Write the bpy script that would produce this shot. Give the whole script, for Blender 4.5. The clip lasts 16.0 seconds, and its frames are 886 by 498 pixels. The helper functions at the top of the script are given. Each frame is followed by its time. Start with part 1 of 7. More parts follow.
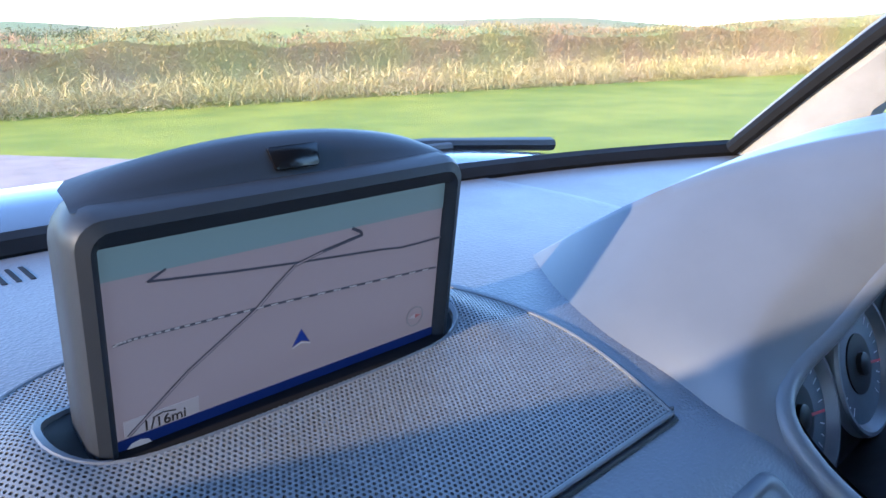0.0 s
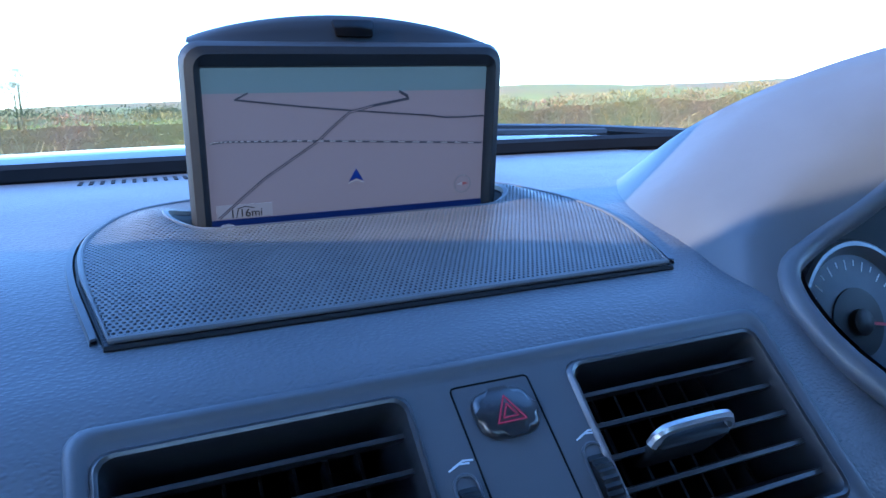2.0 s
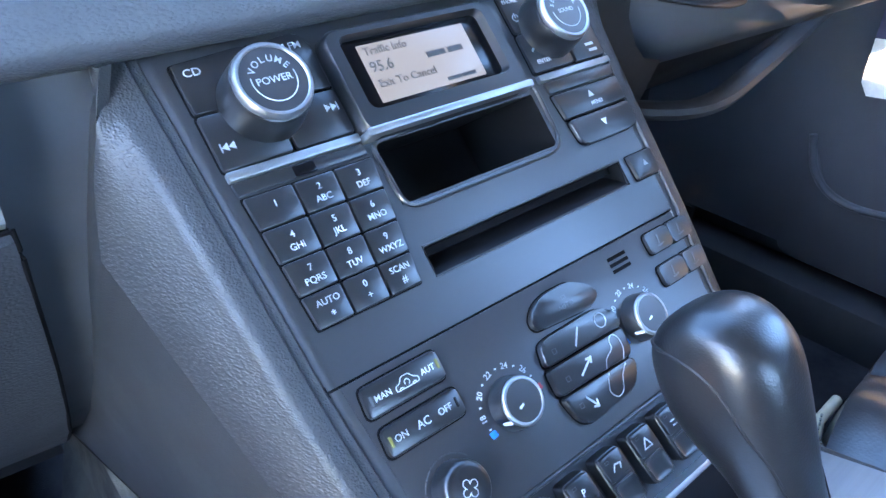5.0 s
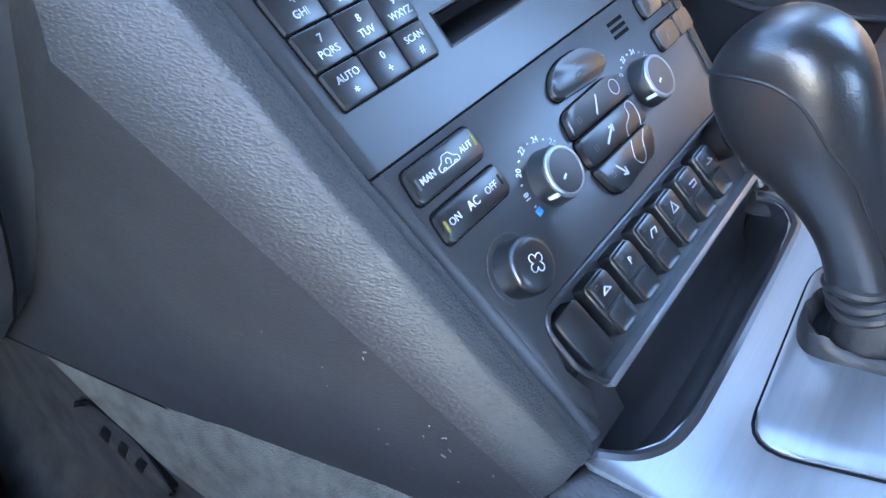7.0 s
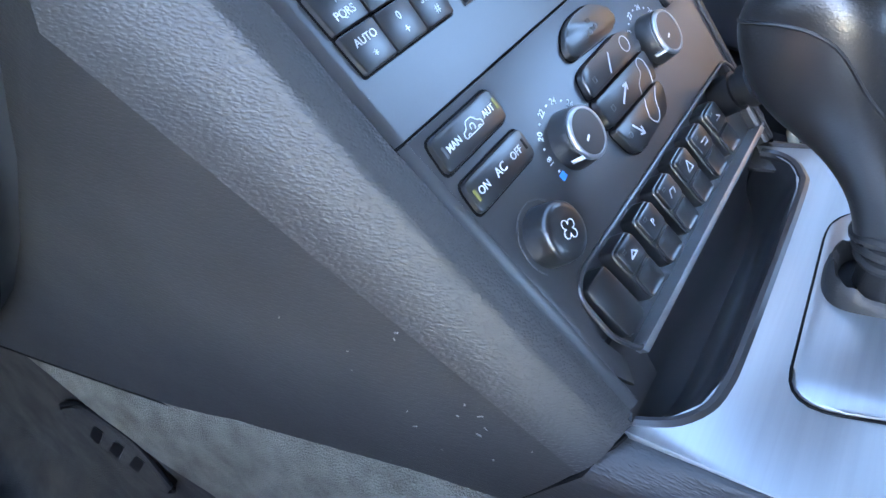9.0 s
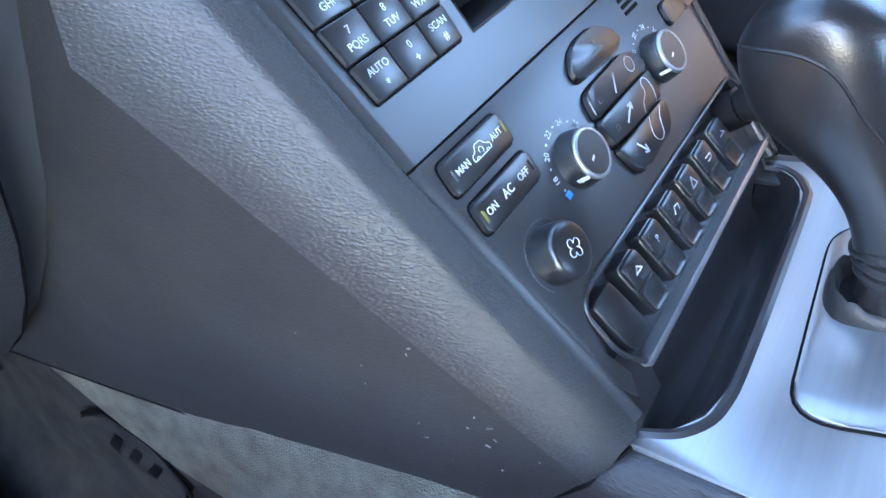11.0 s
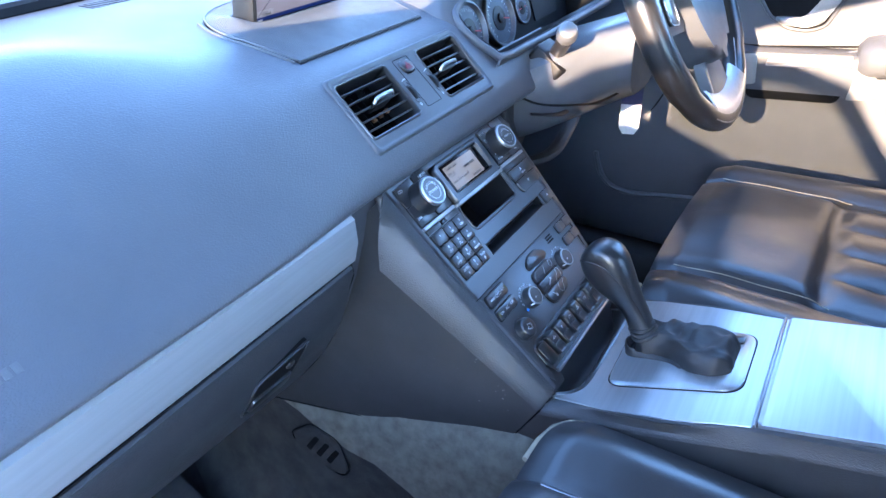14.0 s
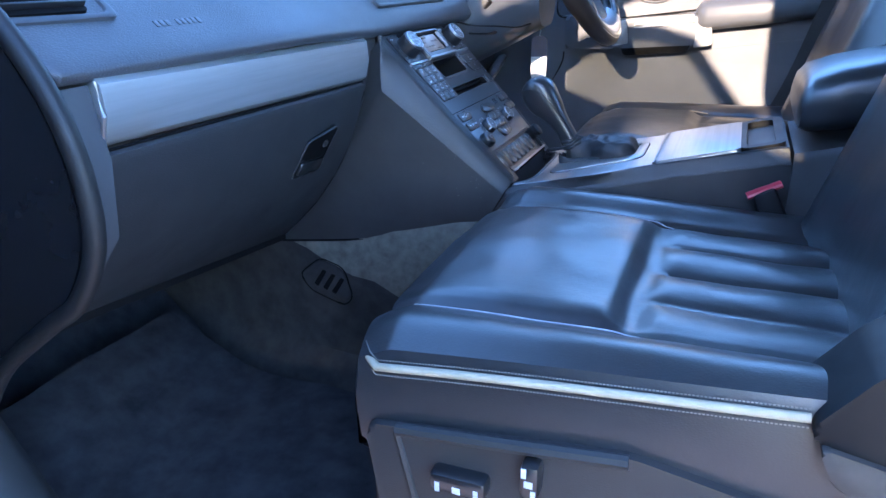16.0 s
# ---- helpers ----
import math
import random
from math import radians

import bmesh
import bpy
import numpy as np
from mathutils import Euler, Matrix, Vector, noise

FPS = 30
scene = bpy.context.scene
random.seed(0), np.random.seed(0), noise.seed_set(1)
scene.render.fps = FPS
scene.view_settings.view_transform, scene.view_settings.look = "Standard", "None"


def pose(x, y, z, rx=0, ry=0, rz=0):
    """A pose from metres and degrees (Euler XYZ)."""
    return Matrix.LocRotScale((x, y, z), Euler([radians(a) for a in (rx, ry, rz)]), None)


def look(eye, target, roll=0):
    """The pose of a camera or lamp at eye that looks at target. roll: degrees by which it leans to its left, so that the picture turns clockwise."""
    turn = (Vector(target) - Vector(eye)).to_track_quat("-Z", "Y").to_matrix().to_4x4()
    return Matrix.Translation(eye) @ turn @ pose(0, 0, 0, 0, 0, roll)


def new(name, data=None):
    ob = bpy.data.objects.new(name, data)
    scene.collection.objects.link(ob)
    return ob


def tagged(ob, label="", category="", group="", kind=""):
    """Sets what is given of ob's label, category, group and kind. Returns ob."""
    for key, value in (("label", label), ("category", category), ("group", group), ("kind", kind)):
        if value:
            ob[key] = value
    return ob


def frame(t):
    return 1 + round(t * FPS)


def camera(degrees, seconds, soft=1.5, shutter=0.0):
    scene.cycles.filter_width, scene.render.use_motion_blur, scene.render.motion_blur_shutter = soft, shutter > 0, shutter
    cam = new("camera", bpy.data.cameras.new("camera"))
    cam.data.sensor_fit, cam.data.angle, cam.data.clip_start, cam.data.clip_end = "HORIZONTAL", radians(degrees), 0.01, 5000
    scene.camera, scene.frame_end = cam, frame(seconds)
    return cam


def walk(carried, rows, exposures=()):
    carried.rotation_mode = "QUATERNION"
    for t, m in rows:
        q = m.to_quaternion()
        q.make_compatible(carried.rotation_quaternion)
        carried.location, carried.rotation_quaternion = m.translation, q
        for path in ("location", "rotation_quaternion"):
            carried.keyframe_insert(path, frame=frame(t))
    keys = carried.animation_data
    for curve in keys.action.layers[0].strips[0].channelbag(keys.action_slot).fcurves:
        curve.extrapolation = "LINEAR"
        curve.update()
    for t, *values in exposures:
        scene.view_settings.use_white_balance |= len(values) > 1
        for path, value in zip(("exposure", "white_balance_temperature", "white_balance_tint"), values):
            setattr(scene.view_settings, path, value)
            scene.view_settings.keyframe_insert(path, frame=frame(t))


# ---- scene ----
cam = camera(64.1, 16.0)
# seconds, eye, yaw to the left of ahead, pitch, roll
PATH = [
    (0, -0.1375, -0.2374, 0.1328, -42.79, -16.52, -0.75),
    (0.5, -0.1070, -0.1949, 0.0948, -37.92, -14.15, -0.82),
    (1, -0.0817, -0.1992, 0.0715, -30.74, -13.04, -1.24),
    (1.5, -0.0847, -0.2296, 0.0766, -24.79, -12.49, -1.48),
    (2, -0.1053, -0.3617, 0.0492, -23.17, -11.03, -1.88),
    (2.5, -0.1452, -0.4173, 0.0202, -23.06, -12.16, -1.64),
    (3, -0.1776, -0.4474, 0.0191, -26.05, -15.60, -1.18),
    (3.5, -0.1949, -0.4668, 0.0133, -29.75, -19.97, -1.05),
    (4, -0.1852, -0.4923, -0.0273, -33.29, -24.35, -0.60),
    (4.2, -0.1881, -0.4935, -0.0451, -35.00, -26.20, -0.45),
    (4.5, -0.2027, -0.4919, -0.0632, -38.36, -29.71, 1.07),
    (5, -0.2242, -0.5171, -0.0583, -40.59, -32.12, 0.22),
    (7.5, -0.2738, -0.4511, -0.1249, -55.69, -43.26, -0.31),
    (8, -0.2775, -0.4440, -0.1272, -56.87, -43.59, -0.33),
    (8.5, -0.2730, -0.4511, -0.1290, -57.32, -43.51, -0.67),
    (9, -0.2748, -0.4394, -0.1246, -57.58, -43.76, -0.74),
    (9.5, -0.2733, -0.4382, -0.1202, -57.48, -43.66, -0.97),
    (12, -0.2908, -0.4530, -0.0955, -55.88, -43.51, -1.94),
    (12.5, -0.3530, -0.4759, -0.0436, -56.65, -42.80, -1.24),
    (13, -0.4097, -0.5222, 0.0121, -57.90, -40.22, -0.52),
    (13.5, -0.5304, -0.5736, 0.1158, -56.74, -37.03, -1.29),
    (14, -0.6922, -0.6269, 0.1901, -58.82, -30.77, -0.85),
    (14.5, -0.8115, -0.6818, 0.2240, -62.59, -25.06, -0.45),
    (15, -0.9481, -0.7417, 0.2149, -64.86, -21.33, -0.48),
    (15.5, -1.0611, -0.7363, 0.1066, -66.26, -19.79, -0.68),
    (16, -1.1296, -0.7195, -0.0600, -67.62, -21.35, -1.06),
]
# seconds, stops, white balance
EXPOSURE = [(0, 3.8, 5500), (0.5, 3.4, 4900), (1.0, 3.5, 4750), (1.5, 3.55, 4850), (2.5, 3.75, 4900), (3.5, 4.5, 5500), (4.5, 5.3, 6100), (5, 5.55, 6200), (7.5, 5.4, 6800), (9, 5.38, 6900), (12, 5.45, 6800), (12.5, 5.4, 6600), (13.5, 5.15, 5900), (14, 4.85, 5750), (14.5, 4.2, 5500), (15, 4.0, 5450), (16, 4.12, 5250)]
walk(cam, [(t, pose(x, y, z, 90, 0, yaw) @ pose(0, 0, 0, pitch, 0, 0) @ pose(0, 0, 0, 0, 0, roll)) for t, x, y, z, yaw, pitch, roll in PATH],
     [(t, stops, kelvin, 18) for t, stops, kelvin in EXPOSURE])

# ---- light ----
world = bpy.data.worlds.new("sky")
scene.world = world
world.use_nodes = True
wn = world.node_tree.nodes
sky = wn.new("ShaderNodeTexSky")
sky.sky_type = "NISHITA"
sky.sun_disc = False
SUN = Vector((-1.0, 0.0, 0.30)).normalized()   # towards the sun
sky.sun_elevation = math.asin(SUN.z)
sky.sun_rotation = math.atan2(SUN.x, SUN.y)
sky.air_density, sky.dust_density, sky.ozone_density = 1.0, 0.3, 3.0
wn["Background"].inputs["Strength"].default_value = 0.15
world.node_tree.links.new(sky.outputs[0], wn["Background"].inputs["Color"])
sun = new("sun", bpy.data.lights.new("sun", "SUN"))
sun.data.energy, sun.data.angle, sun.data.color = 1.75, radians(0.6), (1.0, 0.71, 0.42)
sun.matrix_world = look(SUN * 30, (0, 0, 0))


# ---- materials ----
def node(tree, kind, **values):
    n = tree.nodes.new(kind)
    for key, value in values.items():
        n.inputs[key.replace("_", " ")].default_value = value
    return n


def material(name, base, rough=0.5, metal=0.0, other=None, mottle=40.0, mix=0.35, grain=None, grain_depth=0.0003,
             leather=None, leather_depth=0.0004, pull_by=(0.85, 0.75, 1.15), stretch=(1, 1, 1), rough_var=0.1, coat=0.0, spec=0.5):
    """base and other are mixed by a coarse noise; grain is a fine noise relief, leather a cell relief (both cells per metre)."""
    m = bpy.data.materials.new(name)
    m.use_nodes = True
    t = m.node_tree
    link = t.links.new
    bsdf = t.nodes["Principled BSDF"]
    bsdf.inputs["Metallic"].default_value = metal
    bsdf.inputs["Coat Weight"].default_value = coat
    bsdf.inputs["Specular IOR Level"].default_value = spec
    at = t.nodes.new("ShaderNodeTexCoord")
    place = t.nodes.new("ShaderNodeMapping")
    place.inputs["Scale"].default_value = stretch
    link(at.outputs["Object"], place.inputs["Vector"])
    coarse = node(t, "ShaderNodeTexNoise", Scale=mottle, Detail=5.0, Roughness=0.6)
    link(place.outputs[0], coarse.inputs["Vector"])
    ramp = t.nodes.new("ShaderNodeMixRGB")
    ramp.inputs[1].default_value = (*base, 1)
    ramp.inputs[2].default_value = (*(other or [c * (1 - mix) for c in base]), 1)
    step = t.nodes.new("ShaderNodeMapRange")
    step.inputs["From Min"].default_value, step.inputs["From Max"].default_value = 0.35, 0.7
    link(coarse.outputs["Fac"], step.inputs["Value"])
    link(step.outputs[0], ramp.inputs[0])
    link(ramp.outputs[0], bsdf.inputs["Base Color"])
    gloss = t.nodes.new("ShaderNodeMapRange")
    gloss.inputs["To Min"].default_value, gloss.inputs["To Max"].default_value = max(0.03, rough - rough_var), min(1, rough + rough_var)
    link(coarse.outputs["Fac"], gloss.inputs["Value"])
    link(gloss.outputs[0], bsdf.inputs["Roughness"])
    normal = None
    if leather:
        bend = node(t, "ShaderNodeTexNoise", Scale=leather * 0.40, Detail=1.0)
        link(at.outputs["Object"], bend.inputs["Vector"])
        shift = t.nodes.new("ShaderNodeMixRGB")
        shift.blend_type = "LINEAR_LIGHT"
        shift.inputs[0].default_value = 0.55 / leather
        link(at.outputs["Object"], shift.inputs[1])
        link(bend.outputs["Color"], shift.inputs[2])
        pull = t.nodes.new("ShaderNodeMapping")
        pull.inputs["Scale"].default_value = pull_by
        pull.inputs["Rotation"].default_value = (0.15, 0.1, 0.2)
        link(shift.outputs[0], pull.inputs["Vector"])
        cell = node(t, "ShaderNodeTexVoronoi", Scale=leather)
        cell.feature = "SMOOTH_F1"
        cell.inputs["Smoothness"].default_value = 0.35
        link(pull.outputs[0], cell.inputs["Vector"])
        edge = t.nodes.new("ShaderNodeMapRange")
        edge.inputs["From Min"].default_value, edge.inputs["From Max"].default_value = 0.02, 0.8
        edge.inputs["To Min"].default_value, edge.inputs["To Max"].default_value = 1.0, 0.0
        edge.interpolation_type = "SMOOTHSTEP"
        link(cell.outputs["Distance"], edge.inputs["Value"])
        bump = node(t, "ShaderNodeBump", Strength=0.8, Distance=leather_depth)
        link(edge.outputs[0], bump.inputs["Height"])
        normal = bump
    if grain:
        fine = node(t, "ShaderNodeTexNoise", Scale=grain, Detail=3.0)
        link(place.outputs[0], fine.inputs["Vector"])
        bump = node(t, "ShaderNodeBump", Strength=0.7, Distance=grain_depth)
        link(fine.outputs["Fac"], bump.inputs["Height"])
        if normal:
            link(normal.outputs[0], bump.inputs["Normal"])
        normal = bump
    if normal:
        link(normal.outputs[0], bsdf.inputs["Normal"])
    return m


def glowing(name, colour, strength, rough=0.4):
    m = bpy.data.materials.new(name)
    m.use_nodes = True
    bsdf = m.node_tree.nodes["Principled BSDF"]
    bsdf.inputs["Base Color"].default_value = (*[c * 0.15 for c in colour], 1)
    bsdf.inputs["Roughness"].default_value = rough
    bsdf.inputs["Emission Color"].default_value = (*colour, 1)
    bsdf.inputs["Emission Strength"].default_value = strength
    return m


def glass(name, tint=(1, 1, 1), rough=0.0, gloss=0.05):
    """A thin pane: mostly clear, with a faint mirror sheen."""
    m = bpy.data.materials.new(name)
    m.use_nodes = True
    t = m.node_tree
    t.nodes.remove(t.nodes["Principled BSDF"])
    clear, shine, mixed = t.nodes.new("ShaderNodeBsdfTransparent"), t.nodes.new("ShaderNodeBsdfGlossy"), t.nodes.new("ShaderNodeMixShader")
    clear.inputs[0].default_value = (*tint, 1)
    shine.inputs["Roughness"].default_value = rough
    mixed.inputs[0].default_value = gloss
    t.links.new(clear.outputs[0], mixed.inputs[1])
    t.links.new(shine.outputs[0], mixed.inputs[2])
    t.links.new(mixed.outputs[0], t.nodes["Material Output"].inputs[0])
    return m


DASH = material("soft dash plastic", (0.078, 0.083, 0.094), 0.43, mottle=9, mix=0.12, leather=760, leather_depth=0.00027, pull_by=(0.55, 0.95, 1.05), grain=1700, grain_depth=0.00008)
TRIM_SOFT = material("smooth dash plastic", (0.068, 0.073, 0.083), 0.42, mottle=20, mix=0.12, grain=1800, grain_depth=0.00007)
PANEL = material("console panel plastic", (0.026, 0.0265, 0.029), 0.33, mottle=8, mix=0.12, rough_var=0.04, grain=2600, grain_depth=0.00004, spec=1.0)
BUTTON = material("black button plastic", (0.013, 0.0135, 0.015), 0.30, mottle=10, mix=0.1, rough_var=0.03, grain=3000, grain_depth=0.00003, spec=0.95)
BLACK = material("black plastic", (0.008, 0.008, 0.009), 0.5, spec=0.3, mottle=30, mix=0.3)
# Near-black for seals and joints, and for shade painted into hollows.
DARK = material("near-black plastic and recess shade", (0.004, 0.004, 0.005), 0.7, spec=0.15, mottle=30, mix=0.3)
BROWN = material("warm grey lower dash plastic", (0.038, 0.034, 0.032), 0.55, mottle=10, mix=0.15, leather=700, leather_depth=0.00012)
PAD = material("grained side padding", (0.039, 0.039, 0.040), 0.42, mottle=12, mix=0.2, leather=860, leather_depth=0.00021, pull_by=(1.0, 0.33, 1.25), grain=1800, grain_depth=0.00008)
SIDE = material("smooth side plastic", (0.036, 0.036, 0.036), 0.52, mottle=9, mix=0.4, leather=900, leather_depth=0.00009, pull_by=(1.0, 0.30, 1.2), grain=1200, grain_depth=0.00008)
SILVER = material("satin silver paint", (0.42, 0.43, 0.44), 0.36, 0.85, mottle=60, mix=0.08, rough_var=0.05)
ALU = material("brushed aluminium", (0.40, 0.415, 0.42), 0.33, 0.75, mottle=60, mix=0.12, stretch=(0.06, 3, 3), grain=700, grain_depth=0.00005, rough_var=0.08)
TRIM_ALU = material("pale aluminium trim", (0.44, 0.47, 0.49), 0.40, 0.6, mottle=50, mix=0.10, stretch=(0.05, 3, 3), grain=600, grain_depth=0.00004, rough_var=0.06)
LEATHER = material("black leather", (0.027, 0.027, 0.029), 0.33, mottle=14, mix=0.3, leather=620, leather_depth=0.00008, grain=40, grain_depth=0.0007, rough_var=0.07, spec=0.9)
KNOB_LEATHER = material("gear knob leather", (0.016, 0.016, 0.017), 0.30, mottle=30, mix=0.25, leather=1100, leather_depth=0.00005, rough_var=0.06, spec=0.7)
GAITER = material("gaiter leather", (0.022, 0.022, 0.023), 0.52, mottle=30, mix=0.25, leather=900, leather_depth=0.00008, grain=120, grain_depth=0.0006, rough_var=0.08, spec=0.5)
STITCH = material("grey stitching thread", (0.20, 0.19, 0.17), 0.8)
PIPING = material("cream piping", (0.46, 0.40, 0.28), 0.65, mottle=60, mix=0.2, grain=900, grain_depth=0.0002)
CARPET = material("grey carpet", (0.19, 0.178, 0.145), 0.95, other=(0.12, 0.112, 0.088), mottle=60, grain=900, grain_depth=0.003, spec=0.1)
MAT_CARPET = material("black floor mat", (0.060, 0.059, 0.064), 0.95, other=(0.028, 0.028, 0.032), mottle=22, grain=900, grain_depth=0.003, spec=0.1)
# Tunnel carpet again, with the shade low on the flank put into its colour.
SHADED_CARPET = material("carpet darkened for shade", (0.060, 0.056, 0.052), 0.95, other=(0.036, 0.034, 0.033), mottle=30, grain=900, grain_depth=0.003, spec=0.1)
RUBBER = material("black rubber", (0.014, 0.014, 0.015), 0.55, mottle=40, mix=0.3, grain=400, grain_depth=0.0003)
HOUSING = material("screen housing plastic", (0.013, 0.015, 0.019), 0.48, spec=0.22, mottle=10, mix=0.12, grain=2400, grain_depth=0.00006, rough_var=0.04)
MESH = material("speaker mesh plastic", (0.091, 0.096, 0.104), 0.5, mottle=40, mix=0.15)
HEADLINER = material("grey headliner cloth", (0.42, 0.41, 0.39), 0.9, mottle=40, mix=0.1, grain=900, grain_depth=0.0006)
PILLAR = material("grey pillar cloth", (0.20, 0.19, 0.18), 0.85, mottle=40, mix=0.1, grain=900, grain_depth=0.0006)
PAINT = material("dark car paint", (0.012, 0.013, 0.016), 0.25, 0.2, mottle=5, mix=0.1, coat=0.6)
WHITE = material("white print", (0.75, 0.76, 0.78), 0.5)
GREY_PRINT = material("pale grey print", (0.58, 0.60, 0.63), 0.5)
DIM_PRINT = material("faint grey print", (0.12, 0.125, 0.13), 0.5)
SILVER_GREY = material("pale grey plastic", (0.30, 0.30, 0.29), 0.4, mottle=30, mix=0.1)
RED = material("red plastic", (0.55, 0.04, 0.06), 0.4, mottle=60, mix=0.15)
BLUE = material("blue print", (0.03, 0.28, 0.85), 0.5)
GREEN_LED = glowing("green lamp", (0.40, 0.46, 0.14), 0.012)
HAZARD = glowing("red hazard mark", (0.60, 0.05, 0.13), 0.018)
WINDSCREEN = glass("laminated windscreen glass", (0.62, 0.66, 0.65), gloss=0.04)
TINTED = glass("tinted side glass", (0.48, 0.49, 0.46), gloss=0.05)
GLASS = glass("clear window glass", (0.76, 0.80, 0.79), gloss=0.035)


# ---- shaping ----
def part(name, bm, mat, parent=None, label="", smooth=True):
    mesh = bpy.data.meshes.new(name)
    bmesh.ops.recalc_face_normals(bm, faces=bm.faces)
    bm.to_mesh(mesh)
    bm.free()
    mesh.materials.append(mat)
    ob = new(name, mesh)
    if smooth:
        mesh.shade_smooth()
        mesh.set_sharp_from_angle(angle=radians(38))
    if parent:
        ob.parent = parent
    if label:
        ob["label"] = label
    return ob


def thing(name, label, category, group="", kind=""):
    return tagged(new(name), label, category, group, kind)


def poly_prism(bm, pts, z0, z1, m=Matrix(), bevel=0.0, segments=2):
    """A prism over the outline pts (x, y) from z0 to z1, with its top edges rounded."""
    lo = [bm.verts.new((x, y, z0)) for x, y in pts]
    hi = [bm.verts.new((x, y, z1)) for x, y in pts]
    n = len(pts)
    faces = [bm.faces.new(hi), bm.faces.new(lo[::-1])]
    faces += [bm.faces.new((lo[i], lo[(i + 1) % n], hi[(i + 1) % n], hi[i])) for i in range(n)]
    if bevel:
        rim = [e for e in faces[0].edges]
        got = bmesh.ops.bevel(bm, geom=rim, offset=bevel, segments=segments, profile=0.5, affect="EDGES", clamp_overlap=True)
        verts = set(lo) | {v for v in got["verts"] if v.is_valid} | {v for f in faces if f.is_valid for v in f.verts}
    else:
        verts = set(lo + hi)
    for v in verts:
        if v.is_valid:
            v.co = m @ v.co


def rounded(x0, y0, x1, y1, r, n=4):
    """The outline of a rectangle with round corners."""
    r = min(r, abs(x1 - x0) / 2 - 1e-5, abs(y1 - y0) / 2 - 1e-5)
    out = []
    for cx, cy, a in ((x1 - r, y1 - r, 0), (x0 + r, y1 - r, 90), (x0 + r, y0 + r, 180), (x1 - r, y0 + r, 270)):
        out += [(cx + r * math.cos(radians(a + 90 * k / n)), cy + r * math.sin(radians(a + 90 * k / n))) for k in range(n + 1)]
    return out


def soften(pts, r, n=4):
    """An outline with its corners rounded off by about r."""
    out = []
    for i, p in enumerate(pts):
        p, a, b = Vector(p), Vector(pts[i - 1]), Vector(pts[(i + 1) % len(pts)])
        ra, rb = min(r, (a - p).length * 0.45), min(r, (b - p).length * 0.45)
        a, b = p + (a - p).normalized() * ra, p + (b - p).normalized() * rb
        for k in range(n + 1):
            s = k / n
            out.append(tuple(a * (1 - s) ** 2 + p * 2 * s * (1 - s) + b * s * s))
    return out


def block(bm, size, centre=(0, 0, 0), bevel=0.0, m=Matrix(), segments=2):
    got = bmesh.ops.create_cube(bm, size=1.0, matrix=Matrix.Diagonal((*size, 1)))
    verts = set(got["verts"])
    if bevel:
        edges = {e for v in verts for e in v.link_edges}
        res = bmesh.ops.bevel(bm, geom=list(edges), offset=bevel, segments=segments, profile=0.5, affect="EDGES", clamp_overlap=True)
        verts = {v for v in verts if v.is_valid} | set(res["verts"]) | {v for f in res["faces"] for v in f.verts}
    shift = m @ Matrix.Translation(centre)
    for v in verts:
        v.co = shift @ v.co


def turned(bm, profile, m=Matrix(), n=32, grip=0, depth=0.0):
    """A solid of revolution about z from (radius, height) pairs; grip: number of shallow flutes."""
    rings = []
    for r, h in profile:
        ring = []
        for k in range(n):
            a = 2 * math.pi * k / n
            rr = r - (depth if grip and (k * grip * 2 // n) % 2 else 0)
            ring.append(bm.verts.new(m @ Vector((rr * math.cos(a), rr * math.sin(a), h))))
        rings.append(ring)
    for a, b in zip(rings, rings[1:]):
        for k in range(n):
            bm.faces.new((a[k], a[(k + 1) % n], b[(k + 1) % n], b[k]))
    bm.faces.new(rings[0][::-1])
    bm.faces.new(rings[-1])


def smooth_line(pts, steps=6, closed=False):
    """Catmull-Rom through the points."""
    pts = [Vector(p) for p in pts]
    n = len(pts)
    out = []
    for i in range(n if closed else n - 1):
        if closed:
            a, b, c, d = pts[i - 1], pts[i], pts[(i + 1) % n], pts[(i + 2) % n]
        else:
            b, c = pts[i], pts[i + 1]
            a = pts[i - 1] if i else b * 2 - c
            d = pts[i + 2] if i + 2 < n else c * 2 - b
        for k in range(steps):
            t = k / steps
            out.append(0.5 * ((2 * b) + (c - a) * t + (2 * a - 5 * b + 4 * c - d) * t * t + (3 * b - a - 3 * c + d) * t ** 3))
    if not closed:
        out.append(pts[-1])
    return out


def tube(bm, pts, radius, n=10, closed=False, flat=1.0, up=(0, 0, 1)):
    """A tube along the points; radius may be a list. flat squashes it along up."""
    pts = [Vector(p) for p in pts]
    count = len(pts)
    radii = radius if isinstance(radius, (list, tuple)) else [radius] * count
    rings = []
    for i, p in enumerate(pts):
        if closed:
            way = pts[(i + 1) % count] - pts[i - 1]
        else:
            way = pts[min(i + 1, count - 1)] - pts[max(i - 1, 0)]
        way.normalize()
        side = way.cross(Vector(up))
        side = side.normalized() if side.length > 1e-4 else Vector((1, 0, 0))
        top = side.cross(way).normalized()
        rings.append([bm.verts.new(p + radii[i] * (math.cos(2 * math.pi * k / n) * side + flat * math.sin(2 * math.pi * k / n) * top)) for k in range(n)])
    for i in range(count if closed else count - 1):
        a, b = rings[i], rings[(i + 1) % count]
        for k in range(n):
            bm.faces.new((a[k], a[(k + 1) % n], b[(k + 1) % n], b[k]))
    if not closed:
        bm.faces.new(rings[0][::-1])
        bm.faces.new(rings[-1])


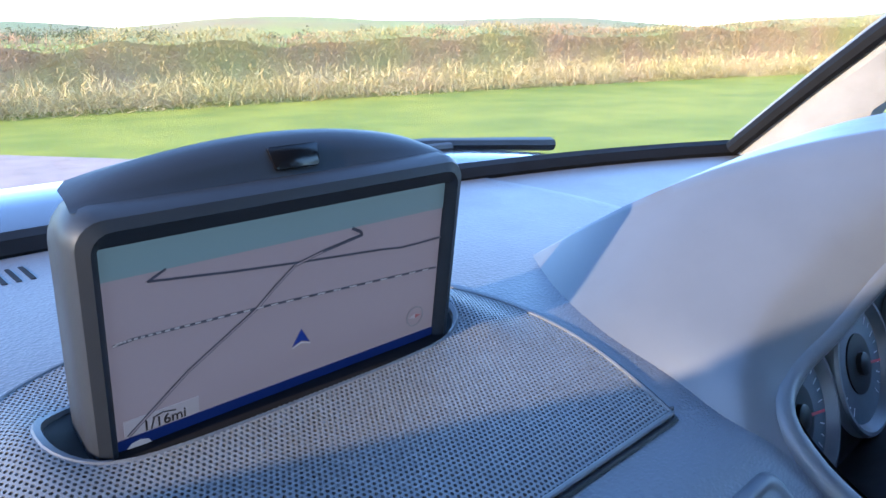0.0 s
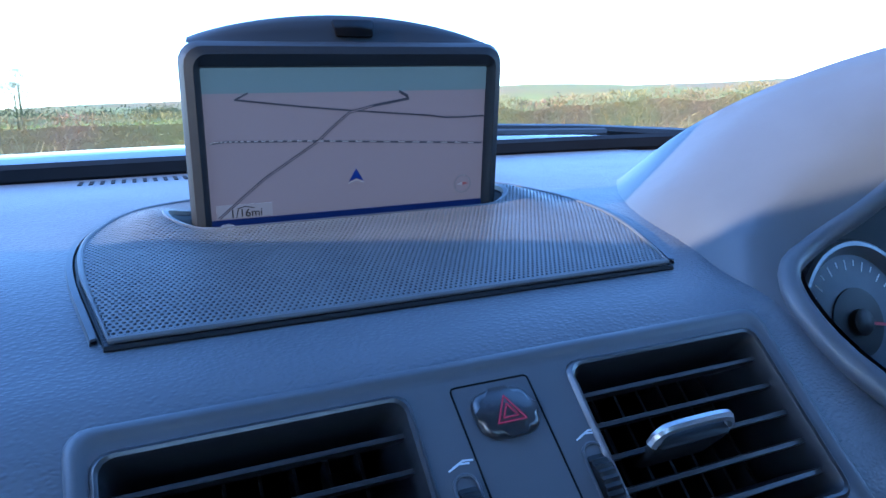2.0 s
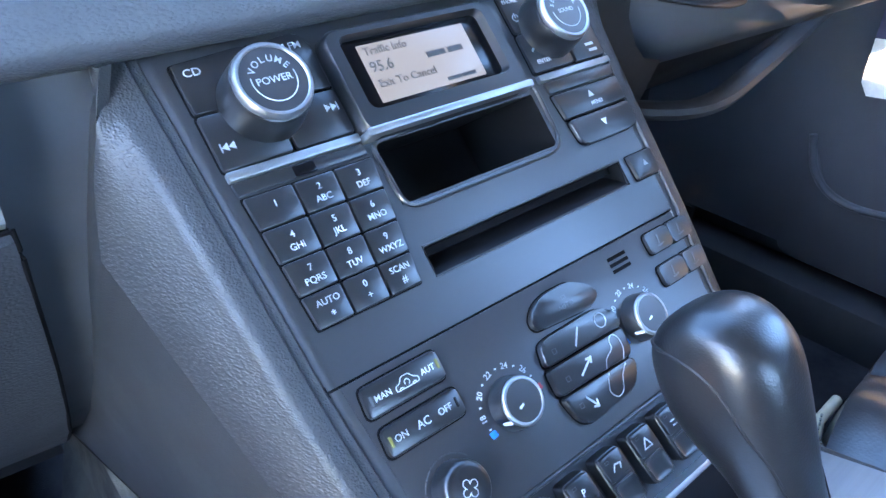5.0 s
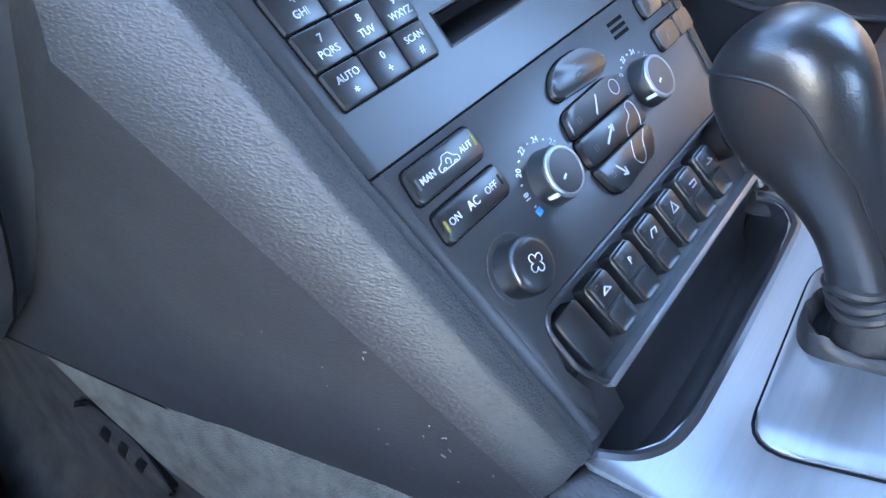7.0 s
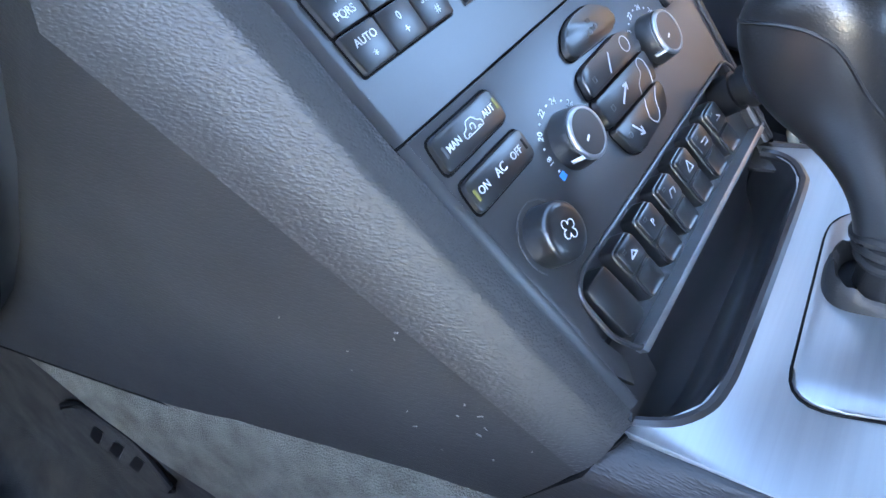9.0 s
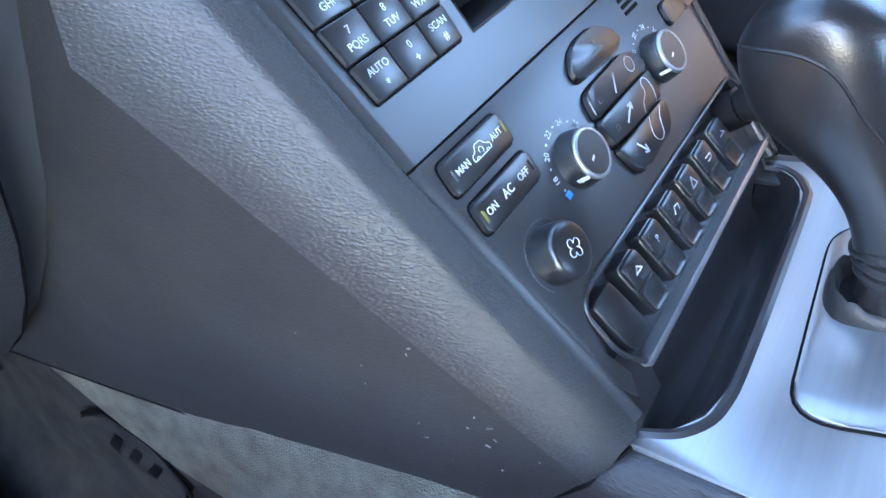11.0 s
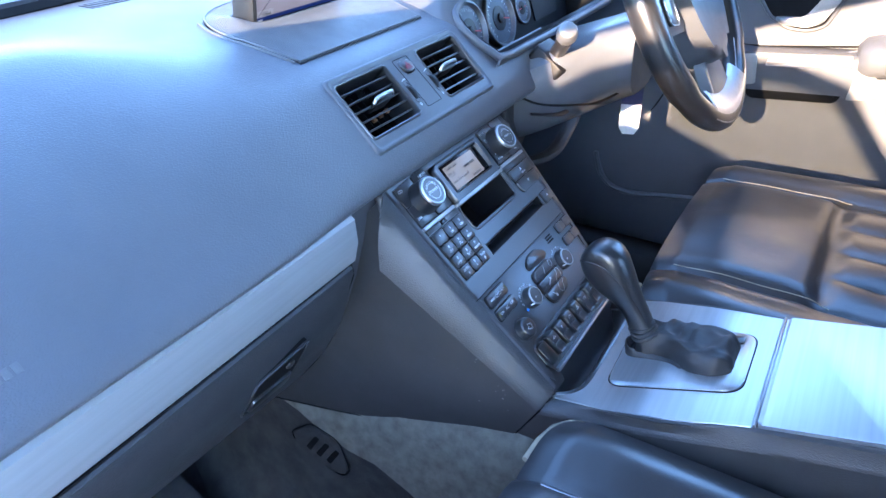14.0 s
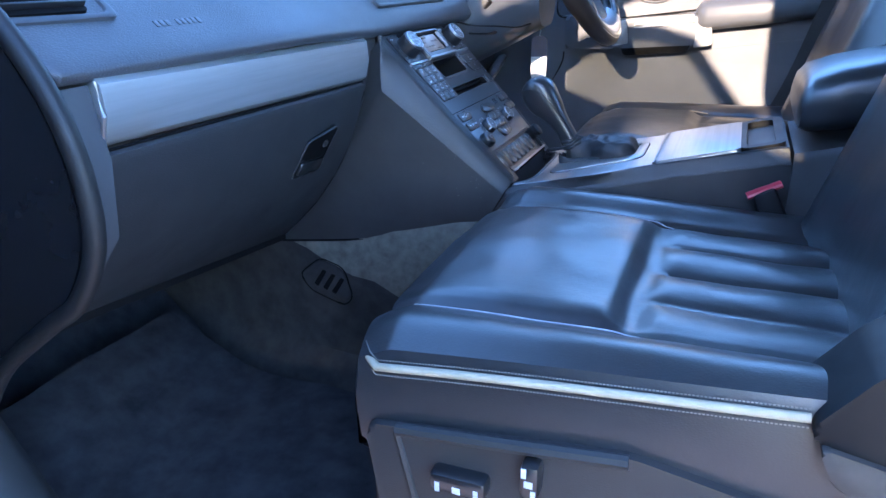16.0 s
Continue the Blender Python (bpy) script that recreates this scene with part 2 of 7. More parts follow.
def loft(bm, rings, closed_ring=True, caps=True):
    """Skin over rings of equal count."""
    made = [[bm.verts.new(p) for p in ring] for ring in rings]
    n = len(made[0])
    for a, b in zip(made, made[1:]):
        for k in range(n if closed_ring else n - 1):
            bm.faces.new((a[k], a[(k + 1) % n], b[(k + 1) % n], b[k]))
    if caps and closed_ring:
        bm.faces.new(made[0][::-1])
        bm.faces.new(made[-1])
    return made


def sheet(bm, rows, thick=0.0, way=(0, 0, -1)):
    """A sheet over rows of points, with thickness along way."""
    top = [[bm.verts.new(p) for p in row] for row in rows]
    grid = [(top[i][k], top[i][k + 1], top[i + 1][k + 1], top[i + 1][k]) for i in range(len(rows) - 1) for k in range(len(rows[0]) - 1)]
    for q in grid:
        bm.faces.new(q)
    if thick:
        off = Vector(way).normalized() * thick
        low = [[bm.verts.new(v.co + off) for v in row] for row in top]
        for i in range(len(rows) - 1):
            for k in range(len(rows[0]) - 1):
                bm.faces.new((low[i][k], low[i + 1][k], low[i + 1][k + 1], low[i][k + 1]))
        rim = [(i, 0) for i in range(len(rows))] + [(len(rows) - 1, k) for k in range(1, len(rows[0]))]
        rim += [(i, len(rows[0]) - 1) for i in range(len(rows) - 2, -1, -1)] + [(0, k) for k in range(len(rows[0]) - 2, 0, -1)]
        for (a, b), (c, d) in zip(rim, rim[1:] + rim[:1]):
            bm.faces.new((top[a][b], top[c][d], low[c][d], low[a][b]))


def lettering(text, size, m, mat, parent, align="CENTER", label="", stretch=1.0, raise_by=0.00015):
    """Flat raised letters at the pose m, as one mesh."""
    curve = bpy.data.curves.new("lettering", "FONT")
    curve.body, curve.size, curve.align_x, curve.align_y, curve.extrude = text, size, align, "CENTER", raise_by
    curve.resolution_u = 3
    curve.offset = size * 0.005
    holder = bpy.data.objects.new("lettering", curve)
    scene.collection.objects.link(holder)
    mesh = bpy.data.meshes.new_from_object(holder.evaluated_get(bpy.context.evaluated_depsgraph_get()))
    bpy.data.objects.remove(holder)
    bpy.data.curves.remove(curve)
    mesh.transform(m @ Matrix.Diagonal((stretch, 1, 1, 1)))
    mesh.materials.clear()
    mesh.materials.append(mat)
    ob = new("lettering", mesh)
    ob.parent = parent
    if label:
        ob["label"] = label
    return ob


def line_strip(bm, pts, width, m=Matrix(), lift=0.0, high=0.0002):
    """A flat raised stroke along points (x, y)."""
    pts = [Vector((*p, 0)) for p in pts]
    for a, b in zip(pts, pts[1:]):
        way = (b - a).normalized()
        side = Vector((-way.y, way.x, 0)) * width / 2
        a, b = a - way * width * 0.3, b + way * width * 0.3
        q = [(a + side), (a - side), (b - side), (b + side)]
        lo = [bm.verts.new(m @ (v + Vector((0, 0, lift)))) for v in q]
        hi = [bm.verts.new(m @ (v + Vector((0, 0, lift + high)))) for v in q]
        bm.faces.new(hi)
        for i in range(4):
            bm.faces.new((lo[i], lo[(i + 1) % 4], hi[(i + 1) % 4], hi[i]))


def frame_of(origin, x_axis, y_axis):
    x, y = Vector(x_axis).normalized(), Vector(y_axis).normalized()
    z = x.cross(y).normalized()
    y = z.cross(x)
    m = Matrix((x, y, z)).transposed().to_4x4()
    m.translation = origin
    return m

# ---- the dashboard ----
SCREEN = frame_of((0, 0, 0), (1, 0, 0), (0, -0.0105, 0.0715))     # pop-up display, v up, w to the cabin
VENT = frame_of((0, -0.174, -0.072), (1, 0, 0), (0, 0.058, 0.056))  # face of the centre vents
CONSOLE = frame_of((0, -0.216, -0.152), (1, 0, 0), (0, 0.695, 0.719))  # control panel, v up from its top edge

CENTRE = [(0.27, 0.006), (0.12, 0.004), (0.03, -0.004), (-0.05, -0.013), (-0.108, -0.028), (-0.1445, -0.0435), (-0.2035, -0.1005),
          (-0.221, -0.128), (-0.222, -0.142), (-0.205, -0.150), (-0.15, -0.152)]
PASSENGER = [(0.25, 0.008), (0.155, 0.007), (0.090, 0.018), (0.010, 0.021), (-0.085, -0.008), (-0.155, -0.049), (-0.215, -0.100),
             (-0.240, -0.122), (-0.243, -0.132), (-0.226, -0.139), (-0.16, -0.142)]
STEPS = 5


def ease(x, a, b):
    s = min(1, max(0, (x - a) / (b - a)))
    return s * s * (3 - 2 * s)


def dash_profile(x):
    k = ease(-x, 0.15, 0.36)
    back = -0.16 * (x / 0.74) ** 2 * 0.6
    rows = []
    for i, (c, p) in enumerate(zip(CENTRE, PASSENGER)):
        y, z = c[0] * (1 - k) + p[0] * k, c[1] * (1 - k) + p[1] * k
        y += back * max(0, 1 - i / 2.5)
        if x < -0.6:
            z -= 0.02 * ease(-x, 0.6, 0.74) * (1 if i < 5 else 0)
        rows.append(Vector((x, y, z)))
    return smooth_line(rows, STEPS)


dashboard = thing("dashboard", "charcoal soft-touch car dashboard with fine leather grain", "dashboard")
xs = [-0.735, -0.73, -0.715] + [-0.69 + 0.03 * k for k in range(18)] + [-0.155, -0.1305, -0.1, -0.05, 0, 0.05, 0.1, 0.1305, 0.150, 0.169, 0.19, 0.22, 0.25, 0.285, 0.31, 0.335, 0.345, 0.350]
bm = bmesh.new()
rows = []
for x in xs:
    row = dash_profile(x)
    if x in (-0.735, 0.350):
        mid = sum(row, Vector()) / len(row)
        row = [mid + (p - mid) * 0.965 for p in row]
    rows.append([bm.verts.new(p) for p in row])
hole = (5 * STEPS, 6 * STEPS)
for i in range(len(xs) - 1):
    for k in range(len(rows[0]) - 1):
        if -0.131 < xs[i] and xs[i + 1] < 0.131 and hole[0] <= k < hole[1]:
            continue
        if (xs[i] >= 0.19 and 3 * STEPS <= k < 5 * STEPS + 3) or (xs[i] >= 0.169 and 4 * STEPS + 2 <= k < 5 * STEPS + 3):
            continue
        bm.faces.new((rows[i][k], rows[i][k + 1], rows[i + 1][k + 1], rows[i + 1][k]))
bm.faces.new(rows[0])
part("upper_pad", bm, DASH, dashboard)

# driver's side of the dash behind and beside the instruments
bm = bmesh.new()
side = [(0.24, 0.006), (0.12, 0.004), (0.03, -0.004), (-0.05, -0.013), (-0.068, -0.020), (-0.075, -0.05), (-0.075, -0.14), (-0.05, -0.16)]
loft(bm, [[Vector((x, y - 0.10 * max(0, (x - 0.3) / 0.44) ** 2 * (1 if y > 0.05 else 0), z - 0.0015)) for y, z in side] for x in (0.335, 0.4, 0.5, 0.6, 0.68, 0.74)], True)
part("driver_pad", bm, DASH, dashboard)

# aluminium strip along the passenger side
bm = bmesh.new()
rings = []
for k in range(15):
    s = k / 14
    x = -0.198 - s * 0.500
    y, z = -0.222 - 0.022 * s, -0.1455 + 0.010 * s
    h = 0.060 - 0.004 * s
    lean = 0.010
    prof = [(y + 0.004, z + 0.001), (y - 0.002, z - 0.004), (y - 0.004, z - h * 0.5), (y + lean - 0.008, z - h + 0.006), (y + lean, z - h), (y + 0.03, z - h), (y + 0.03, z)]
    rings.append([Vector((x, *p)) for p in prof])
loft(bm, rings)
part("decor_strip", bm, TRIM_ALU, dashboard, "pale brushed aluminium strip")
bm = bmesh.new()
tube(bm, [(-0.700, -0.243, -0.1365), (-0.701, -0.247, -0.165), (-0.700, -0.238, -0.192)], 0.0022, 8)
part("strip_end", bm, SILVER, dashboard, "bright metal end of the strip")

# glove box under the strip
# Lower dash plastic made darker, because the lid faces down and away from the light.
SHADED_LID = material("glove box plastic darkened for shade", (0.036, 0.038, 0.043), 0.45, mottle=15, mix=0.15, leather=620, leather_depth=0.0002)
glove_box = thing("glove_box", "dark grey closed glove box lid with recessed latch", "glove box")
bm = bmesh.new()
rings = []
for k in range(11):
    s = k / 10
    x = -0.197 - s * 0.503
    y, z = -0.213 - 0.024 * s, -0.2085 + 0.012 * s
    g = 1.0 - 0.20 * s
    prof = [(y + 0.002, z + 0.001), (y - 0.002, z - 0.003), (y - 0.002, z - 0.010)] + [(y + dy, z - dz * g) for dy, dz in ((0.006, 0.032), (0.013, 0.058), (0.028, 0.094), (0.057, 0.142), (0.094, 0.190), (0.136, 0.232), (0.160, 0.254), (0.172, 0.262), (0.190, 0.255))] + [(y + 0.05, z)]
    rings.append([Vector((x, *p)) for p in prof])
loft(bm, rings)
lid = part("lid", bm, SHADED_LID, glove_box)
bm = bmesh.new()
tube(bm, smooth_line([(-0.1962, y + 0.002, z) for y, z in ((-0.213, -0.207), (-0.2155, -0.220), (-0.207, -0.242), (-0.199, -0.268), (-0.184, -0.304), (-0.155, -0.352), (-0.118, -0.400), (-0.076, -0.442))], 4), 0.0014, 8)
part("lid_gap", bm, DARK, glove_box)
bm = bmesh.new()
tube(bm, [(-0.197 - 0.503 * k / 10, -0.2125 - 0.024 * k / 10, -0.2068 + 0.012 * k / 10) for k in range(11)], 0.0014, 6)
part("upper_gap", bm, DARK, glove_box)
# dark patch on the lid, the hollow's shade is only its colour
bm = bmesh.new()
LATCH = frame_of((-0.305, -0.1915, -0.287), (1, 0, 0), (0, -0.49, 0.87))
MOUTH = [(-0.044, -0.034), (0.028, -0.040), (0.034, 0.036), (-0.038, 0.026)]
poly_prism(bm, soften(MOUTH, 0.007), -0.012, 0.0035, LATCH, 0.0008)
part("latch_recess", bm, DARK, glove_box, "black latch recess")
bm = bmesh.new()
tube(bm, [LATCH @ Vector((x, y, 0.0028)) for x, y in soften(MOUTH, 0.008)], 0.0016, 8, closed=True)
part("latch_edge", bm, SHADED_LID, glove_box)
bm = bmesh.new()
poly_prism(bm, soften([(-0.038, -0.029), (0.023, -0.034), (0.025, -0.014), (-0.035, -0.009)], 0.005), 0.002, 0.0065, LATCH, 0.002)
part("latch", bm, BUTTON, glove_box)
bm = bmesh.new()
turned(bm, [(0.0055, 0.0), (0.0055, 0.0055), (0.0045, 0.0062)], LATCH @ Matrix.Translation((0.012, 0.012, 0)), 16)
part("lock", bm, PANEL, glove_box, "small dark lock barrel")
bm = bmesh.new()
rows = []
for i in range(9):
    x = -0.20 - 0.5 * i / 8
    lift = 0.062 * i / 8
    rows.append([Vector((x, -0.052 - 0.024 * i / 8, -0.462 + lift)), Vector((x, -0.02, -0.476 + lift)), Vector((x, 0.14, -0.50 + lift * 0.5)), Vector((x, 0.30, -0.52))])
sheet(bm, rows, 0.01)
part("under_panel", bm, BLACK, dashboard)

# dark upright between glove box and console
bm = bmesh.new()
rings = []
for y, z in ((-0.212, -0.143), (-0.211, -0.20), (-0.205, -0.240), (-0.190, -0.288), (-0.162, -0.340), (-0.126, -0.390), (-0.083, -0.436), (-0.045, -0.466), (-0.020, -0.482)):
    rings.append([Vector((-0.1965, y + 0.010, z)), Vector((-0.180, y + 0.010, z)), Vector((-0.14, y + 0.004, z)), Vector((-0.14, y + 0.10, z)), Vector((-0.197, y + 0.10, z))])
loft(bm, rings)
part("side_upright", bm, TRIM_SOFT, dashboard)

# ---- centre console ----
console = thing("centre_console", "charcoal car centre console with grained side padding", "console")


def on_panel(u, v, w=0.0):
    """A point of the control panel: across, down from its top and proud of it, in millimetres."""
    return CONSOLE @ Vector((u / 1000, -v / 1000, w / 1000))


for sgn in (-1, 1):
    top, mid, low = (on_panel(sgn * u, v, 1.0) for u, v in ((137, -10), (125.5, 154), (110, 292)))
    fold = smooth_line([Vector((sgn * x, y, z)) for x, y, z in ((0.1500, -0.2235, -0.146), (0.1635, -0.2255, -0.190), (0.1705, -0.2300, -0.224))], 4)
    slope = [Vector((sgn * 0.1705, -0.2300, -0.224)).lerp(Vector((sgn * 0.1300, -0.4085, -0.380)), k / 24) for k in range(1, 25)]
    crease = fold + slope   # 33 points
    rows = []
    for k in range(33):
        q = k / 32
        e = top.lerp(mid, q * 2) if q < 0.5 else mid.lerp(low, q * 2 - 1)
        c = crease[k]
        wide = 0.0125 - 0.0055 * q
        over = CONSOLE.to_3x3() @ Vector((sgn * wide, 0, -0.0016))
        brink = e + over
        row = [e + CONSOLE.to_3x3() @ Vector((0, 0, -0.012)), e + CONSOLE.to_3x3() @ Vector((0, 0, -0.0008)), e + CONSOLE.to_3x3() @ Vector((sgn * 0.0008, 0, 0.0002)), e + over * 0.5 + CONSOLE.to_3x3() @ Vector((0, 0, 0.0004)), e + over * 0.85]
        side_way = (c - brink)
        row += [brink + over.normalized() * 0.0010 + side_way * 0.03, brink + side_way * 0.09 + over.normalized() * 0.0012]
        row += [brink.lerp(c, f) + Vector((sgn * 0.0022, -0.0008, 0)) * math.sin(math.pi * f) for f in (0.22, 0.4, 0.6, 0.8, 0.94, 1.0)]
        rows.append(row)
    bm = bmesh.new()
    sheet(bm, rows, 0.005, (-sgn, 0.3, 0))
    part("side_padding", bm, PAD, console, "grained charcoal padding")
    foot = [Vector((sgn * 0.200, 0.045, -0.484)).lerp(Vector((sgn * 0.132, -0.3745, -0.4385)), (k / 32) ** 0.9) + Vector((0, 0, -0.008 * math.sin(math.pi * k / 32))) for k in range(33)]
    rows = []
    for k in range(33):
        up, down = crease[k] + Vector((-sgn * 0.0006, 0, 0.0004)), foot[k]
        rows.append([up.lerp(down, q / 10) + Vector((sgn * 0.003 * math.sin(math.pi * q / 10), 0, 0)) for q in range(11)])
    bm = bmesh.new()
    sheet(bm, rows, 0.005, (-sgn, 0.3, 0))
    part("side_panel", bm, SIDE, console, "smooth dark side panel with scuffs")
    bm = bmesh.new()   # joint towards the tunnel
    tube(bm, [low + Vector((sgn * 0.004, 0.0, -0.004)), crease[-1] + Vector((sgn * 0.0002, -0.0012, 0)), foot[-1] + Vector((sgn * 0.0002, -0.0012, 0))], 0.0011, 6)
    part("panel_joint", bm, DARK, console)
    bm = bmesh.new()   # dark tube for the shade in the gap where the carpet is tucked in
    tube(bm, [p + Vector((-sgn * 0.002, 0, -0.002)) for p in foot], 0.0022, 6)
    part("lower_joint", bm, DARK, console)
SCUFF = material("pale scuffed plastic", (0.22, 0.21, 0.19), 0.8, mottle=300, mix=0.4)
scuff_rng = random.Random(3)
for k in range(16):   # scratches on the passenger side
    q, f = scuff_rng.uniform(0.45, 0.98), scuff_rng.uniform(0.0, 0.8)
    p = Vector((-0.1705, -0.2300, -0.224)).lerp(Vector((-0.1300, -0.4085, -0.380)), q)
    p = p.lerp(p + Vector((-0.002, 0.035, -0.058)), f) + Vector((-0.0042 * math.sin(math.pi * min(1, f + 0.1)) - 0.0004, 0, 0))
    long = scuff_rng.uniform(0.0006, 0.0026)
    bm = bmesh.new()
    tube(bm, [p, p + Vector((0.0, -long * scuff_rng.uniform(0.2, 1), long * scuff_rng.uniform(-1, 1)))], scuff_rng.uniform(0.00018, 0.0004), 5)
    part("scuff", bm, SCUFF, console)

# ---- tunnel console ----
tunnel = thing("tunnel_console", "centre tunnel with brushed aluminium top and dark sides", "console")
TUN = frame_of((0, -0.629, -0.3205), (1, 0, 0), (0, 0.974, -0.224))   # its top plane, v towards the nose


def on_tunnel(u, v, w=0.0):
    return TUN @ Vector((u / 1000, v / 1000, w / 1000))


def shoulder_edge(v):
    """Crease of the shoulder: across and height at v."""
    out = 129.5 - 9.5 * ease(-v, -229, -130) - 9 * ease(-v, -130, 40)
    return out, -9.5 - 9 * ease(-v, -229, -120)


bm = bmesh.new()   # dark sides
rings = []
for v in (228, 216, 187, 184, 120, 60, 0, -60, -120, -160, -172):
    out, low = shoulder_edge(v)
    grow = 5 if v == -172 else 0
    top_w = -60 if v > 185 else -5
    prof = [(-out + 18, top_w), (-out + grow, low - 1), (-out - 2.0 + grow, low - 30), (-out - 2.5, low - 55), (-out + 4, -200)]
    prof += [(-u, w) for u, w in prof[::-1]]
    rings.append([on_tunnel(u, v + (max(0, -w + low) * 0.92 if v == 228 else 0), w) for u, w in prof])
loft(bm, rings)
part("body", bm, SIDE, tunnel, "dark plastic sides")
for sgn in (-1, 1):
    bm = bmesh.new()
    rows = []
    for v in (230, 226, 215, 200, 180, 150, 120, 90, 60, 20, -20, -60, -110, -160, -171):
        out, low = shoulder_edge(v)
        edge_u = 112.5 + 4 * ease(v, 0, 80) - 3.5 * ease(v, 150, 224) - 12 * ease(-v, -90, 0)
        tip = 1.5 if v in (230, -171) else 0
        rows.append([on_tunnel(sgn * u, v, w - tip) for u, w in ((edge_u - 14, -7), (edge_u - 1, 0.2), (edge_u + 3, 0.6), (edge_u + (out - edge_u) * 0.55, -1.2), (out - 2.2, low + 4.0), (out, low + 1.2), (out + 0.6, low - 1.5), (out - 3, low - 3.5))])
    sheet(bm, rows, 0.002, (0, 0, -1))
    part("shoulder", bm, PAD, tunnel, "grained charcoal shoulder")
bm = bmesh.new()
front = [(-113, 224), (-117, 155), (-114, 90), (-105, 6), (105, 6), (114, 90), (117, 155), (113, 224), (106, 217), (104, 207), (97, 198), (86, 192), (72, 189), (-58, 187), (-76, 188), (-88, 191), (-98, 199), (-103, 209), (-106, 219)]
poly_prism(bm, [(u / 1000, v / 1000) for u, v in front], -0.006, 0.001, TUN, 0.003)
front_plate = part("front_plate", bm, ALU, tunnel, "brushed aluminium plate")
bm = bmesh.new()
poly_prism(bm, [(u / 1000, v / 1000) for u, v in soften([(-102, 2), (-98, -112), (98, -112), (102, 2)], 5)], -0.006, 0.0045, TUN, 0.004, 3)
part("sliding_cover", bm, ALU, tunnel, "brushed aluminium sliding cover")
bm = bmesh.new()
block(bm, (0.206, 0.003, 0.004), (0, 0.0045, 0.002), 0.001, TUN)
part("cover_seam", bm, ALU, tunnel, "raised metal edge")
# open tray behind the cover
bm = bmesh.new()
outer, inner = rounded(-0.098, -0.168, 0.098, -0.112, 0.014, 5), rounded(-0.082, -0.156, 0.082, -0.120, 0.009, 5)
o, i2, i3 = ([bm.verts.new(TUN @ Vector((x, y, z))) for x, y in ring] for ring, z in ((outer, 0.004), (inner, 0.004), (inner, -0.035)))
o2 = [bm.verts.new(TUN @ Vector((x, y, -0.02))) for x, y in outer]
for k in range(len(o)):
    j = (k + 1) % len(o)
    bm.faces.new((o[k], o[j], i2[j], i2[k]))
    bm.faces.new((i2[k], i2[j], i3[j], i3[k]))
    bm.faces.new((o2[k], o2[j], o[j], o[k]))
bm.faces.new(i3)
part("tray", bm, BLACK, tunnel, "small open black tray")

armrest = thing("armrest_box", "charcoal leather padded armrest on a dark storage box", "armrest")
bm = bmesh.new()
loft(bm, [[Vector((x, y, z)) for x, z in ((-0.118, -0.30 + h), (-0.112, -0.29 + h), (0.112, -0.29 + h), (0.118, -0.30 + h), (0.118, -0.60), (-0.118, -0.60))] for y, h in ((-0.803, 0.0), (-0.95, 0.035), (-1.12, 0.06))])
part("storage_box", bm, SIDE, armrest)
bm = bmesh.new()
rings = []
for y, zc, h, w in ((-0.800, -0.225, 0.014, 0.096), (-0.804, -0.222, 0.030, 0.106), (-0.815, -0.218, 0.039, 0.111), (-0.85, -0.209, 0.043, 0.114), (-0.95, -0.188, 0.044, 0.112), (-1.05, -0.168, 0.044, 0.112), (-1.14, -0.158, 0.04, 0.108)):
    ring = []
    for k in range(24):
        a = 2 * math.pi * k / 24
        c, s = math.cos(a), math.sin(a)
        ring.append(Vector((w * math.copysign(abs(c) ** 0.45, c), y, zc + h * math.copysign(abs(s) ** 0.6, s) - 0.012)))
    rings.append(ring)
loft(bm, rings)
part("padded_lid", bm, LEATHER, armrest, "black leather lid")

# ---- instrument hood ----
cluster = thing("instrument_cluster", "instrument cluster with two dials under a charcoal hood", "instrument panel")
LEFT_LIP = [(0.176, -0.196, -0.081), (0.160, -0.160, -0.054), (0.163, -0.134, -0.031), (0.186, -0.128, -0.018), (0.210, -0.134, -0.003), (0.242, -0.144, 0.022), (0.282, -0.163, 0.050), (0.318, -0.184, 0.070), (0.350, -0.197, 0.0785)]
LIP = LEFT_LIP + [(0.400, -0.2025, 0.081)] + [(0.80 - x, y, z) for x, y, z in LEFT_LIP[::-1]]
lip = smooth_line(LIP, 4)
# the flank runs from its foot on the dash to the crown edge, back to a tip
FOOT = smooth_line([Vector(p) for p in ((0.160, -0.160, -0.054), (0.1490, -0.1371, -0.0400), (0.1436, -0.1214, -0.0337), (0.1460, -0.0916, -0.0240), (0.1500, -0.0500, -0.0130), (0.168, -0.005, -0.0080), (0.200, 0.045, -0.0040))], 4)
CROWN = smooth_line([Vector(p) for p in ((0.335, -0.188, 0.0870), (0.318, -0.158, 0.0880), (0.298, -0.125, 0.0840), (0.272, -0.085, 0.0735), (0.244, -0.045, 0.0570), (0.218, -0.005, 0.0330), (0.203, 0.046, -0.0030))], 4)
front_edge = smooth_line([Vector(p) for p in LEFT_LIP[1:] if p[0] < 0.33], 5)
bm = bmesh.new()
for mirror_x in (False, True):
    rows = []
    for r in range(13):
        f = r / 12
        at = f * (len(front_edge) - 1)
        i = min(len(front_edge) - 2, int(at))
        lip_at = front_edge[i].lerp(front_edge[i + 1], at - i)
        if r == 12:
            lip_at = CROWN[0]
        row = []
        for n, (a, b) in enumerate(zip(FOOT, CROWN)):
            q = n / (len(FOOT) - 1)
            p = a.lerp(b, f) + (lip_at - FOOT[0].lerp(CROWN[0], f)) * (1 - q) ** 2.2
            p += Vector((-0.006, -0.002, 0.004)) * math.sin(math.pi * f) * math.sin(math.pi * min(1, q + 0.25)) 
            row.append(Vector((0.80 - p.x, p.y, p.z)) if mirror_x else p)
        rows.append(row)
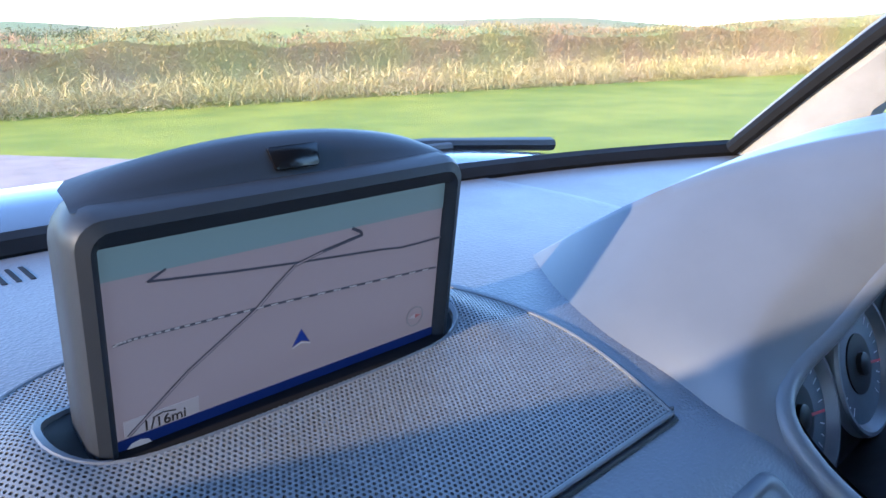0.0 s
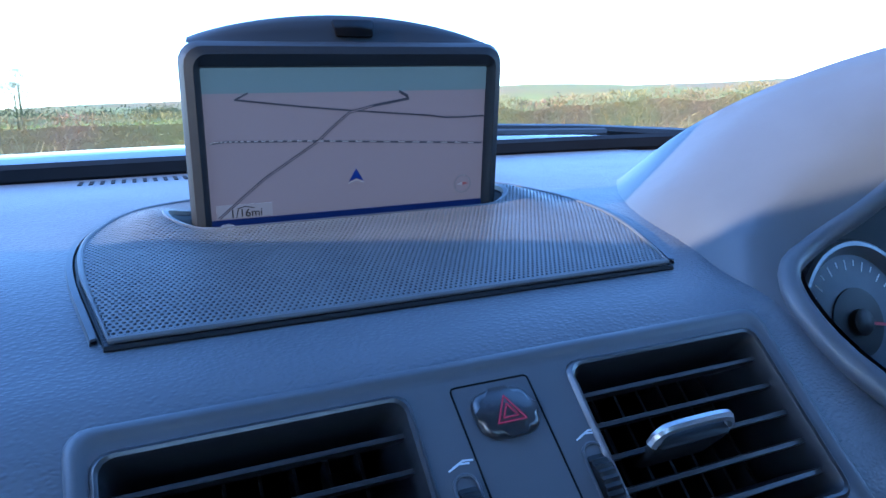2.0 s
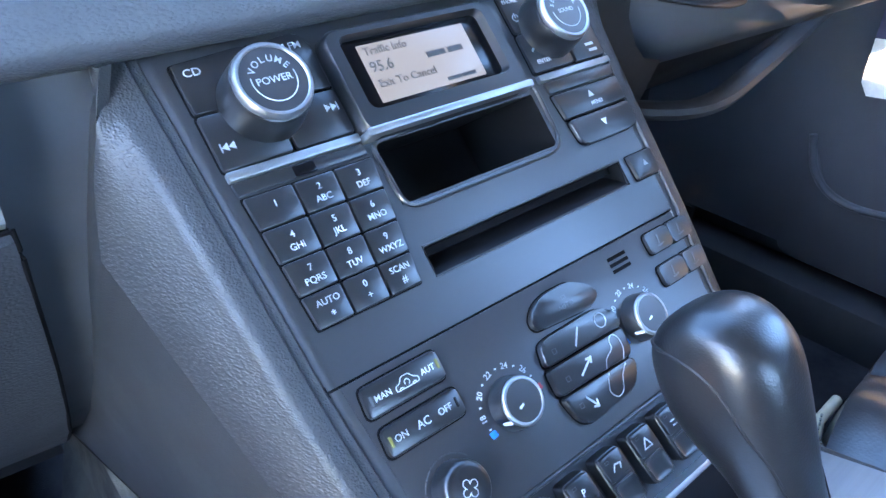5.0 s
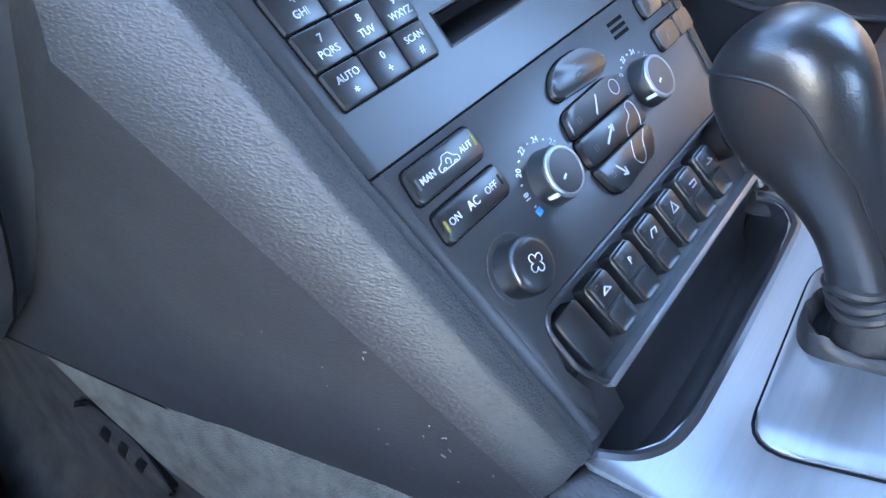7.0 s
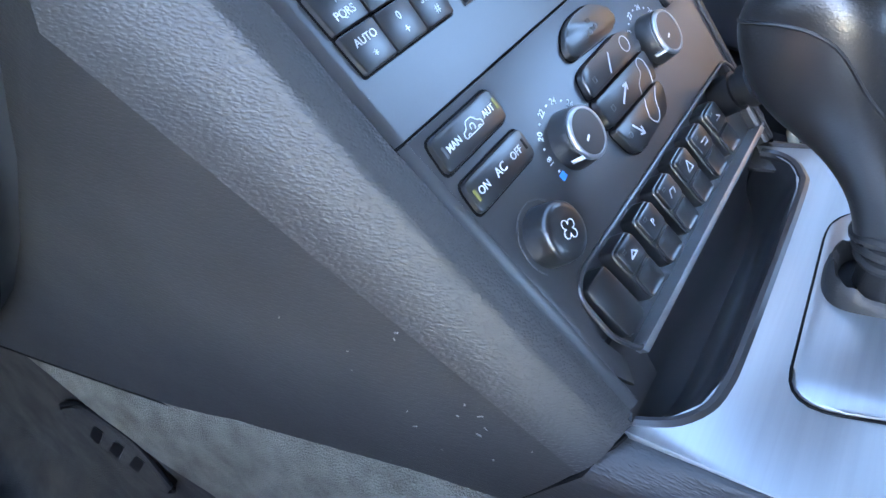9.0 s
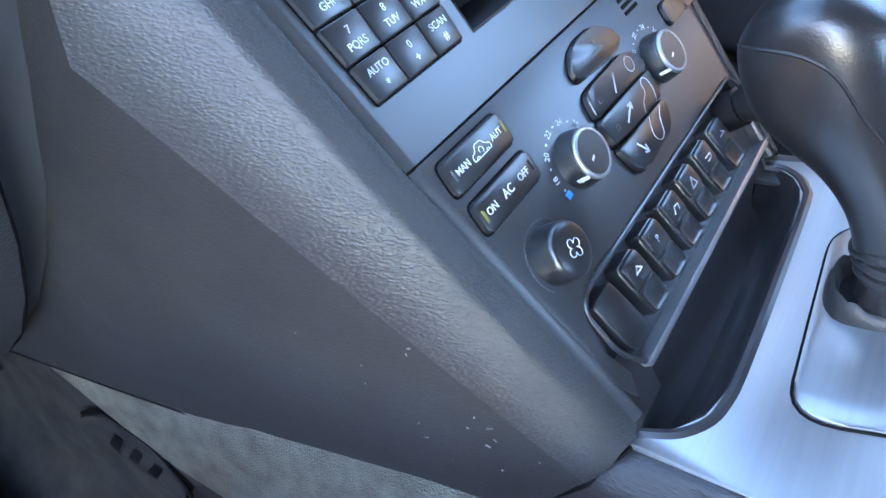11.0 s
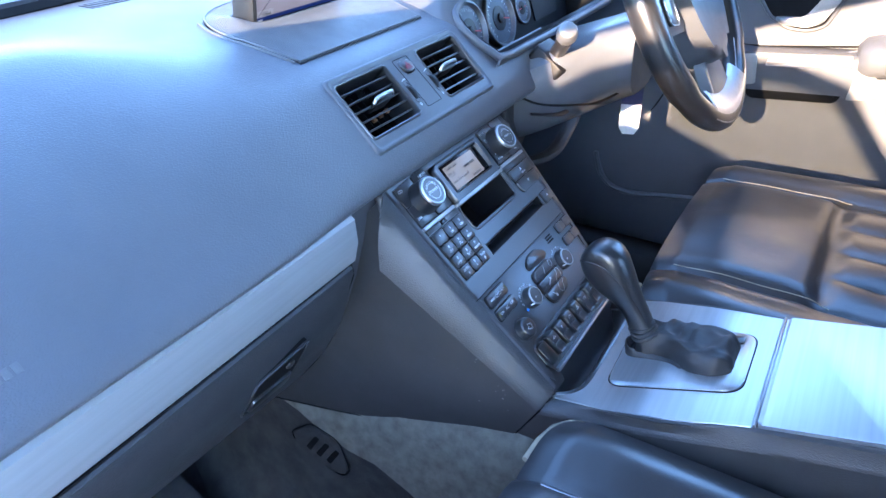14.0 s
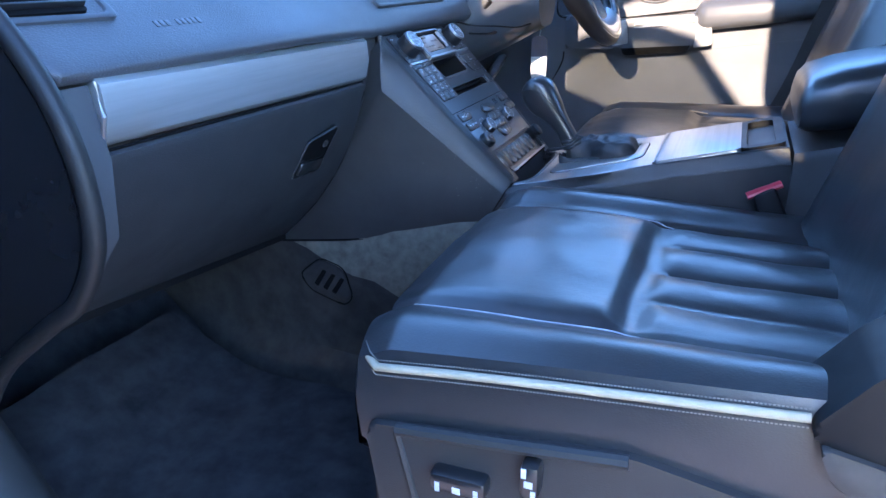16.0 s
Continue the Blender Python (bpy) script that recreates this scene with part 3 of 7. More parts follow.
    sheet(bm, rows)
rows = []
for n, c in enumerate(CROWN):   # top between the two crown edges
    q = n / (len(CROWN) - 1)
    row = []
    for k in range(17):
        f = k / 16
        arch = math.sin(math.pi * f)
        row.append(Vector((c.x + (0.80 - 2 * c.x) * f, c.y - 0.020 * arch * (1 - q) ** 2, c.z + (0.006 + 0.006 * q) * arch)))
    rows.append(row)
sheet(bm, rows)
top_front = rows[0]
sheet(bm, [top_front, [Vector((p.x, p.y - 0.002, p.z - 0.004)) for p in top_front], [Vector((0.40 + (p.x - 0.40) * 0.97, p.y + 0.004, p.z - 0.009)) for p in top_front]])
bmesh.ops.remove_doubles(bm, verts=bm.verts, dist=0.0004)
# trim darker than the dash pad stands in for weaker sun on the flank
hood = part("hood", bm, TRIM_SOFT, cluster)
# inner bezel: dark funnel to the dial face
bm = bmesh.new()
face_y = -0.112
rings = [[Vector((0.40 + (p.x - 0.40) * 0.965, p.y - 0.001, p.z - 0.003 * (1 if p.z > 0 else -1))) for p in lip],
         [Vector((0.40 + (p.x - 0.40) * 0.93, p.y + 0.010, p.z * 0.94 - 0.002)) for p in lip],
         [Vector((0.40 + (p.x - 0.40) * 0.86, max(face_y + 0.32 * (p.z + 0.06) - 0.004, p.y + 0.004), p.z * 0.84 - 0.006 if p.z > 0 else p.z * 1.3 - 0.012)) for p in lip]]
rings = [r + [r[0]] for r in rings]
loft(bm, rings, closed_ring=False)
part("bezel", bm, BLACK, cluster)
# rim all round the opening
bm = bmesh.new()
loop = lip + [Vector(p) for p in ((0.60, -0.1995, -0.083), (0.50, -0.2015, -0.083), (0.40, -0.202, -0.083), (0.30, -0.2015, -0.083), (0.20, -0.1995, -0.083))]
tube(bm, loop, 0.0058, 10, closed=True, up=(0, 1, 0.3))
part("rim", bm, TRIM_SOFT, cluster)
bm = bmesh.new()
sheet(bm, [[Vector((x, y, z)) for x in (0.17, 0.28, 0.40, 0.52, 0.63)] for y, z in ((-0.2015, -0.0835), (-0.2005, -0.0885), (-0.194, -0.095), (-0.16, -0.10))], 0.004, (0, 1, 0))
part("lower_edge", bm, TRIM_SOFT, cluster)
DIAL = frame_of((0.40, face_y, -0.070), (1, 0, 0), (0, 0.32, 0.95))
bm = bmesh.new()
poly_prism(bm, soften([(-0.205, -0.05), (-0.20, 0.03), (-0.13, 0.12), (0.13, 0.12), (0.20, 0.03), (0.205, -0.05)], 0.03), -0.004, 0.0, DIAL, 0.001)
part("dial_plate", bm, BLACK, cluster)

# ---- windscreen, pillars, roof, floor ----
windscreen = tagged(thing("window_1", "clear laminated windscreen with black edge band", "windscreen"), kind="structure")


def screen_base(x):
    return Vector((x, 0.262 - 0.12 * (x / 0.70) ** 2 - 0.05 * (x / 0.70) ** 4, 0.012))


def screen_top(x):
    return Vector((x * 0.87, -0.275 - 0.06 * (x / 0.70) ** 2, 0.395 - 0.075 * (x / 0.70) ** 2))


bm = bmesh.new()
rows = []
for k in range(9):
    s = k / 8
    rows.append([screen_base(x).lerp(screen_top(x), s) + Vector((0, 0, 0.03 * math.sin(math.pi * s))) for x in [-0.68 + 0.085 * i for i in range(17)]])
sheet(bm, rows)
part("pane", bm, WINDSCREEN, windscreen)
bm = bmesh.new()
tube(bm, [screen_base(-0.68 + 0.0425 * i) + Vector((0, 0.004, -0.004)) for i in range(33)], 0.012, 8)
part("edge_band", bm, DARK, windscreen, "black band along the glass foot")

for sgn, name in ((1, "wall_pillar_right"), (-1, "wall_pillar_left")):
    pillar = tagged(thing(name, "light grey windscreen pillar with black edge seal", "pillar"), kind="structure")
    bm = bmesh.new()
    rings = []
    for k in range(11):
        s = k / 10
        c = screen_base(sgn * 0.665).lerp(screen_top(sgn * 0.665), s) + Vector((-sgn * (0.030 - 0.018 * s), 0, 0.03 * math.sin(math.pi * s)))
        w = 0.038 - 0.010 * s
        flare = 0.03 * max(0, 1 - s * 5)
        # left pillar is unseen: shifted here and thickened below to block sun
        if sgn < 0:
            c += Vector((0, -0.020, -0.018)) * s ** 0.3
        rings.append([c + Vector((-sgn * 0.010, 0.004, -0.002)), c + Vector((-sgn * 0.012, -0.006 - flare, -0.012)), c + Vector((sgn * 0.01, -w * 1.1 - flare * 2, -0.03)), c + Vector((sgn * 0.05, -w * 1.2, -0.025)), c + Vector((sgn * 0.06, 0.0, 0.0)), c + Vector((sgn * 0.03, 0.02, 0.012 + (0.05 * ease(s, 0.40, 0.58) if sgn < 0 else 0)))])
    loft(bm, rings)
    part("pillar_trim", bm, PILLAR, pillar)
    bm = bmesh.new()
    tube(bm, [screen_base(sgn * 0.665).lerp(screen_top(sgn * 0.665), k / 10) + Vector((-sgn * (0.046 - 0.0018 * k), 0.000, 0.003 + 0.03 * math.sin(math.pi * k / 10))) for k in range(11)], 0.0085, 8)
    part("edge_seal", bm, DARK, pillar)

ceiling = tagged(thing("ceiling", "pale grey cloth car roof lining", "ceiling"), kind="structure")
bm = bmesh.new()
rows = []
for y in (-0.265, -0.35, -0.5, -0.65, -0.8, -1.2, -1.6, -2.0, -2.3):
    edge_z = 0.315 + 0.12 * ease(-y, 0.30, 1.0)
    mid_z = 0.400 + 0.065 * ease(-y, 0.25, 1.0)
    rows.append([Vector((x, y + (-0.05 * (x / 0.6) ** 2 if y > -0.4 else 0), mid_z + (edge_z - mid_z) * abs(x / 0.62) ** 3)) for x in [-0.62 + 0.0775 * i for i in range(17)]])
sheet(bm, rows, 0.04, (0, 0, 1))
part("roof_lining", bm, HEADLINER, ceiling)
for sgn in (-1, 1):
    rail = tagged(thing("trim_roof_rail", "grey cloth rail along the roof edge", "trim"), kind="structure")
    # unseen rails; the left one is run so that it cuts off the sun
    bm = bmesh.new()
    tube(bm, smooth_line(([(-0.65, 0.04, 0.045), (-0.635, -0.08, 0.143), (-0.62, -0.22, 0.222)] if sgn < 0 else [(0.62, -0.20, 0.238)]) + [ (sgn * 0.615, -0.43, 0.306), (sgn * 0.62, -0.777, 0.418), (sgn * 0.63, -1.2, 0.45), (sgn * 0.63, -2.3, 0.43)], 5), 0.035, 12)
    part("rail", bm, PILLAR, rail)

floor = tagged(thing("floor", "dark grey carpeted car floor", "floor"), kind="structure")
bm = bmesh.new()
rows = []
for y, z in ((0.42, -0.42), (0.34, -0.55), (0.22, -0.66), (0.08, -0.72), (-0.2, -0.735), (-0.6, -0.735), (-1.2, -0.73), (-2.3, -0.70)):
    rows.append([Vector((x, y, z + 0.02 * math.cos(x * 9))) for x in [-0.74 + 0.0925 * i for i in range(17)]])
sheet(bm, rows, 0.03)
part("carpet", bm, MAT_CARPET, floor)
STATIONS = (0.40, 0.2, 0.05, -0.03, -0.08, -0.12, -0.16, -0.20, -0.25, -0.32, -0.40, -0.5, -0.8, -1.2)


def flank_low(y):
    """Height at which the carpet turns from its lit tone to its shaded one."""
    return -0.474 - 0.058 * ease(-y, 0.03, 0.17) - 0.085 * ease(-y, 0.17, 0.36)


for sgn in (-1, 1):
    bm = bmesh.new()
    rows = []
    for y in STATIONS:
        z1 = flank_low(y)
        x1 = 0.178 - 0.012 * ease(-y, 0.05, 0.3)
        rows.append([Vector((sgn * x, y, z)) for x, z in ((0.10, -0.40), (x1 - 0.025, -0.43), (x1 - 0.012, -0.452), (x1 - 0.004, -0.468 + (z1 + 0.474) * 0.3), (x1 + 0.003, z1 + 0.006), (x1 + 0.002, z1 - 0.002))])
    sheet(bm, rows, 0.01, (-sgn, 0, 0))
    part("tunnel_carpet", bm, CARPET, floor, "grey carpet on the tunnel flank, in its lit tone")
    # same carpet further down, its shade held in the darker colour
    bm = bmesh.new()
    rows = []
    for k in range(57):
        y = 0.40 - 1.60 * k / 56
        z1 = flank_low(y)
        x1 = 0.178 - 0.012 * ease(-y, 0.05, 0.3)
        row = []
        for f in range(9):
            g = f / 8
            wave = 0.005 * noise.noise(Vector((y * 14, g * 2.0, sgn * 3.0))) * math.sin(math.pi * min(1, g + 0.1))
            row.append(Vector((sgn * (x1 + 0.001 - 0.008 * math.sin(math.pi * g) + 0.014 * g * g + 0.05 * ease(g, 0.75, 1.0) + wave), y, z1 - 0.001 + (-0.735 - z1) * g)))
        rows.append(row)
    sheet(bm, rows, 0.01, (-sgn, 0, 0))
    part("lower_carpet", bm, SHADED_CARPET, floor, "carpet of the lower flank, darkened for shade")
bm = bmesh.new()   # bulkhead
sheet(bm, [[Vector((x, 0.44 - 0.0 * z, z)) for x in (-0.78, 0, 0.78)] for z in (-0.75, -0.3, -0.07)], 0.02, (0, 1, 0))
part("bulkhead", bm, BLACK, floor)
for sgn, name in ((1, "wall_footwell_right"), (-1, "wall_footwell_left")):
    side = tagged(thing(name, "dark carpeted footwell side with plastic sill trim", "wall"), kind="structure")
    bm = bmesh.new()
    sheet(bm, [[Vector((sgn * (0.775 - 0.03 * (y > 0.2)), y, z)) for y in (0.0, 0.15, 0.44)] for z in (-0.76, -0.4, -0.06)], 0.02, (sgn, 0, 0))
    part("side_carpet", bm, MAT_CARPET, side)
bm = bmesh.new()
loft(bm, [[Vector((x, y, z)) for x, z in ((0.70, -0.78), (0.708, -0.68), (0.72, -0.655), (0.75, -0.645), (0.81, -0.66), (0.82, -0.78))] for y in (0.3, 0.0, -0.4, -0.96)])
part("sill_trim", bm, SIDE, floor, "grey plastic sill trim")
# embossed airbag marking on the passenger side
marks = 0
for k in range(9):
    x = -0.592 + 0.0072 * k
    row = dash_profile(x)
    p, q = min(zip(row[:-1], row[1:]), key=lambda pq: abs(pq[0].z + 0.103))
    out = (q - p).cross(Vector((1, 0, 0))).normalized()
    out = out if out.y < 0 else -out
    if k == 3:
        continue
    bm = bmesh.new()
    block(bm, (0.0048, 0.0075, 0.0007), (0, 0, 0.0002), 0.0002, frame_of(p, (1, 0, 0), p - q))
    part("marking_bar", bm, material("embossed marking", (0.11, 0.115, 0.125), 0.4) if not marks else marks, dashboard)
    marks = marks or bpy.data.materials["embossed marking"]

# ---- walls of the cabin that close it ----
for sgn, name in ((1, "wall_right"), (-1, "wall_left")):
    wall = tagged(thing(name, "dark plastic cabin side behind the front seats", "wall"), kind="structure")
    bm = bmesh.new()
    sheet(bm, [[Vector((sgn * 0.76, y, z)) for y in (-0.96, -1.4, -2.3)] for z in (-0.74, -0.2, 0.08)], 0.04, (sgn, 0, 0))
    part("lower_trim", bm, SIDE, wall)
    bm = bmesh.new()
    loft(bm, [[Vector((sgn * (0.745 - 0.13 * s), -0.93 - 0.06 * s + dy, -0.70 + 1.10 * s)) + Vector((sgn * dx, 0, 0)) for dx, dy in ((0, 0), (-0.035, -0.03), (-0.03, -0.16), (0.03, -0.17), (0.04, -0.02))] for s in (0, 0.3, 0.6, 0.8, 1.0)])
    part("door_post", bm, PILLAR if sgn > 0 else SIDE, wall)
    if sgn < 0:
        # unseen post ahead of the door post, added to block sun from the rear
        bm = bmesh.new()
        loft(bm, [[Vector((-x + dx, y, z)) for dx, y in ((0.0, f), (0.06, f - 0.01), (0.06, -1.0), (0.0, -1.0))] for x, z, f in ((0.745, -0.25, -0.86), (0.745, -0.12, -0.815), (0.745, 0.05, -0.795), (0.735, 0.12, -0.782), (0.70, 0.28, -0.775), (0.655, 0.45, -0.772))])
        part("upper_post", bm, PILLAR, wall)
wall = tagged(thing("wall_rear", "dark rear end of the cabin", "wall"), kind="structure")
bm = bmesh.new()
sheet(bm, [[Vector((x, -2.3, z)) for x in (-0.78, 0, 0.78)] for z in (-0.74, -0.2, 0.05)], 0.04, (0, -1, 0))
part("rear_trim", bm, SIDE, wall)

# front end of the passenger door opening
jamb = tagged(thing("wall_door_frame", "dark painted door frame with black rubber seal", "door frame"), kind="structure")
arc = smooth_line([(-0.748, -0.06, 0.05), (-0.748, -0.15, -0.03), (-0.748, -0.212, -0.088), (-0.748, -0.250, -0.145), (-0.748, -0.266, -0.205), (-0.748, -0.262, -0.262), (-0.748, -0.232, -0.312), (-0.748, -0.186, -0.345), (-0.748, -0.10, -0.415), (-0.748, -0.04, -0.52), (-0.748, -0.02, -0.66), (-0.748, -0.06, -0.74)], 5)
bm = bmesh.new()
tube(bm, arc, 0.009, 10, up=(1, 0, 0))
part("door_seal", bm, RUBBER, jamb, "black rubber door seal")
bm = bmesh.new()
rows = [[p + Vector((-0.004 - 0.006 * q, 0.012 + 0.028 * q, 0)) for q in range(9)] for p in arc]
sheet(bm, rows, 0.01, (1, 0, 0))
part("frame_face", bm, PAINT, jamb, "dark painted metal")
bm = bmesh.new()
rows = [[Vector((-0.70 - 0.02 * q, y - 0.0, z)) for q in range(3)] for y, z in ((-0.235, -0.14), (-0.246, -0.2), (-0.238, -0.27), (-0.19, -0.33), (-0.10, -0.39))]
sheet(bm, rows, 0.03, (0, 1, 0))
part("dash_end", bm, TRIM_SOFT, jamb, "dark dash end cover")
bm = bmesh.new()
tube(bm, [(-0.74, 0.0, -0.50), (-0.735, -0.08, -0.64), (-0.73, -0.2, -0.70), (-0.73, -0.6, -0.705), (-0.73, -1.0, -0.70)], 0.04, 12, flat=0.5, up=(0, 0, 1))
part("sill_trim", bm, SIDE, jamb, "grey plastic sill trim")

# ---- driver's door ----
door = tagged(thing("door_1", "closed driver's door with grey plastic lining, chrome handle and pocket", "car door"), kind="structure")
DOOR = frame_of((0.79, 0, 0), (0, -1, 0), (0, 0, 1))   # u to the rear, v up, w into the cabin


def sill_z(y):
    return 0.033 - 0.168 * (y + 0.398)


bm = bmesh.new()
rings = []
for y in (0.12, 0.0, -0.15, -0.3, -0.45, -0.6, -0.75, -0.9, -0.96):
    s = sill_z(y)
    prof = [(0.80, s - 0.004), (0.792, s), (0.775, s - 0.006), (0.768, s - 0.03), (0.772, s - 0.088), (0.782, s - 0.094), (0.782, -0.16), (0.775, -0.30), (0.765, -0.62), (0.80, -0.66), (0.83, -0.3)]
    rings.append([Vector((x, y, z)) for x, z in prof])
loft(bm, rings)
part("lining", bm, DASH, door)
bm = bmesh.new()
poly_prism(bm, soften([(0.27, -0.172), (0.27, -0.082), (0.40, -0.060), (0.65, -0.012), (0.90, 0.024), (0.918, 0.005), (0.902, -0.12), (0.64, -0.150), (0.45, -0.172)], 0.02), -0.02, 0.016, DOOR, 0.006, 3)
part("insert_panel", bm, DASH, door)
bm = bmesh.new()
tube(bm, [DOOR @ Vector((u, v, 0.0125)) for u, v in soften([(0.268, -0.174), (0.268, -0.080), (0.40, -0.0575), (0.65, -0.0095), (0.902, 0.0265), (0.921, 0.006), (0.905, -0.122), (0.64, -0.152), (0.45, -0.174)], 0.02)], 0.0024, 6, closed=True)
part("insert_joint", bm, DARK, door)
bm = bmesh.new()   # armrest
rings = []
for y, zc, h, d in ((-0.612, -0.170, 0.020, 0.04), (-0.622, -0.168, 0.032, 0.062), (-0.64, -0.166, 0.036, 0.072), (-0.75, -0.155, 0.034, 0.074), (-0.86, -0.142, 0.032, 0.070), (-0.895, -0.138, 0.028, 0.056), (-0.91, -0.136, 0.018, 0.03)):
    ring = []
    for k in range(20):
        a = 2 * math.pi * k / 20
        c, s = math.cos(a), math.sin(a)
        ring.append(Vector((0.785 - d * math.copysign(abs(c) ** 0.6, c) * 1.0, y, zc + h * math.copysign(abs(s) ** 0.7, s))))
    rings.append(ring)
loft(bm, rings)
part("armrest", bm, DASH, door)
bm = bmesh.new()   # grab rail with switch plate
poly_prism(bm, soften([(0.30, -0.168), (0.44, -0.175), (0.62, -0.160), (0.655, -0.215), (0.64, -0.232), (0.42, -0.246), (0.30, -0.25)], 0.012), -0.01, 0.060, DOOR, 0.010, 3)
part("grab_rail", bm, TRIM_SOFT, door)
for u0, u1 in ((0.425, 0.450), (0.618, 0.646)):   # bright uprights at both ends of the grip
    bm = bmesh.new()
    poly_prism(bm, soften([(u0 + 0.004, -0.180), (u1 + 0.004, -0.176), (u1 + 0.010, -0.232), (u0 - 0.004, -0.240)], 0.005), 0.050, 0.0625, DOOR, 0.002)
    part("grip_end", bm, SILVER_GREY, door, "pale plastic grip end")
bm = bmesh.new()
poly_prism(bm, soften([(0.475, -0.180), (0.60, -0.168), (0.615, -0.182), (0.47, -0.196)], 0.006), 0.055, 0.0635, DOOR, 0.002)
part("switch_plate", bm, SILVER, door, "bright silver switch plate")
# solid dark plate below the rail, with the shade put into its colour
bm = bmesh.new()
poly_prism(bm, soften([(0.44, -0.235), (0.61, -0.224), (0.60, -0.250), (0.45, -0.262)], 0.008), -0.0, 0.057, DOOR, 0.003)
part("pocket_mouth", bm, DARK, door, "dark door pocket opening")
bm = bmesh.new()
poly_prism(bm, soften([(0.20, -0.30), (0.44, -0.262), (0.62, -0.25), (0.90, -0.215), (0.92, -0.60), (0.20, -0.60)], 0.03), -0.02, 0.014, DOOR, 0.010, 3)
part("lower_panel", bm, DASH, door)
bm = bmesh.new()
poly_prism(bm, soften([(0.160, -0.455), (0.186, -0.512), (0.235, -0.526), (0.40, -0.502), (0.70, -0.455), (0.72, -0.63), (0.15, -0.63)], 0.02), 0.0, 0.036, DOOR, 0.006, 3)
pocket_wall = part("map_pocket", bm, DASH, door)
bm = bmesh.new()
tube(bm, smooth_line([DOOR @ Vector((u, v, 0.037)) for u, v in ((0.158, -0.44), (0.178, -0.495), (0.228, -0.522), (0.33, -0.511), (0.50, -0.485), (0.70, -0.452))], 5), 0.0055, 10)
part("pocket_rim", bm, DASH, pocket_wall)
bm = bmesh.new()
tube(bm, smooth_line([DOOR @ Vector((u, v, 0.0145)) for u, v in ((0.17, -0.45), (0.21, -0.40), (0.255, -0.345), (0.285, -0.29), (0.29, -0.26))], 4), 0.002, 6)
part("lower_joint", bm, DARK, door)
bm = bmesh.new()
turned(bm, [(0.020, 0.0), (0.020, 0.0006), (0.018, 0.001)], DOOR @ Matrix.Translation((0.43, -0.40, 0.0142)), 24)
part("speaker_button", bm, BLACK, door)
# dark plate without depth; its colour carries the shade of the recess
bm = bmesh.new()
poly_prism(bm, soften([(0.425, -0.074), (0.582, -0.050), (0.552, -0.126), (0.525, -0.137), (0.49, -0.136), (0.455, -0.116)], 0.012), 0.01, 0.0195, DOOR, 0.002)
handle = part("handle_recess", bm, DARK, door, "black recess of the door handle")
bm = bmesh.new()
ring_pts = soften([(0.425, -0.074), (0.582, -0.050), (0.552, -0.126), (0.525, -0.137), (0.49, -0.136), (0.455, -0.116)], 0.012)
tube(bm, [DOOR @ Vector((u, v, 0.019)) for u, v in ring_pts], 0.0035, 8, closed=True, up=(1, 0, 0))
part("recess_rim", bm, TRIM_SOFT, handle)
bm = bmesh.new()
poly_prism(bm, soften([(0.565, -0.060), (0.57, -0.072), (0.545, -0.120), (0.52, -0.130), (0.475, -0.128), (0.465, -0.116), (0.515, -0.112), (0.535, -0.080), (0.54, -0.066)], 0.006), 0.017, 0.027, DOOR, 0.003)
part("door_handle", bm, SILVER, handle, "satin chrome pull lever")
bm = bmesh.new()
tube(bm, smooth_line([(0.765, -0.285, -0.17), (0.764, -0.36, -0.172), (0.76, -0.45, -0.182), (0.758, -0.56, -0.175), (0.757, -0.62, -0.156)], 4), 0.003, 6)
part("lining_seam", bm, TRIM_SOFT, door)
bm = bmesh.new()
turned(bm, [(0.006, 0), (0.006, 0.02), (0.0045, 0.021), (0.0045, 0.03), (0.008, 0.031), (0.008, 0.036), (0.004, 0.038)], pose(0.786, -0.885, sill_z(-0.885) - 0.002), 12)
part("lock_pin", bm, BLACK, door)
bm = bmesh.new()
sheet(bm, [[Vector((0.80 - 0.0 * y, y, sill_z(y) - 0.01)), Vector((0.72, y, 0.2)), Vector((0.655, y, 0.40))] for y in (-0.22, -0.5, -0.75, -0.96)])
win = part("window_glass", bm, GLASS, door)
win.visible_shadow = False
bm = bmesh.new()
tube(bm, [(0.797, y, sill_z(y) + 0.001) for y in (-0.10, -0.3, -0.5, -0.7, -0.96)], 0.006, 8)
part("window_seal", bm, RUBBER, door)
bm = bmesh.new()   # corner by the mirror
poly_prism(bm, [(0.07, -0.03), (0.235, 0.0), (0.228, 0.15), (0.17, 0.11)], 0.0, 0.02, DOOR, 0.003)
part("mirror_corner", bm, BLACK, door)

mirror = thing("wing_mirror", "black wing mirror outside the driver's window", "mirror")
bm = bmesh.new()
MIR = frame_of((0.955, -0.268, 0.118), (0.94, -0.25, 0), (0, 0, 1))
poly_prism(bm, rounded(-0.085, -0.065, 0.085, 0.075, 0.035, 6), -0.09, 0.0, MIR, 0.012, 3)
part("shell", bm, PAINT, mirror)
bm = bmesh.new()
poly_prism(bm, rounded(-0.068, -0.050, 0.066, 0.062, 0.028, 6), 0.0, 0.002, MIR, 0.001)
MIRROR = material("mirror glass", (0.95, 0.95, 0.95), 0.02, 1.0, rough_var=0.0, mix=0.0)
part("mirror_glass", bm, MIRROR, mirror)
bm = bmesh.new()
tube(bm, [(0.80, -0.20, 0.05), (0.85, -0.22, 0.065), (0.92, -0.25, 0.075)], 0.03, 10)
part("arm", bm, PAINT, mirror)

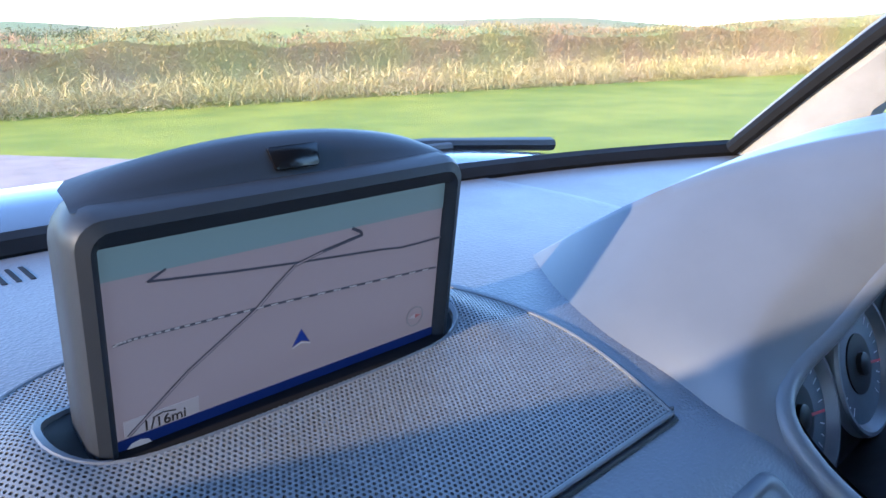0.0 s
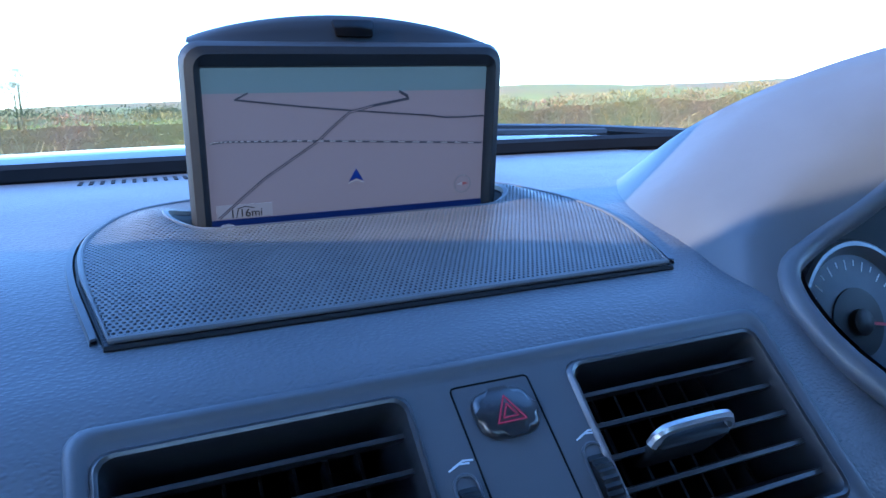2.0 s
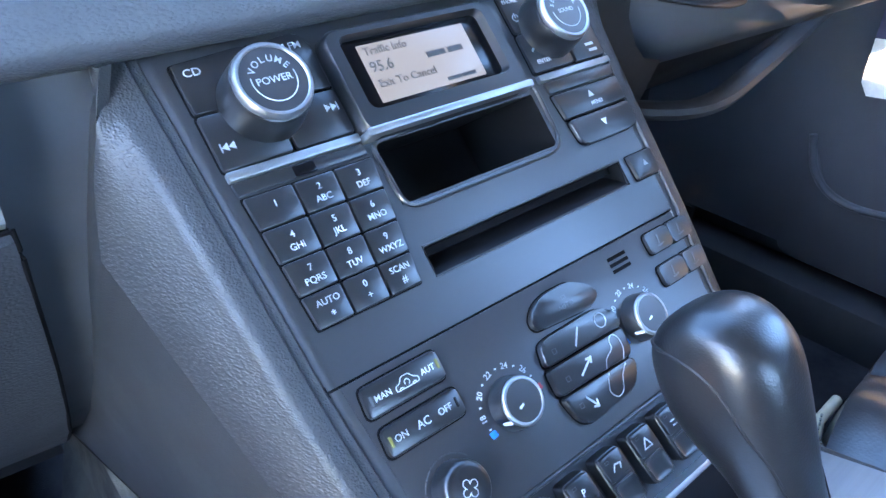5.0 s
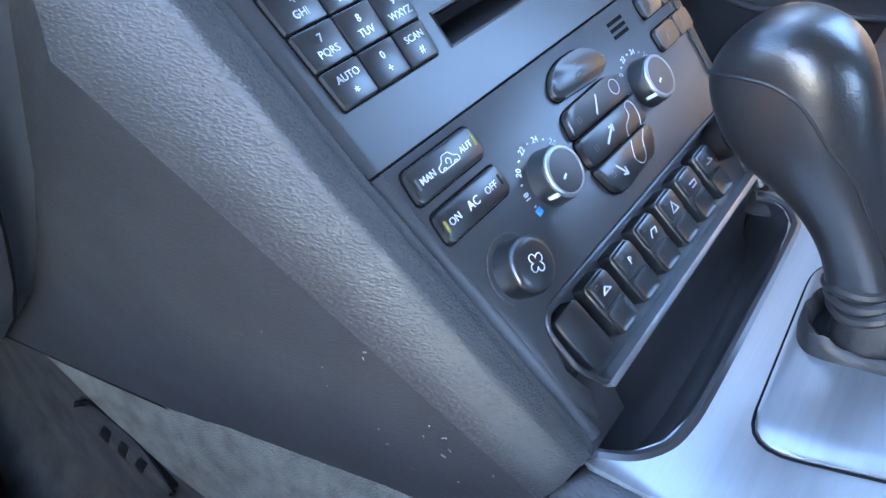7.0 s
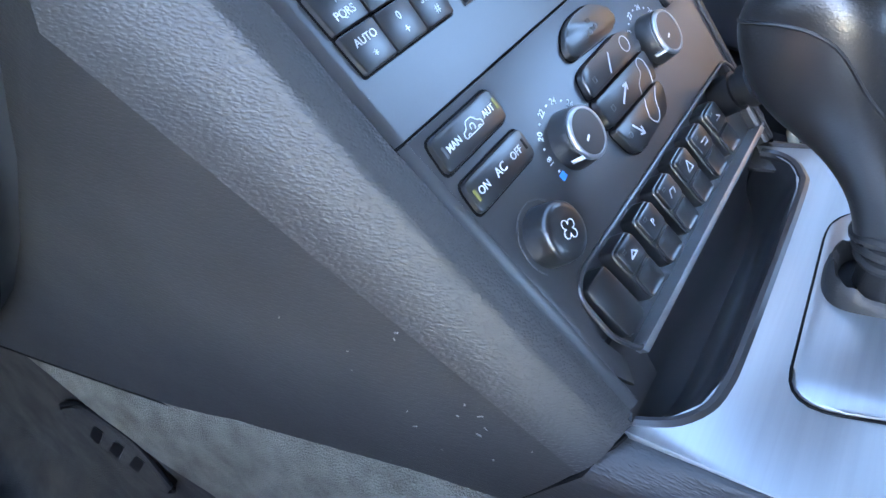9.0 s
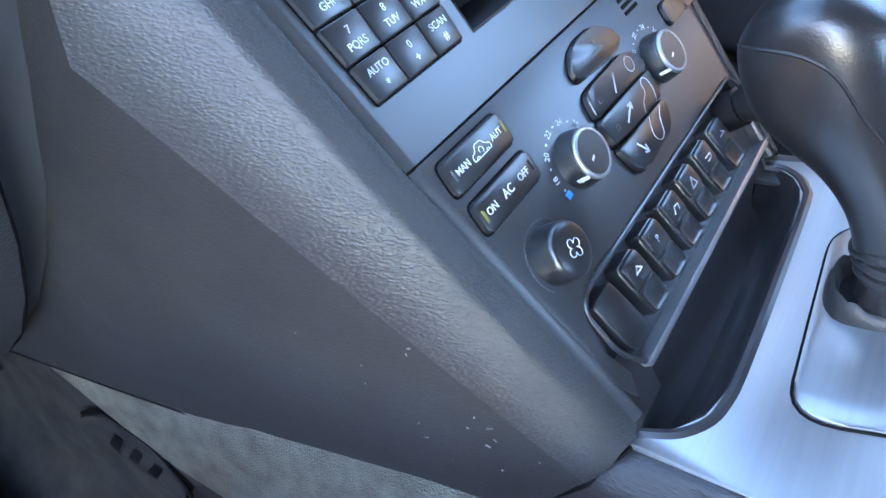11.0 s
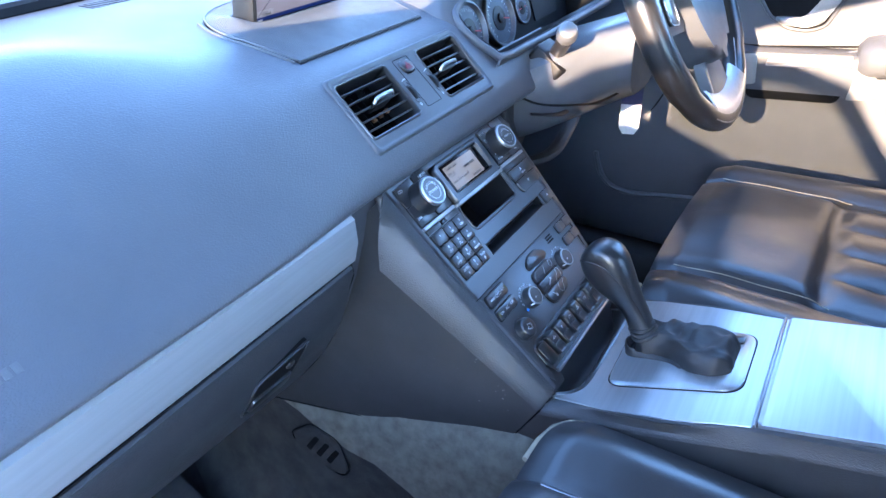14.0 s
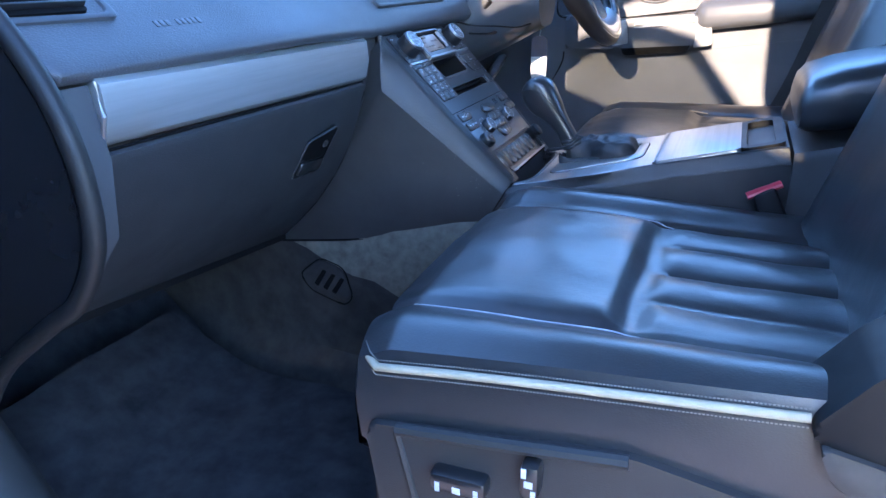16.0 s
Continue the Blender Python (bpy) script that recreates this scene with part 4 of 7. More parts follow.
# ---- steering wheel ----
wheel = thing("steering_wheel", "black leather steering wheel with grey airbag cover and silver inlay", "steering wheel")
tip = radians(28)
WHEEL = frame_of((0.415, -0.378, -0.025), (1, 0, 0), (0, math.sin(tip), math.cos(tip)))
bm = bmesh.new()
ring = [WHEEL @ Vector((0.186 * math.cos(2 * math.pi * k / 64), 0.186 * math.sin(2 * math.pi * k / 64), 0)) for k in range(64)]
tube(bm, ring, [0.0185 + 0.0025 * (1 if abs(math.cos(2 * math.pi * k / 64)) > 0.8 else 0) for k in range(64)], 14, closed=True, up=WHEEL.to_3x3() @ Vector((0, 0, 1)))
rim = part("rim", bm, KNOB_LEATHER, wheel, "black leather rim")
bm = bmesh.new()
tube(bm, [WHEEL @ Vector((0.1700 * math.cos(2 * math.pi * k / 64), 0.1700 * math.sin(2 * math.pi * k / 64), 0.0095)) for k in range(64)], 0.0009, 6, closed=True)
part("stitching", bm, GREY_PRINT, rim, "pale stitching")
bm = bmesh.new()
poly_prism(bm, soften([(-0.088, 0.030), (-0.05, 0.058), (0.05, 0.058), (0.088, 0.030), (0.075, -0.035), (0.035, -0.105), (-0.035, -0.105), (-0.075, -0.035)], 0.03, 5), -0.02, 0.028, WHEEL, 0.016, 4)
part("airbag_cover", bm, TRIM_SOFT, wheel, "smooth grey airbag cover")
for sgn in (-1, 1):
    bm = bmesh.new()
    poly_prism(bm, soften([(sgn * 0.065, 0.032), (sgn * 0.176, 0.024), (sgn * 0.180, -0.030), (sgn * 0.072, -0.040)], 0.012), -0.016, 0.008, WHEEL, 0.005, 3)
    part("spoke", bm, TRIM_SOFT, wheel)
    bm = bmesh.new()
    poly_prism(bm, soften([(sgn * 0.105, 0.020), (sgn * 0.140, 0.017), (sgn * 0.142, -0.020), (sgn * 0.108, -0.026)], 0.008), 0.006, 0.013, WHEEL, 0.002)
    pod = part("button_pod", bm, BUTTON, wheel)
    bm = bmesh.new()
    tube(bm, [WHEEL @ Vector((x, y, 0.0125)) for x, y in soften([(sgn * 0.105, 0.020), (sgn * 0.140, 0.017), (sgn * 0.142, -0.020), (sgn * 0.108, -0.026)], 0.008)], 0.0012, 6, closed=True)
    part("pod_rim", bm, SILVER, pod)
bm = bmesh.new()
poly_prism(bm, soften([(-0.034, -0.09), (0.034, -0.09), (0.052, -0.178), (-0.052, -0.178)], 0.012), -0.012, 0.006, WHEEL, 0.004, 3)
part("lower_spoke", bm, TRIM_SOFT, wheel)
bm = bmesh.new()
rows = []
for k in range(13):
    a = radians(-90 + (k - 6) * 5.2)
    rows.append([WHEEL @ Vector((r * math.cos(a), r * math.sin(a), h)) for r, h in ((0.150, 0.006), (0.158, 0.011), (0.17, 0.0155), (0.182, 0.0185), (0.196, 0.0155), (0.203, 0.006))])
sheet(bm, rows, 0.003, WHEEL.to_3x3() @ Vector((0, 0, -1)))
part("silver_inlay", bm, SILVER, wheel, "silver inlay on the lower rim")
bm = bmesh.new()
turned(bm, [(0.0165, 0.024), (0.0165, 0.031), (0.0135, 0.0325), (0.0125, 0.0315)], WHEEL @ Matrix.Translation((0, 0.005, 0)) @ Matrix.Diagonal((1, 0.9, 1, 1)), 24)
line_strip(bm, [(-0.021, -0.010), (0.021, 0.016)], 0.0035, WHEEL, 0.031, 0.0015)
part("badge", bm, SILVER, wheel, "small silver badge")

column = thing("steering_column", "grey plastic steering column shroud with stalk and knob", "steering column")
bm = bmesh.new()
rings = []
for s in range(7):
    q = s / 6
    c = Vector((0.405, -0.335, -0.085)).lerp(Vector((0.395, -0.10, -0.185)), q)
    w, up, dn = 0.068 + 0.020 * q, 0.042 + 0.012 * q, 0.085 + 0.020 * q
    left = 0.072 + 0.095 * ease(q, 0.05, 0.55)
    rings.append([c + Vector(((w if math.cos(a) > 0 else left) * math.copysign(abs(math.cos(a)) ** 0.6, math.cos(a)), 0, (up if math.sin(a) > 0 else dn) * math.copysign(abs(math.sin(a)) ** 0.6, math.sin(a)))) for a in [2 * math.pi * k / 20 for k in range(20)]])
loft(bm, rings)
part("shroud", bm, TRIM_SOFT, column)
bm = bmesh.new()
tube(bm, smooth_line([(0.222, -0.226, -0.172), (0.236, -0.246, -0.174), (0.250, -0.262, -0.174), (0.262, -0.268, -0.172)], 4), [0.004] * 4 + [0.005] * 4 + [0.006] * 3 + [0.006, 0.004], 12, flat=0.5)
part("adjusting_lever", bm, BLACK, column, "black column adjusting lever")
bm = bmesh.new()
tube(bm, smooth_line([(0.236, -0.190, -0.150), (0.232, -0.232, -0.158), (0.252, -0.272, -0.160), (0.300, -0.300, -0.165), (0.345, -0.318, -0.160)], 5), 0.0016, 6)
part("shroud_seam", bm, DARK, column)
bm = bmesh.new()
STALK = frame_of((0.285, -0.232, -0.100), (1, 0, 0), (0, 0.75, 0.6))
poly_prism(bm, rounded(-0.026, -0.030, 0.026, 0.026, 0.008), -0.03, 0.004, STALK, 0.003)
base = part("switch_base", bm, BLACK, column)
bm = bmesh.new()
tube(bm, [(0.285, -0.235, -0.100), (0.268, -0.248, -0.082), (0.252, -0.260, -0.066)], [0.012, 0.0105, 0.0125], 14)
part("stalk", bm, BUTTON, column)
bm = bmesh.new()
turned(bm, [(0.0135, 0), (0.0145, 0.003), (0.0145, 0.016), (0.012, 0.020), (0.006, 0.021)], look((0.250, -0.262, -0.062), (0.305, -0.232, -0.118)), 24)
part("stalk_knob", bm, SILVER, column, "satin silver knob end")
knee = thing("knee_panel", "grey lower dash panel below the steering column", "dash panel")
bm = bmesh.new()
loft(bm, [[Vector((x, y + d, z)) for y, z in ((-0.150, -0.148), (-0.194, -0.153), (-0.192, -0.215), (-0.17, -0.28), (-0.10, -0.36), (0.06, -0.37), (0.06, -0.15))] for x, d in ((0.160, 0.004), (0.20, 0.0), (0.306, 0.0), (0.312, 0.004), (0.314, 0.012))])
part("console_panel", bm, BROWN, knee)
bm = bmesh.new()
loft(bm, [[Vector((x, y, z)) for y, z in ((-0.10, -0.16), (-0.125, -0.20), (-0.125, -0.245), (-0.10, -0.30), (-0.03, -0.36), (0.06, -0.37), (0.06, -0.15))] for x in (0.316, 0.45, 0.60, 0.73)])
part("column_panel", bm, BROWN, knee)
bm = bmesh.new()
tube(bm, smooth_line([(0.270, -0.150, -0.285), (0.316, -0.196, -0.287), (0.36, -0.212, -0.284), (0.43, -0.205, -0.276), (0.55, -0.18, -0.272), (0.72, -0.14, -0.272)], 4), 0.012, 10, flat=0.7)
part("knee_bolster", bm, BROWN, knee, "rounded lower edge of the dash")
key_tag = thing("key_tag", "white and navy blue paper tag hanging from the ignition key", "key tag")
bm = bmesh.new()
TAG = frame_of((0.556, -0.280, -0.255), (0.30, -0.95, 0), (0, 0, 1)) @ Matrix.Scale(1.3, 4)
poly_prism(bm, [(-0.014, 0.004), (0.014, 0.004), (0.014, -0.030), (0.008, -0.040), (-0.008, -0.040), (-0.014, -0.030)], 0, 0.002, TAG)
part("white_half", bm, WHITE, key_tag)
NAVY = material("navy plastic", (0.02, 0.022, 0.09), 0.4)
bm = bmesh.new()
poly_prism(bm, [(-0.014, 0.004), (-0.014, 0.034), (-0.008, 0.040), (0.008, 0.040), (0.014, 0.034), (0.014, 0.004)], 0, 0.002, TAG)
part("navy_half", bm, NAVY, key_tag)
bm = bmesh.new()
tube(bm, [TAG @ Vector((0, 0.038, 0.001)), TAG @ Vector((0.004, 0.06, 0.0)), TAG @ Vector((0.0, 0.085, 0.01))], 0.001, 6)
part("cord", bm, WHITE, key_tag)


# ---- front seats ----
def seat(sgn, dz, label):
    chair = thing("car_seat", label, "car seat", "front seats")

    def at(a, y, z):
        return Vector((sgn * (0.125 + a * 0.540), y, z + dz))

    def height(a, b):
        bol = math.exp(-((a - 0.085) / 0.085) ** 2) + math.exp(-((a - 0.915) / 0.085) ** 2)
        mid = ease(a, 0.16, 0.26) * (1 - ease(a, 0.76, 0.86))
        z = -0.374 - 0.008 * ease(b, 0.1, 1.0) + (0.006 + 0.0435 * b if sgn < 0 else 0.024 * b) * a ** 5 + 0.020 * bol + 0.014 * math.sin(math.pi * a)
        z += mid * 0.015 * (1 - ease(b, 0.455, 0.515)) * (0.55 + 0.45 * ease(b, 0.0, 0.18))
        z -= 0.0055 * (math.exp(-((a - 0.20) / 0.010) ** 2) + math.exp(-((a - 0.82) / 0.010) ** 2)) * (1 - 0.3 * ease(b, 0.5, 0.6))
        if b > 0.5:
            z += mid * ease(b, 0.515, 0.58) * (0.0075 * abs(math.sin(math.pi * (a - 0.20) / 0.155)) ** 0.7 - 0.001)
            z += mid * 0.0016 * noise.noise(Vector((a * 7, b * 4, 5)))
        else:
            z += mid * 0.002 * noise.noise(Vector((a * 5, b * 5, 8)))
        z += 0.0016 * noise.noise(Vector((a * 9, b * 8, sgn))) * (1 - (2 * a - 1) ** 6)
        return z

    bm = bmesh.new()
    rows = []
    across = [0.0] + [k / 96 for k in range(97)] + [1.0]
    for b in [-4, -3, -2, -1] + [k / 64 for k in range(65)] + [9]:
        row = []
        for n, a in enumerate(across):
            y0 = -0.440 - 0.42 * max(0, min(b, 1)) - 0.018 * (2 * a - 1) ** 4
            if b < 0:
                y = y0 + {-1: 0.012, -2: 0.016, -3: 0.012, -4: -0.02}[b]
                z = height(a, 0) - {-1: 0.012, -2: 0.035, -3: 0.075, -4: 0.11}[b]
            elif b == 9:
                y, z = -0.87, -0.50
            else:
                y, z = y0, height(a, b) - 0.006 * (1 - ease(b, 0, 0.05))
            if n in (0, len(across) - 1):
                z = z - 0.085 if b >= 0 else height(a, 0) - (0.11 if b == -4 else 0.096)
            elif n in (1, len(across) - 2):
                z -= 0.012
            row.append(at(a, y, z))
        rows.append(row)
    sheet(bm, rows)
    cushion = part("cushion", bm, LEATHER, chair, "creased black leather cushion")
    for a, far in ((-0.003, 0.30), (1.003, 0.82 if sgn < 0 else 0.98)):
        bm = bmesh.new()
        pts = [at(a, -0.466 - 0.40 * far * k / 24, height(min(1, max(0, a)), far * k / 24) - 0.011) for k in range(25)]
        wrap = -sgn if a > 0.5 else sgn
        lead = [(0.034, 0.026, 0.004), (0.022, 0.022, 0.0035), (0.009, 0.012, 0.002)] if a > 0.5 else [(0.075, 0.0405, -0.006), (0.045, 0.039, -0.004), (0.022, 0.032, -0.002), (0.007, 0.018, 0.0)]
        pts = [pts[0] + Vector((wrap * x, y, z)) for x, y, z in lead] + pts
        tube(bm, pts, 0.0037, 10)
        part("piping", bm, PIPING, cushion, "cream edge piping with stitches")
        for off in (0.0062, -0.0062):
            bm = bmesh.new()
            for p, q in zip(pts[1:], pts[2:]):
                for f in (0.05, 0.25, 0.45, 0.65, 0.85):
                    s, e = p.lerp(q, f), p.lerp(q, f + 0.12)
                    drop = Vector((sgn * (-0.001 if off > 0 else 0.0025) * (1 if a > 0.5 else -1), 0, off))
                    tube(bm, [s + drop, e + drop], 0.0007, 4)
            part("stitching", bm, STITCH, cushion)
    for seam_a in (0.20, 0.82):
        bm = bmesh.new()
        tube(bm, [at(seam_a + 0.012, -0.452 - 0.42 * b, height(seam_a + 0.012, b) + 0.0006) for b in [0.02 + 0.5 * k / 20 for k in range(21)]], 0.0007, 5)
        part("seam", bm, GREY_PRINT if sgn < 0 else PIPING, cushion)
    bm = bmesh.new()   # plastic side panel
    xo = sgn * 0.668
    prof = soften([(-0.454, -0.426), (-0.50, -0.421), (-0.68, -0.402), (-0.76, -0.416), (-0.98, -0.44), (-1.0, -0.58), (-0.62, -0.605), (-0.478, -0.60)], 0.012)
    SP = frame_of((xo, 0, dz), (0, -sgn, 0), (0, 0, 1))
    poly_prism(bm, [(-sgn * y, z) for y, z in (prof if sgn > 0 else prof)], -0.05, 0.006, SP if sgn > 0 else frame_of((xo, 0, dz), (0, -1, 0), (0, 0, 1)) @ Matrix.Diagonal((-1, 1, 1, 1)), 0.005)
    panel = part("side_cover", bm, BROWN, chair, "dark plastic side cover")
    if sgn < 0:
        bm = bmesh.new()
        tube(bm, [(-0.672, -0.485, -0.426 + dz), (-0.674, -0.58, -0.416 + dz), (-0.674, -0.68, -0.406 + dz)], 0.006, 8)
        tube(bm, [(-0.672, -0.485, -0.426 + dz), (-0.674, -0.502, -0.50 + dz), (-0.672, -0.53, -0.57 + dz)], 0.004, 8)
        part("cover_ridge", bm, SIDE, panel)
        FLANK = frame_of((-0.668, 0, dz), (0, -1, 0), (0, 0, 1))
        bm = bmesh.new()
        poly_prism(bm, soften([(0.793, -0.345), (0.826, -0.300), (0.90, -0.24), (0.99, -0.26), (0.99, -0.40), (0.86, -0.372), (0.80, -0.358)], 0.008), -0.07, 0.010, FLANK, 0.006)
        part("backrest_flank", bm, BLACK, chair, "black lower flank of the backrest")
        bm = bmesh.new()
        poly_prism(bm, soften([(0.799, -0.354), (0.86, -0.366), (0.99, -0.385), (0.99, -0.42), (0.85, -0.396), (0.812, -0.384)], 0.008), -0.06, 0.016, FLANK, 0.004)
        part("hinge_cover", bm, material("brown grey hinge plastic", (0.060, 0.052, 0.046), 0.6, mottle=60, mix=0.3), chair, "brown-grey hinge cover")
        for name, y, z, sy, sz in (("cushion_switch", -0.546, -0.457, 0.050, 0.018), ("backrest_switch", -0.607, -0.436, 0.016, 0.032)):
            bm = bmesh.new()
            block(bm, (0.020, sy, sz), (-0.680, y, z + dz), 0.005)
            sw = part(name, bm, BUTTON, panel)
            bm = bmesh.new()
            for k in range(3):
                block(bm, (0.0008, 0.004 + 0.003 * (k == 1), 0.009 - 0.003 * (k == 1)), (-0.6903, y + (0.017 * (k - 1) if sy > 0.03 else 0.004 * (k - 1)), z + dz + (0.010 * (k - 1) if sy < 0.03 else -0.003)))
            part("symbol", bm, WHITE, sw)
    # backrest
    bm = bmesh.new()
    rings = []
    for s in [k / 12 for k in range(13)]:
        z = -0.44 + 0.70 * s + dz
        y = -0.880 - 0.20 * s
        ring = []
        for k in range(40):
            a = 2 * math.pi * k / 40
            c, q = math.cos(a), math.sin(a)
            w = (0.265 - 0.05 * s ** 3) * (1 - 0.25 * max(0, s - 0.9) * 10)
            x = w * math.copysign(abs(c) ** 0.5, c)
            d = 0.062 * math.copysign(abs(q) ** 0.7, q)
            if q > 0:
                d += 0.035 * math.exp(-((abs(x) - 0.205) / 0.045) ** 2) * (1 - 0.5 * s)
            ring.append(Vector((sgn * 0.395 + x, y + d, z)))
        rings.append(ring)
    loft(bm, rings)
    part("backrest", bm, LEATHER, chair, "black leather backrest")
    bm = bmesh.new()
    rings = []
    for z, w in ((0.27, 0.09), (0.285, 0.125), (0.33, 0.135), (0.40, 0.13), (0.425, 0.10)):
        rings.append([Vector((sgn * 0.395 + w * math.cos(2 * math.pi * k / 20), -1.07 + 0.05 * math.sin(2 * math.pi * k / 20), z + dz)) for k in range(20)])
    loft(bm, rings)
    part("headrest", bm, LEATHER, chair)
    bm = bmesh.new()
    block(bm, (0.53, 0.46, 0.22), (sgn * 0.395, -0.675, -0.57 + dz), 0.02)
    part("seat_base", bm, BLACK, chair)
    return chair


seat(-1, 0.0, "black leather passenger seat with cream piping and ribbed cushion")
seat(1, -0.008, "black leather driver's seat with pale stitching and ribbed cushion")

buckle = thing("seat_belt_buckle", "black seat belt buckle with red release button", "seat belt buckle")
bm = bmesh.new()
block(bm, (0.030, 0.022, 0.075), (0, 0, -0.035), 0.005, frame_of((-0.138, -0.772, -0.338), (0, -0.90, 0.45), (1, 0, 0)))
part("housing", bm, BLACK, buckle)
bm = bmesh.new()
tube(bm, [(-0.140, -0.752, -0.3455), (-0.136, -0.772, -0.336), (-0.132, -0.792, -0.327)], 0.0085, 10, flat=0.6)
part("release_button", bm, RED, buckle, "red release button")

# ---- gear lever ----
lever = thing("gear_lever", "black leather automatic gear knob with wrinkled gaiter", "gear lever")
# front and back of the knob in side view, and its half width
KNOB = [(-0.4700, -0.3330, -0.4990, -0.3180, 0.0142), (-0.4661, -0.3245, -0.4940, -0.3090, 0.0138), (-0.4608, -0.3116, -0.4877, -0.2974, 0.0138), (-0.4511, -0.2991, -0.4786, -0.2836, 0.0148),
        (-0.4373, -0.2886, -0.4715, -0.2676, 0.0172), (-0.4196, -0.2816, -0.4675, -0.2560, 0.0203), (-0.4055, -0.2694, -0.4633, -0.2460, 0.0226), (-0.3969, -0.2520, -0.4567, -0.2317, 0.0238),
        (-0.3967, -0.2433, -0.4494, -0.2228, 0.0234), (-0.4008, -0.2336, -0.4400, -0.2185, 0.0212), (-0.4080, -0.2255, -0.4305, -0.2178, 0.0165), (-0.4150, -0.2205, -0.4235, -0.2183, 0.0085)]


def knob_point(station, angle, grow=1.0):
    """A point of the knob's skin; station counts the rings from below, 90 degrees is its front."""
    i = min(len(KNOB) - 2, max(0, int(station)))
    f = station - i
    fy, fz, by, bz, half = (a * (1 - f) + b * f for a, b in zip(KNOB[i], KNOB[i + 1]))
    c, q = math.cos(radians(angle)), math.sin(radians(angle))
    mid_y, mid_z, ly, lz = (fy + by) / 2, (fz + bz) / 2, (fy - by) / 2 * 0.91, (fz - bz) / 2 * 0.91
    reach = math.copysign(abs(q) ** 0.92, q) * grow
    return Vector((half * grow * math.copysign(abs(c) ** 0.75, c), mid_y + ly * reach, mid_z + lz * reach))


bm = bmesh.new()
loft(bm, [[knob_point(k, 11.25 * j) for j in range(32)] for k in range(len(KNOB))])
mod = part("knob", bm, KNOB_LEATHER, lever, "glossy black leather knob")
mod.modifiers.new("round", "SUBSURF").render_levels = 2
mod.modifiers["round"].levels = 2
for sgn in (-1, 1):
    seam = smooth_line([knob_point(st, 90 - sgn * (an - 90) if sgn > 0 else an, 0.985) for st, an in ((7.4, 92), (7.75, 115), (7.9, 140), (7.85, 162), (7.5, 182), (6.8, 198), (5.6, 210), (4.2, 220), (2.2, 228), (1.0, 230))], 5)
    bm = bmesh.new()
    tube(bm, seam, 0.0008, 6)
    part("knob_seam", bm, RUBBER, lever)
bm = bmesh.new()
table = [Vector(p) for p in ((153, 2, -7), (151, 18, -9), (147, 34, -11), (142, 40, -13), (134, 37, -12), (124, 31, -11), (112, 30, -13), (98, 29, -22), (84, 27, -30), (70, 25, -32), (58, 23, -31), (49, 20, -27), (43, 12, -22), (41, 2, -18))]
rights = [9, 12, 15, 17, 19, 27, 36, 40, 42, 43, 42, 38, 32, 28]
dense = smooth_line(table, 5)
wide = smooth_line([Vector((r, 0, 0)) for r in rights], 5)
rings = []
for p, r in zip(dense, wide):
    v, high, left, right = p.x, p.y, p.z, r.x
    ring = []
    for k in range(49):
        a = math.pi * k / 48
        c, q = math.cos(a), math.sin(a)
        crease = noise.noise(Vector((v * 0.035 + c * 1.2, q * 1.5 + v * 0.012, 4.0)))
        fine = noise.noise(Vector((v * 0.10, a * 2.2, 9.0)))
        ridge = 1 - abs(noise.noise(Vector((v * 0.055 + a * 0.9, a * 1.7 - v * 0.02, 2.0)))) * 2.6
        pleat = math.exp(-((a - 1.15 - 0.004 * (v - 100)) / 0.16) ** 2) - 0.8 * math.exp(-((a - 1.75) / 0.20) ** 2) + 0.9 * math.exp(-((a - 2.25 + 0.003 * (v - 100)) / 0.18) ** 2)
        fold = 1 + 0.12 * (0.5 - abs(crease) * 2.4) + 0.06 * max(-0.6, ridge) * q + 0.09 * pleat * ease(150 - v, 0, 40) + 0.04 * fine
        u = (left + right) / 2 + (right - left) / 2 * math.copysign(abs(c) ** 0.7, c) * (0.94 + 0.10 * fold)
        ring.append(on_tunnel(u, v + 5 * crease * q, 2 + high * q ** 0.75 * fold))
    ring.append(on_tunnel(left, v, -4))
    ring.insert(0, on_tunnel(right, v, -4))
    rings.append(ring)
loft(bm, rings)
part("gaiter", bm, GAITER, lever, "wrinkled black leather gaiter")
LIP = [(-25, 94, 5), (-17, 108, 6), (-14.5, 122, 7), (-14, 136, 8), (-14.5, 149, 10), (-13, 158, 15), (-5, 163, 17), (7, 164, 16), (17, 161, 13), (22, 151, 9), (26, 136, 7), (32, 118, 5)]
walk_lip = smooth_line([Vector(p) for p in LIP], 4)
rings = []
for k, p in enumerate(walk_lip):
    d = walk_lip[min(k + 1, len(walk_lip) - 1)] - walk_lip[max(k - 1, 0)]
    side = Vector((-d.y, d.x, 0)).normalized()
    h = p.z * (1 + 0.07 * math.sin(k * 1.9) + 0.1 * math.sin(k * 0.83))
    rings.append([on_tunnel(p.x + side.x * a, p.y + side.y * a, w) for a, w in ((3.6, -2), (3.2, h * 0.45), (1.8, h * 0.86), (0.2, h), (-1.4, h * 0.86), (-2.2, h * 0.4), (-2.4, -2))])
bm = bmesh.new()
loft(bm, rings)
part("gaiter_lip", bm, GAITER, lever, "folded lower edge of the gaiter")
# dark plate set in for the shade inside the open gaiter front
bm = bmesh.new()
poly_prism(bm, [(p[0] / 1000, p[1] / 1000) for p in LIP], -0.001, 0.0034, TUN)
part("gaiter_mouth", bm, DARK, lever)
bm = bmesh.new()
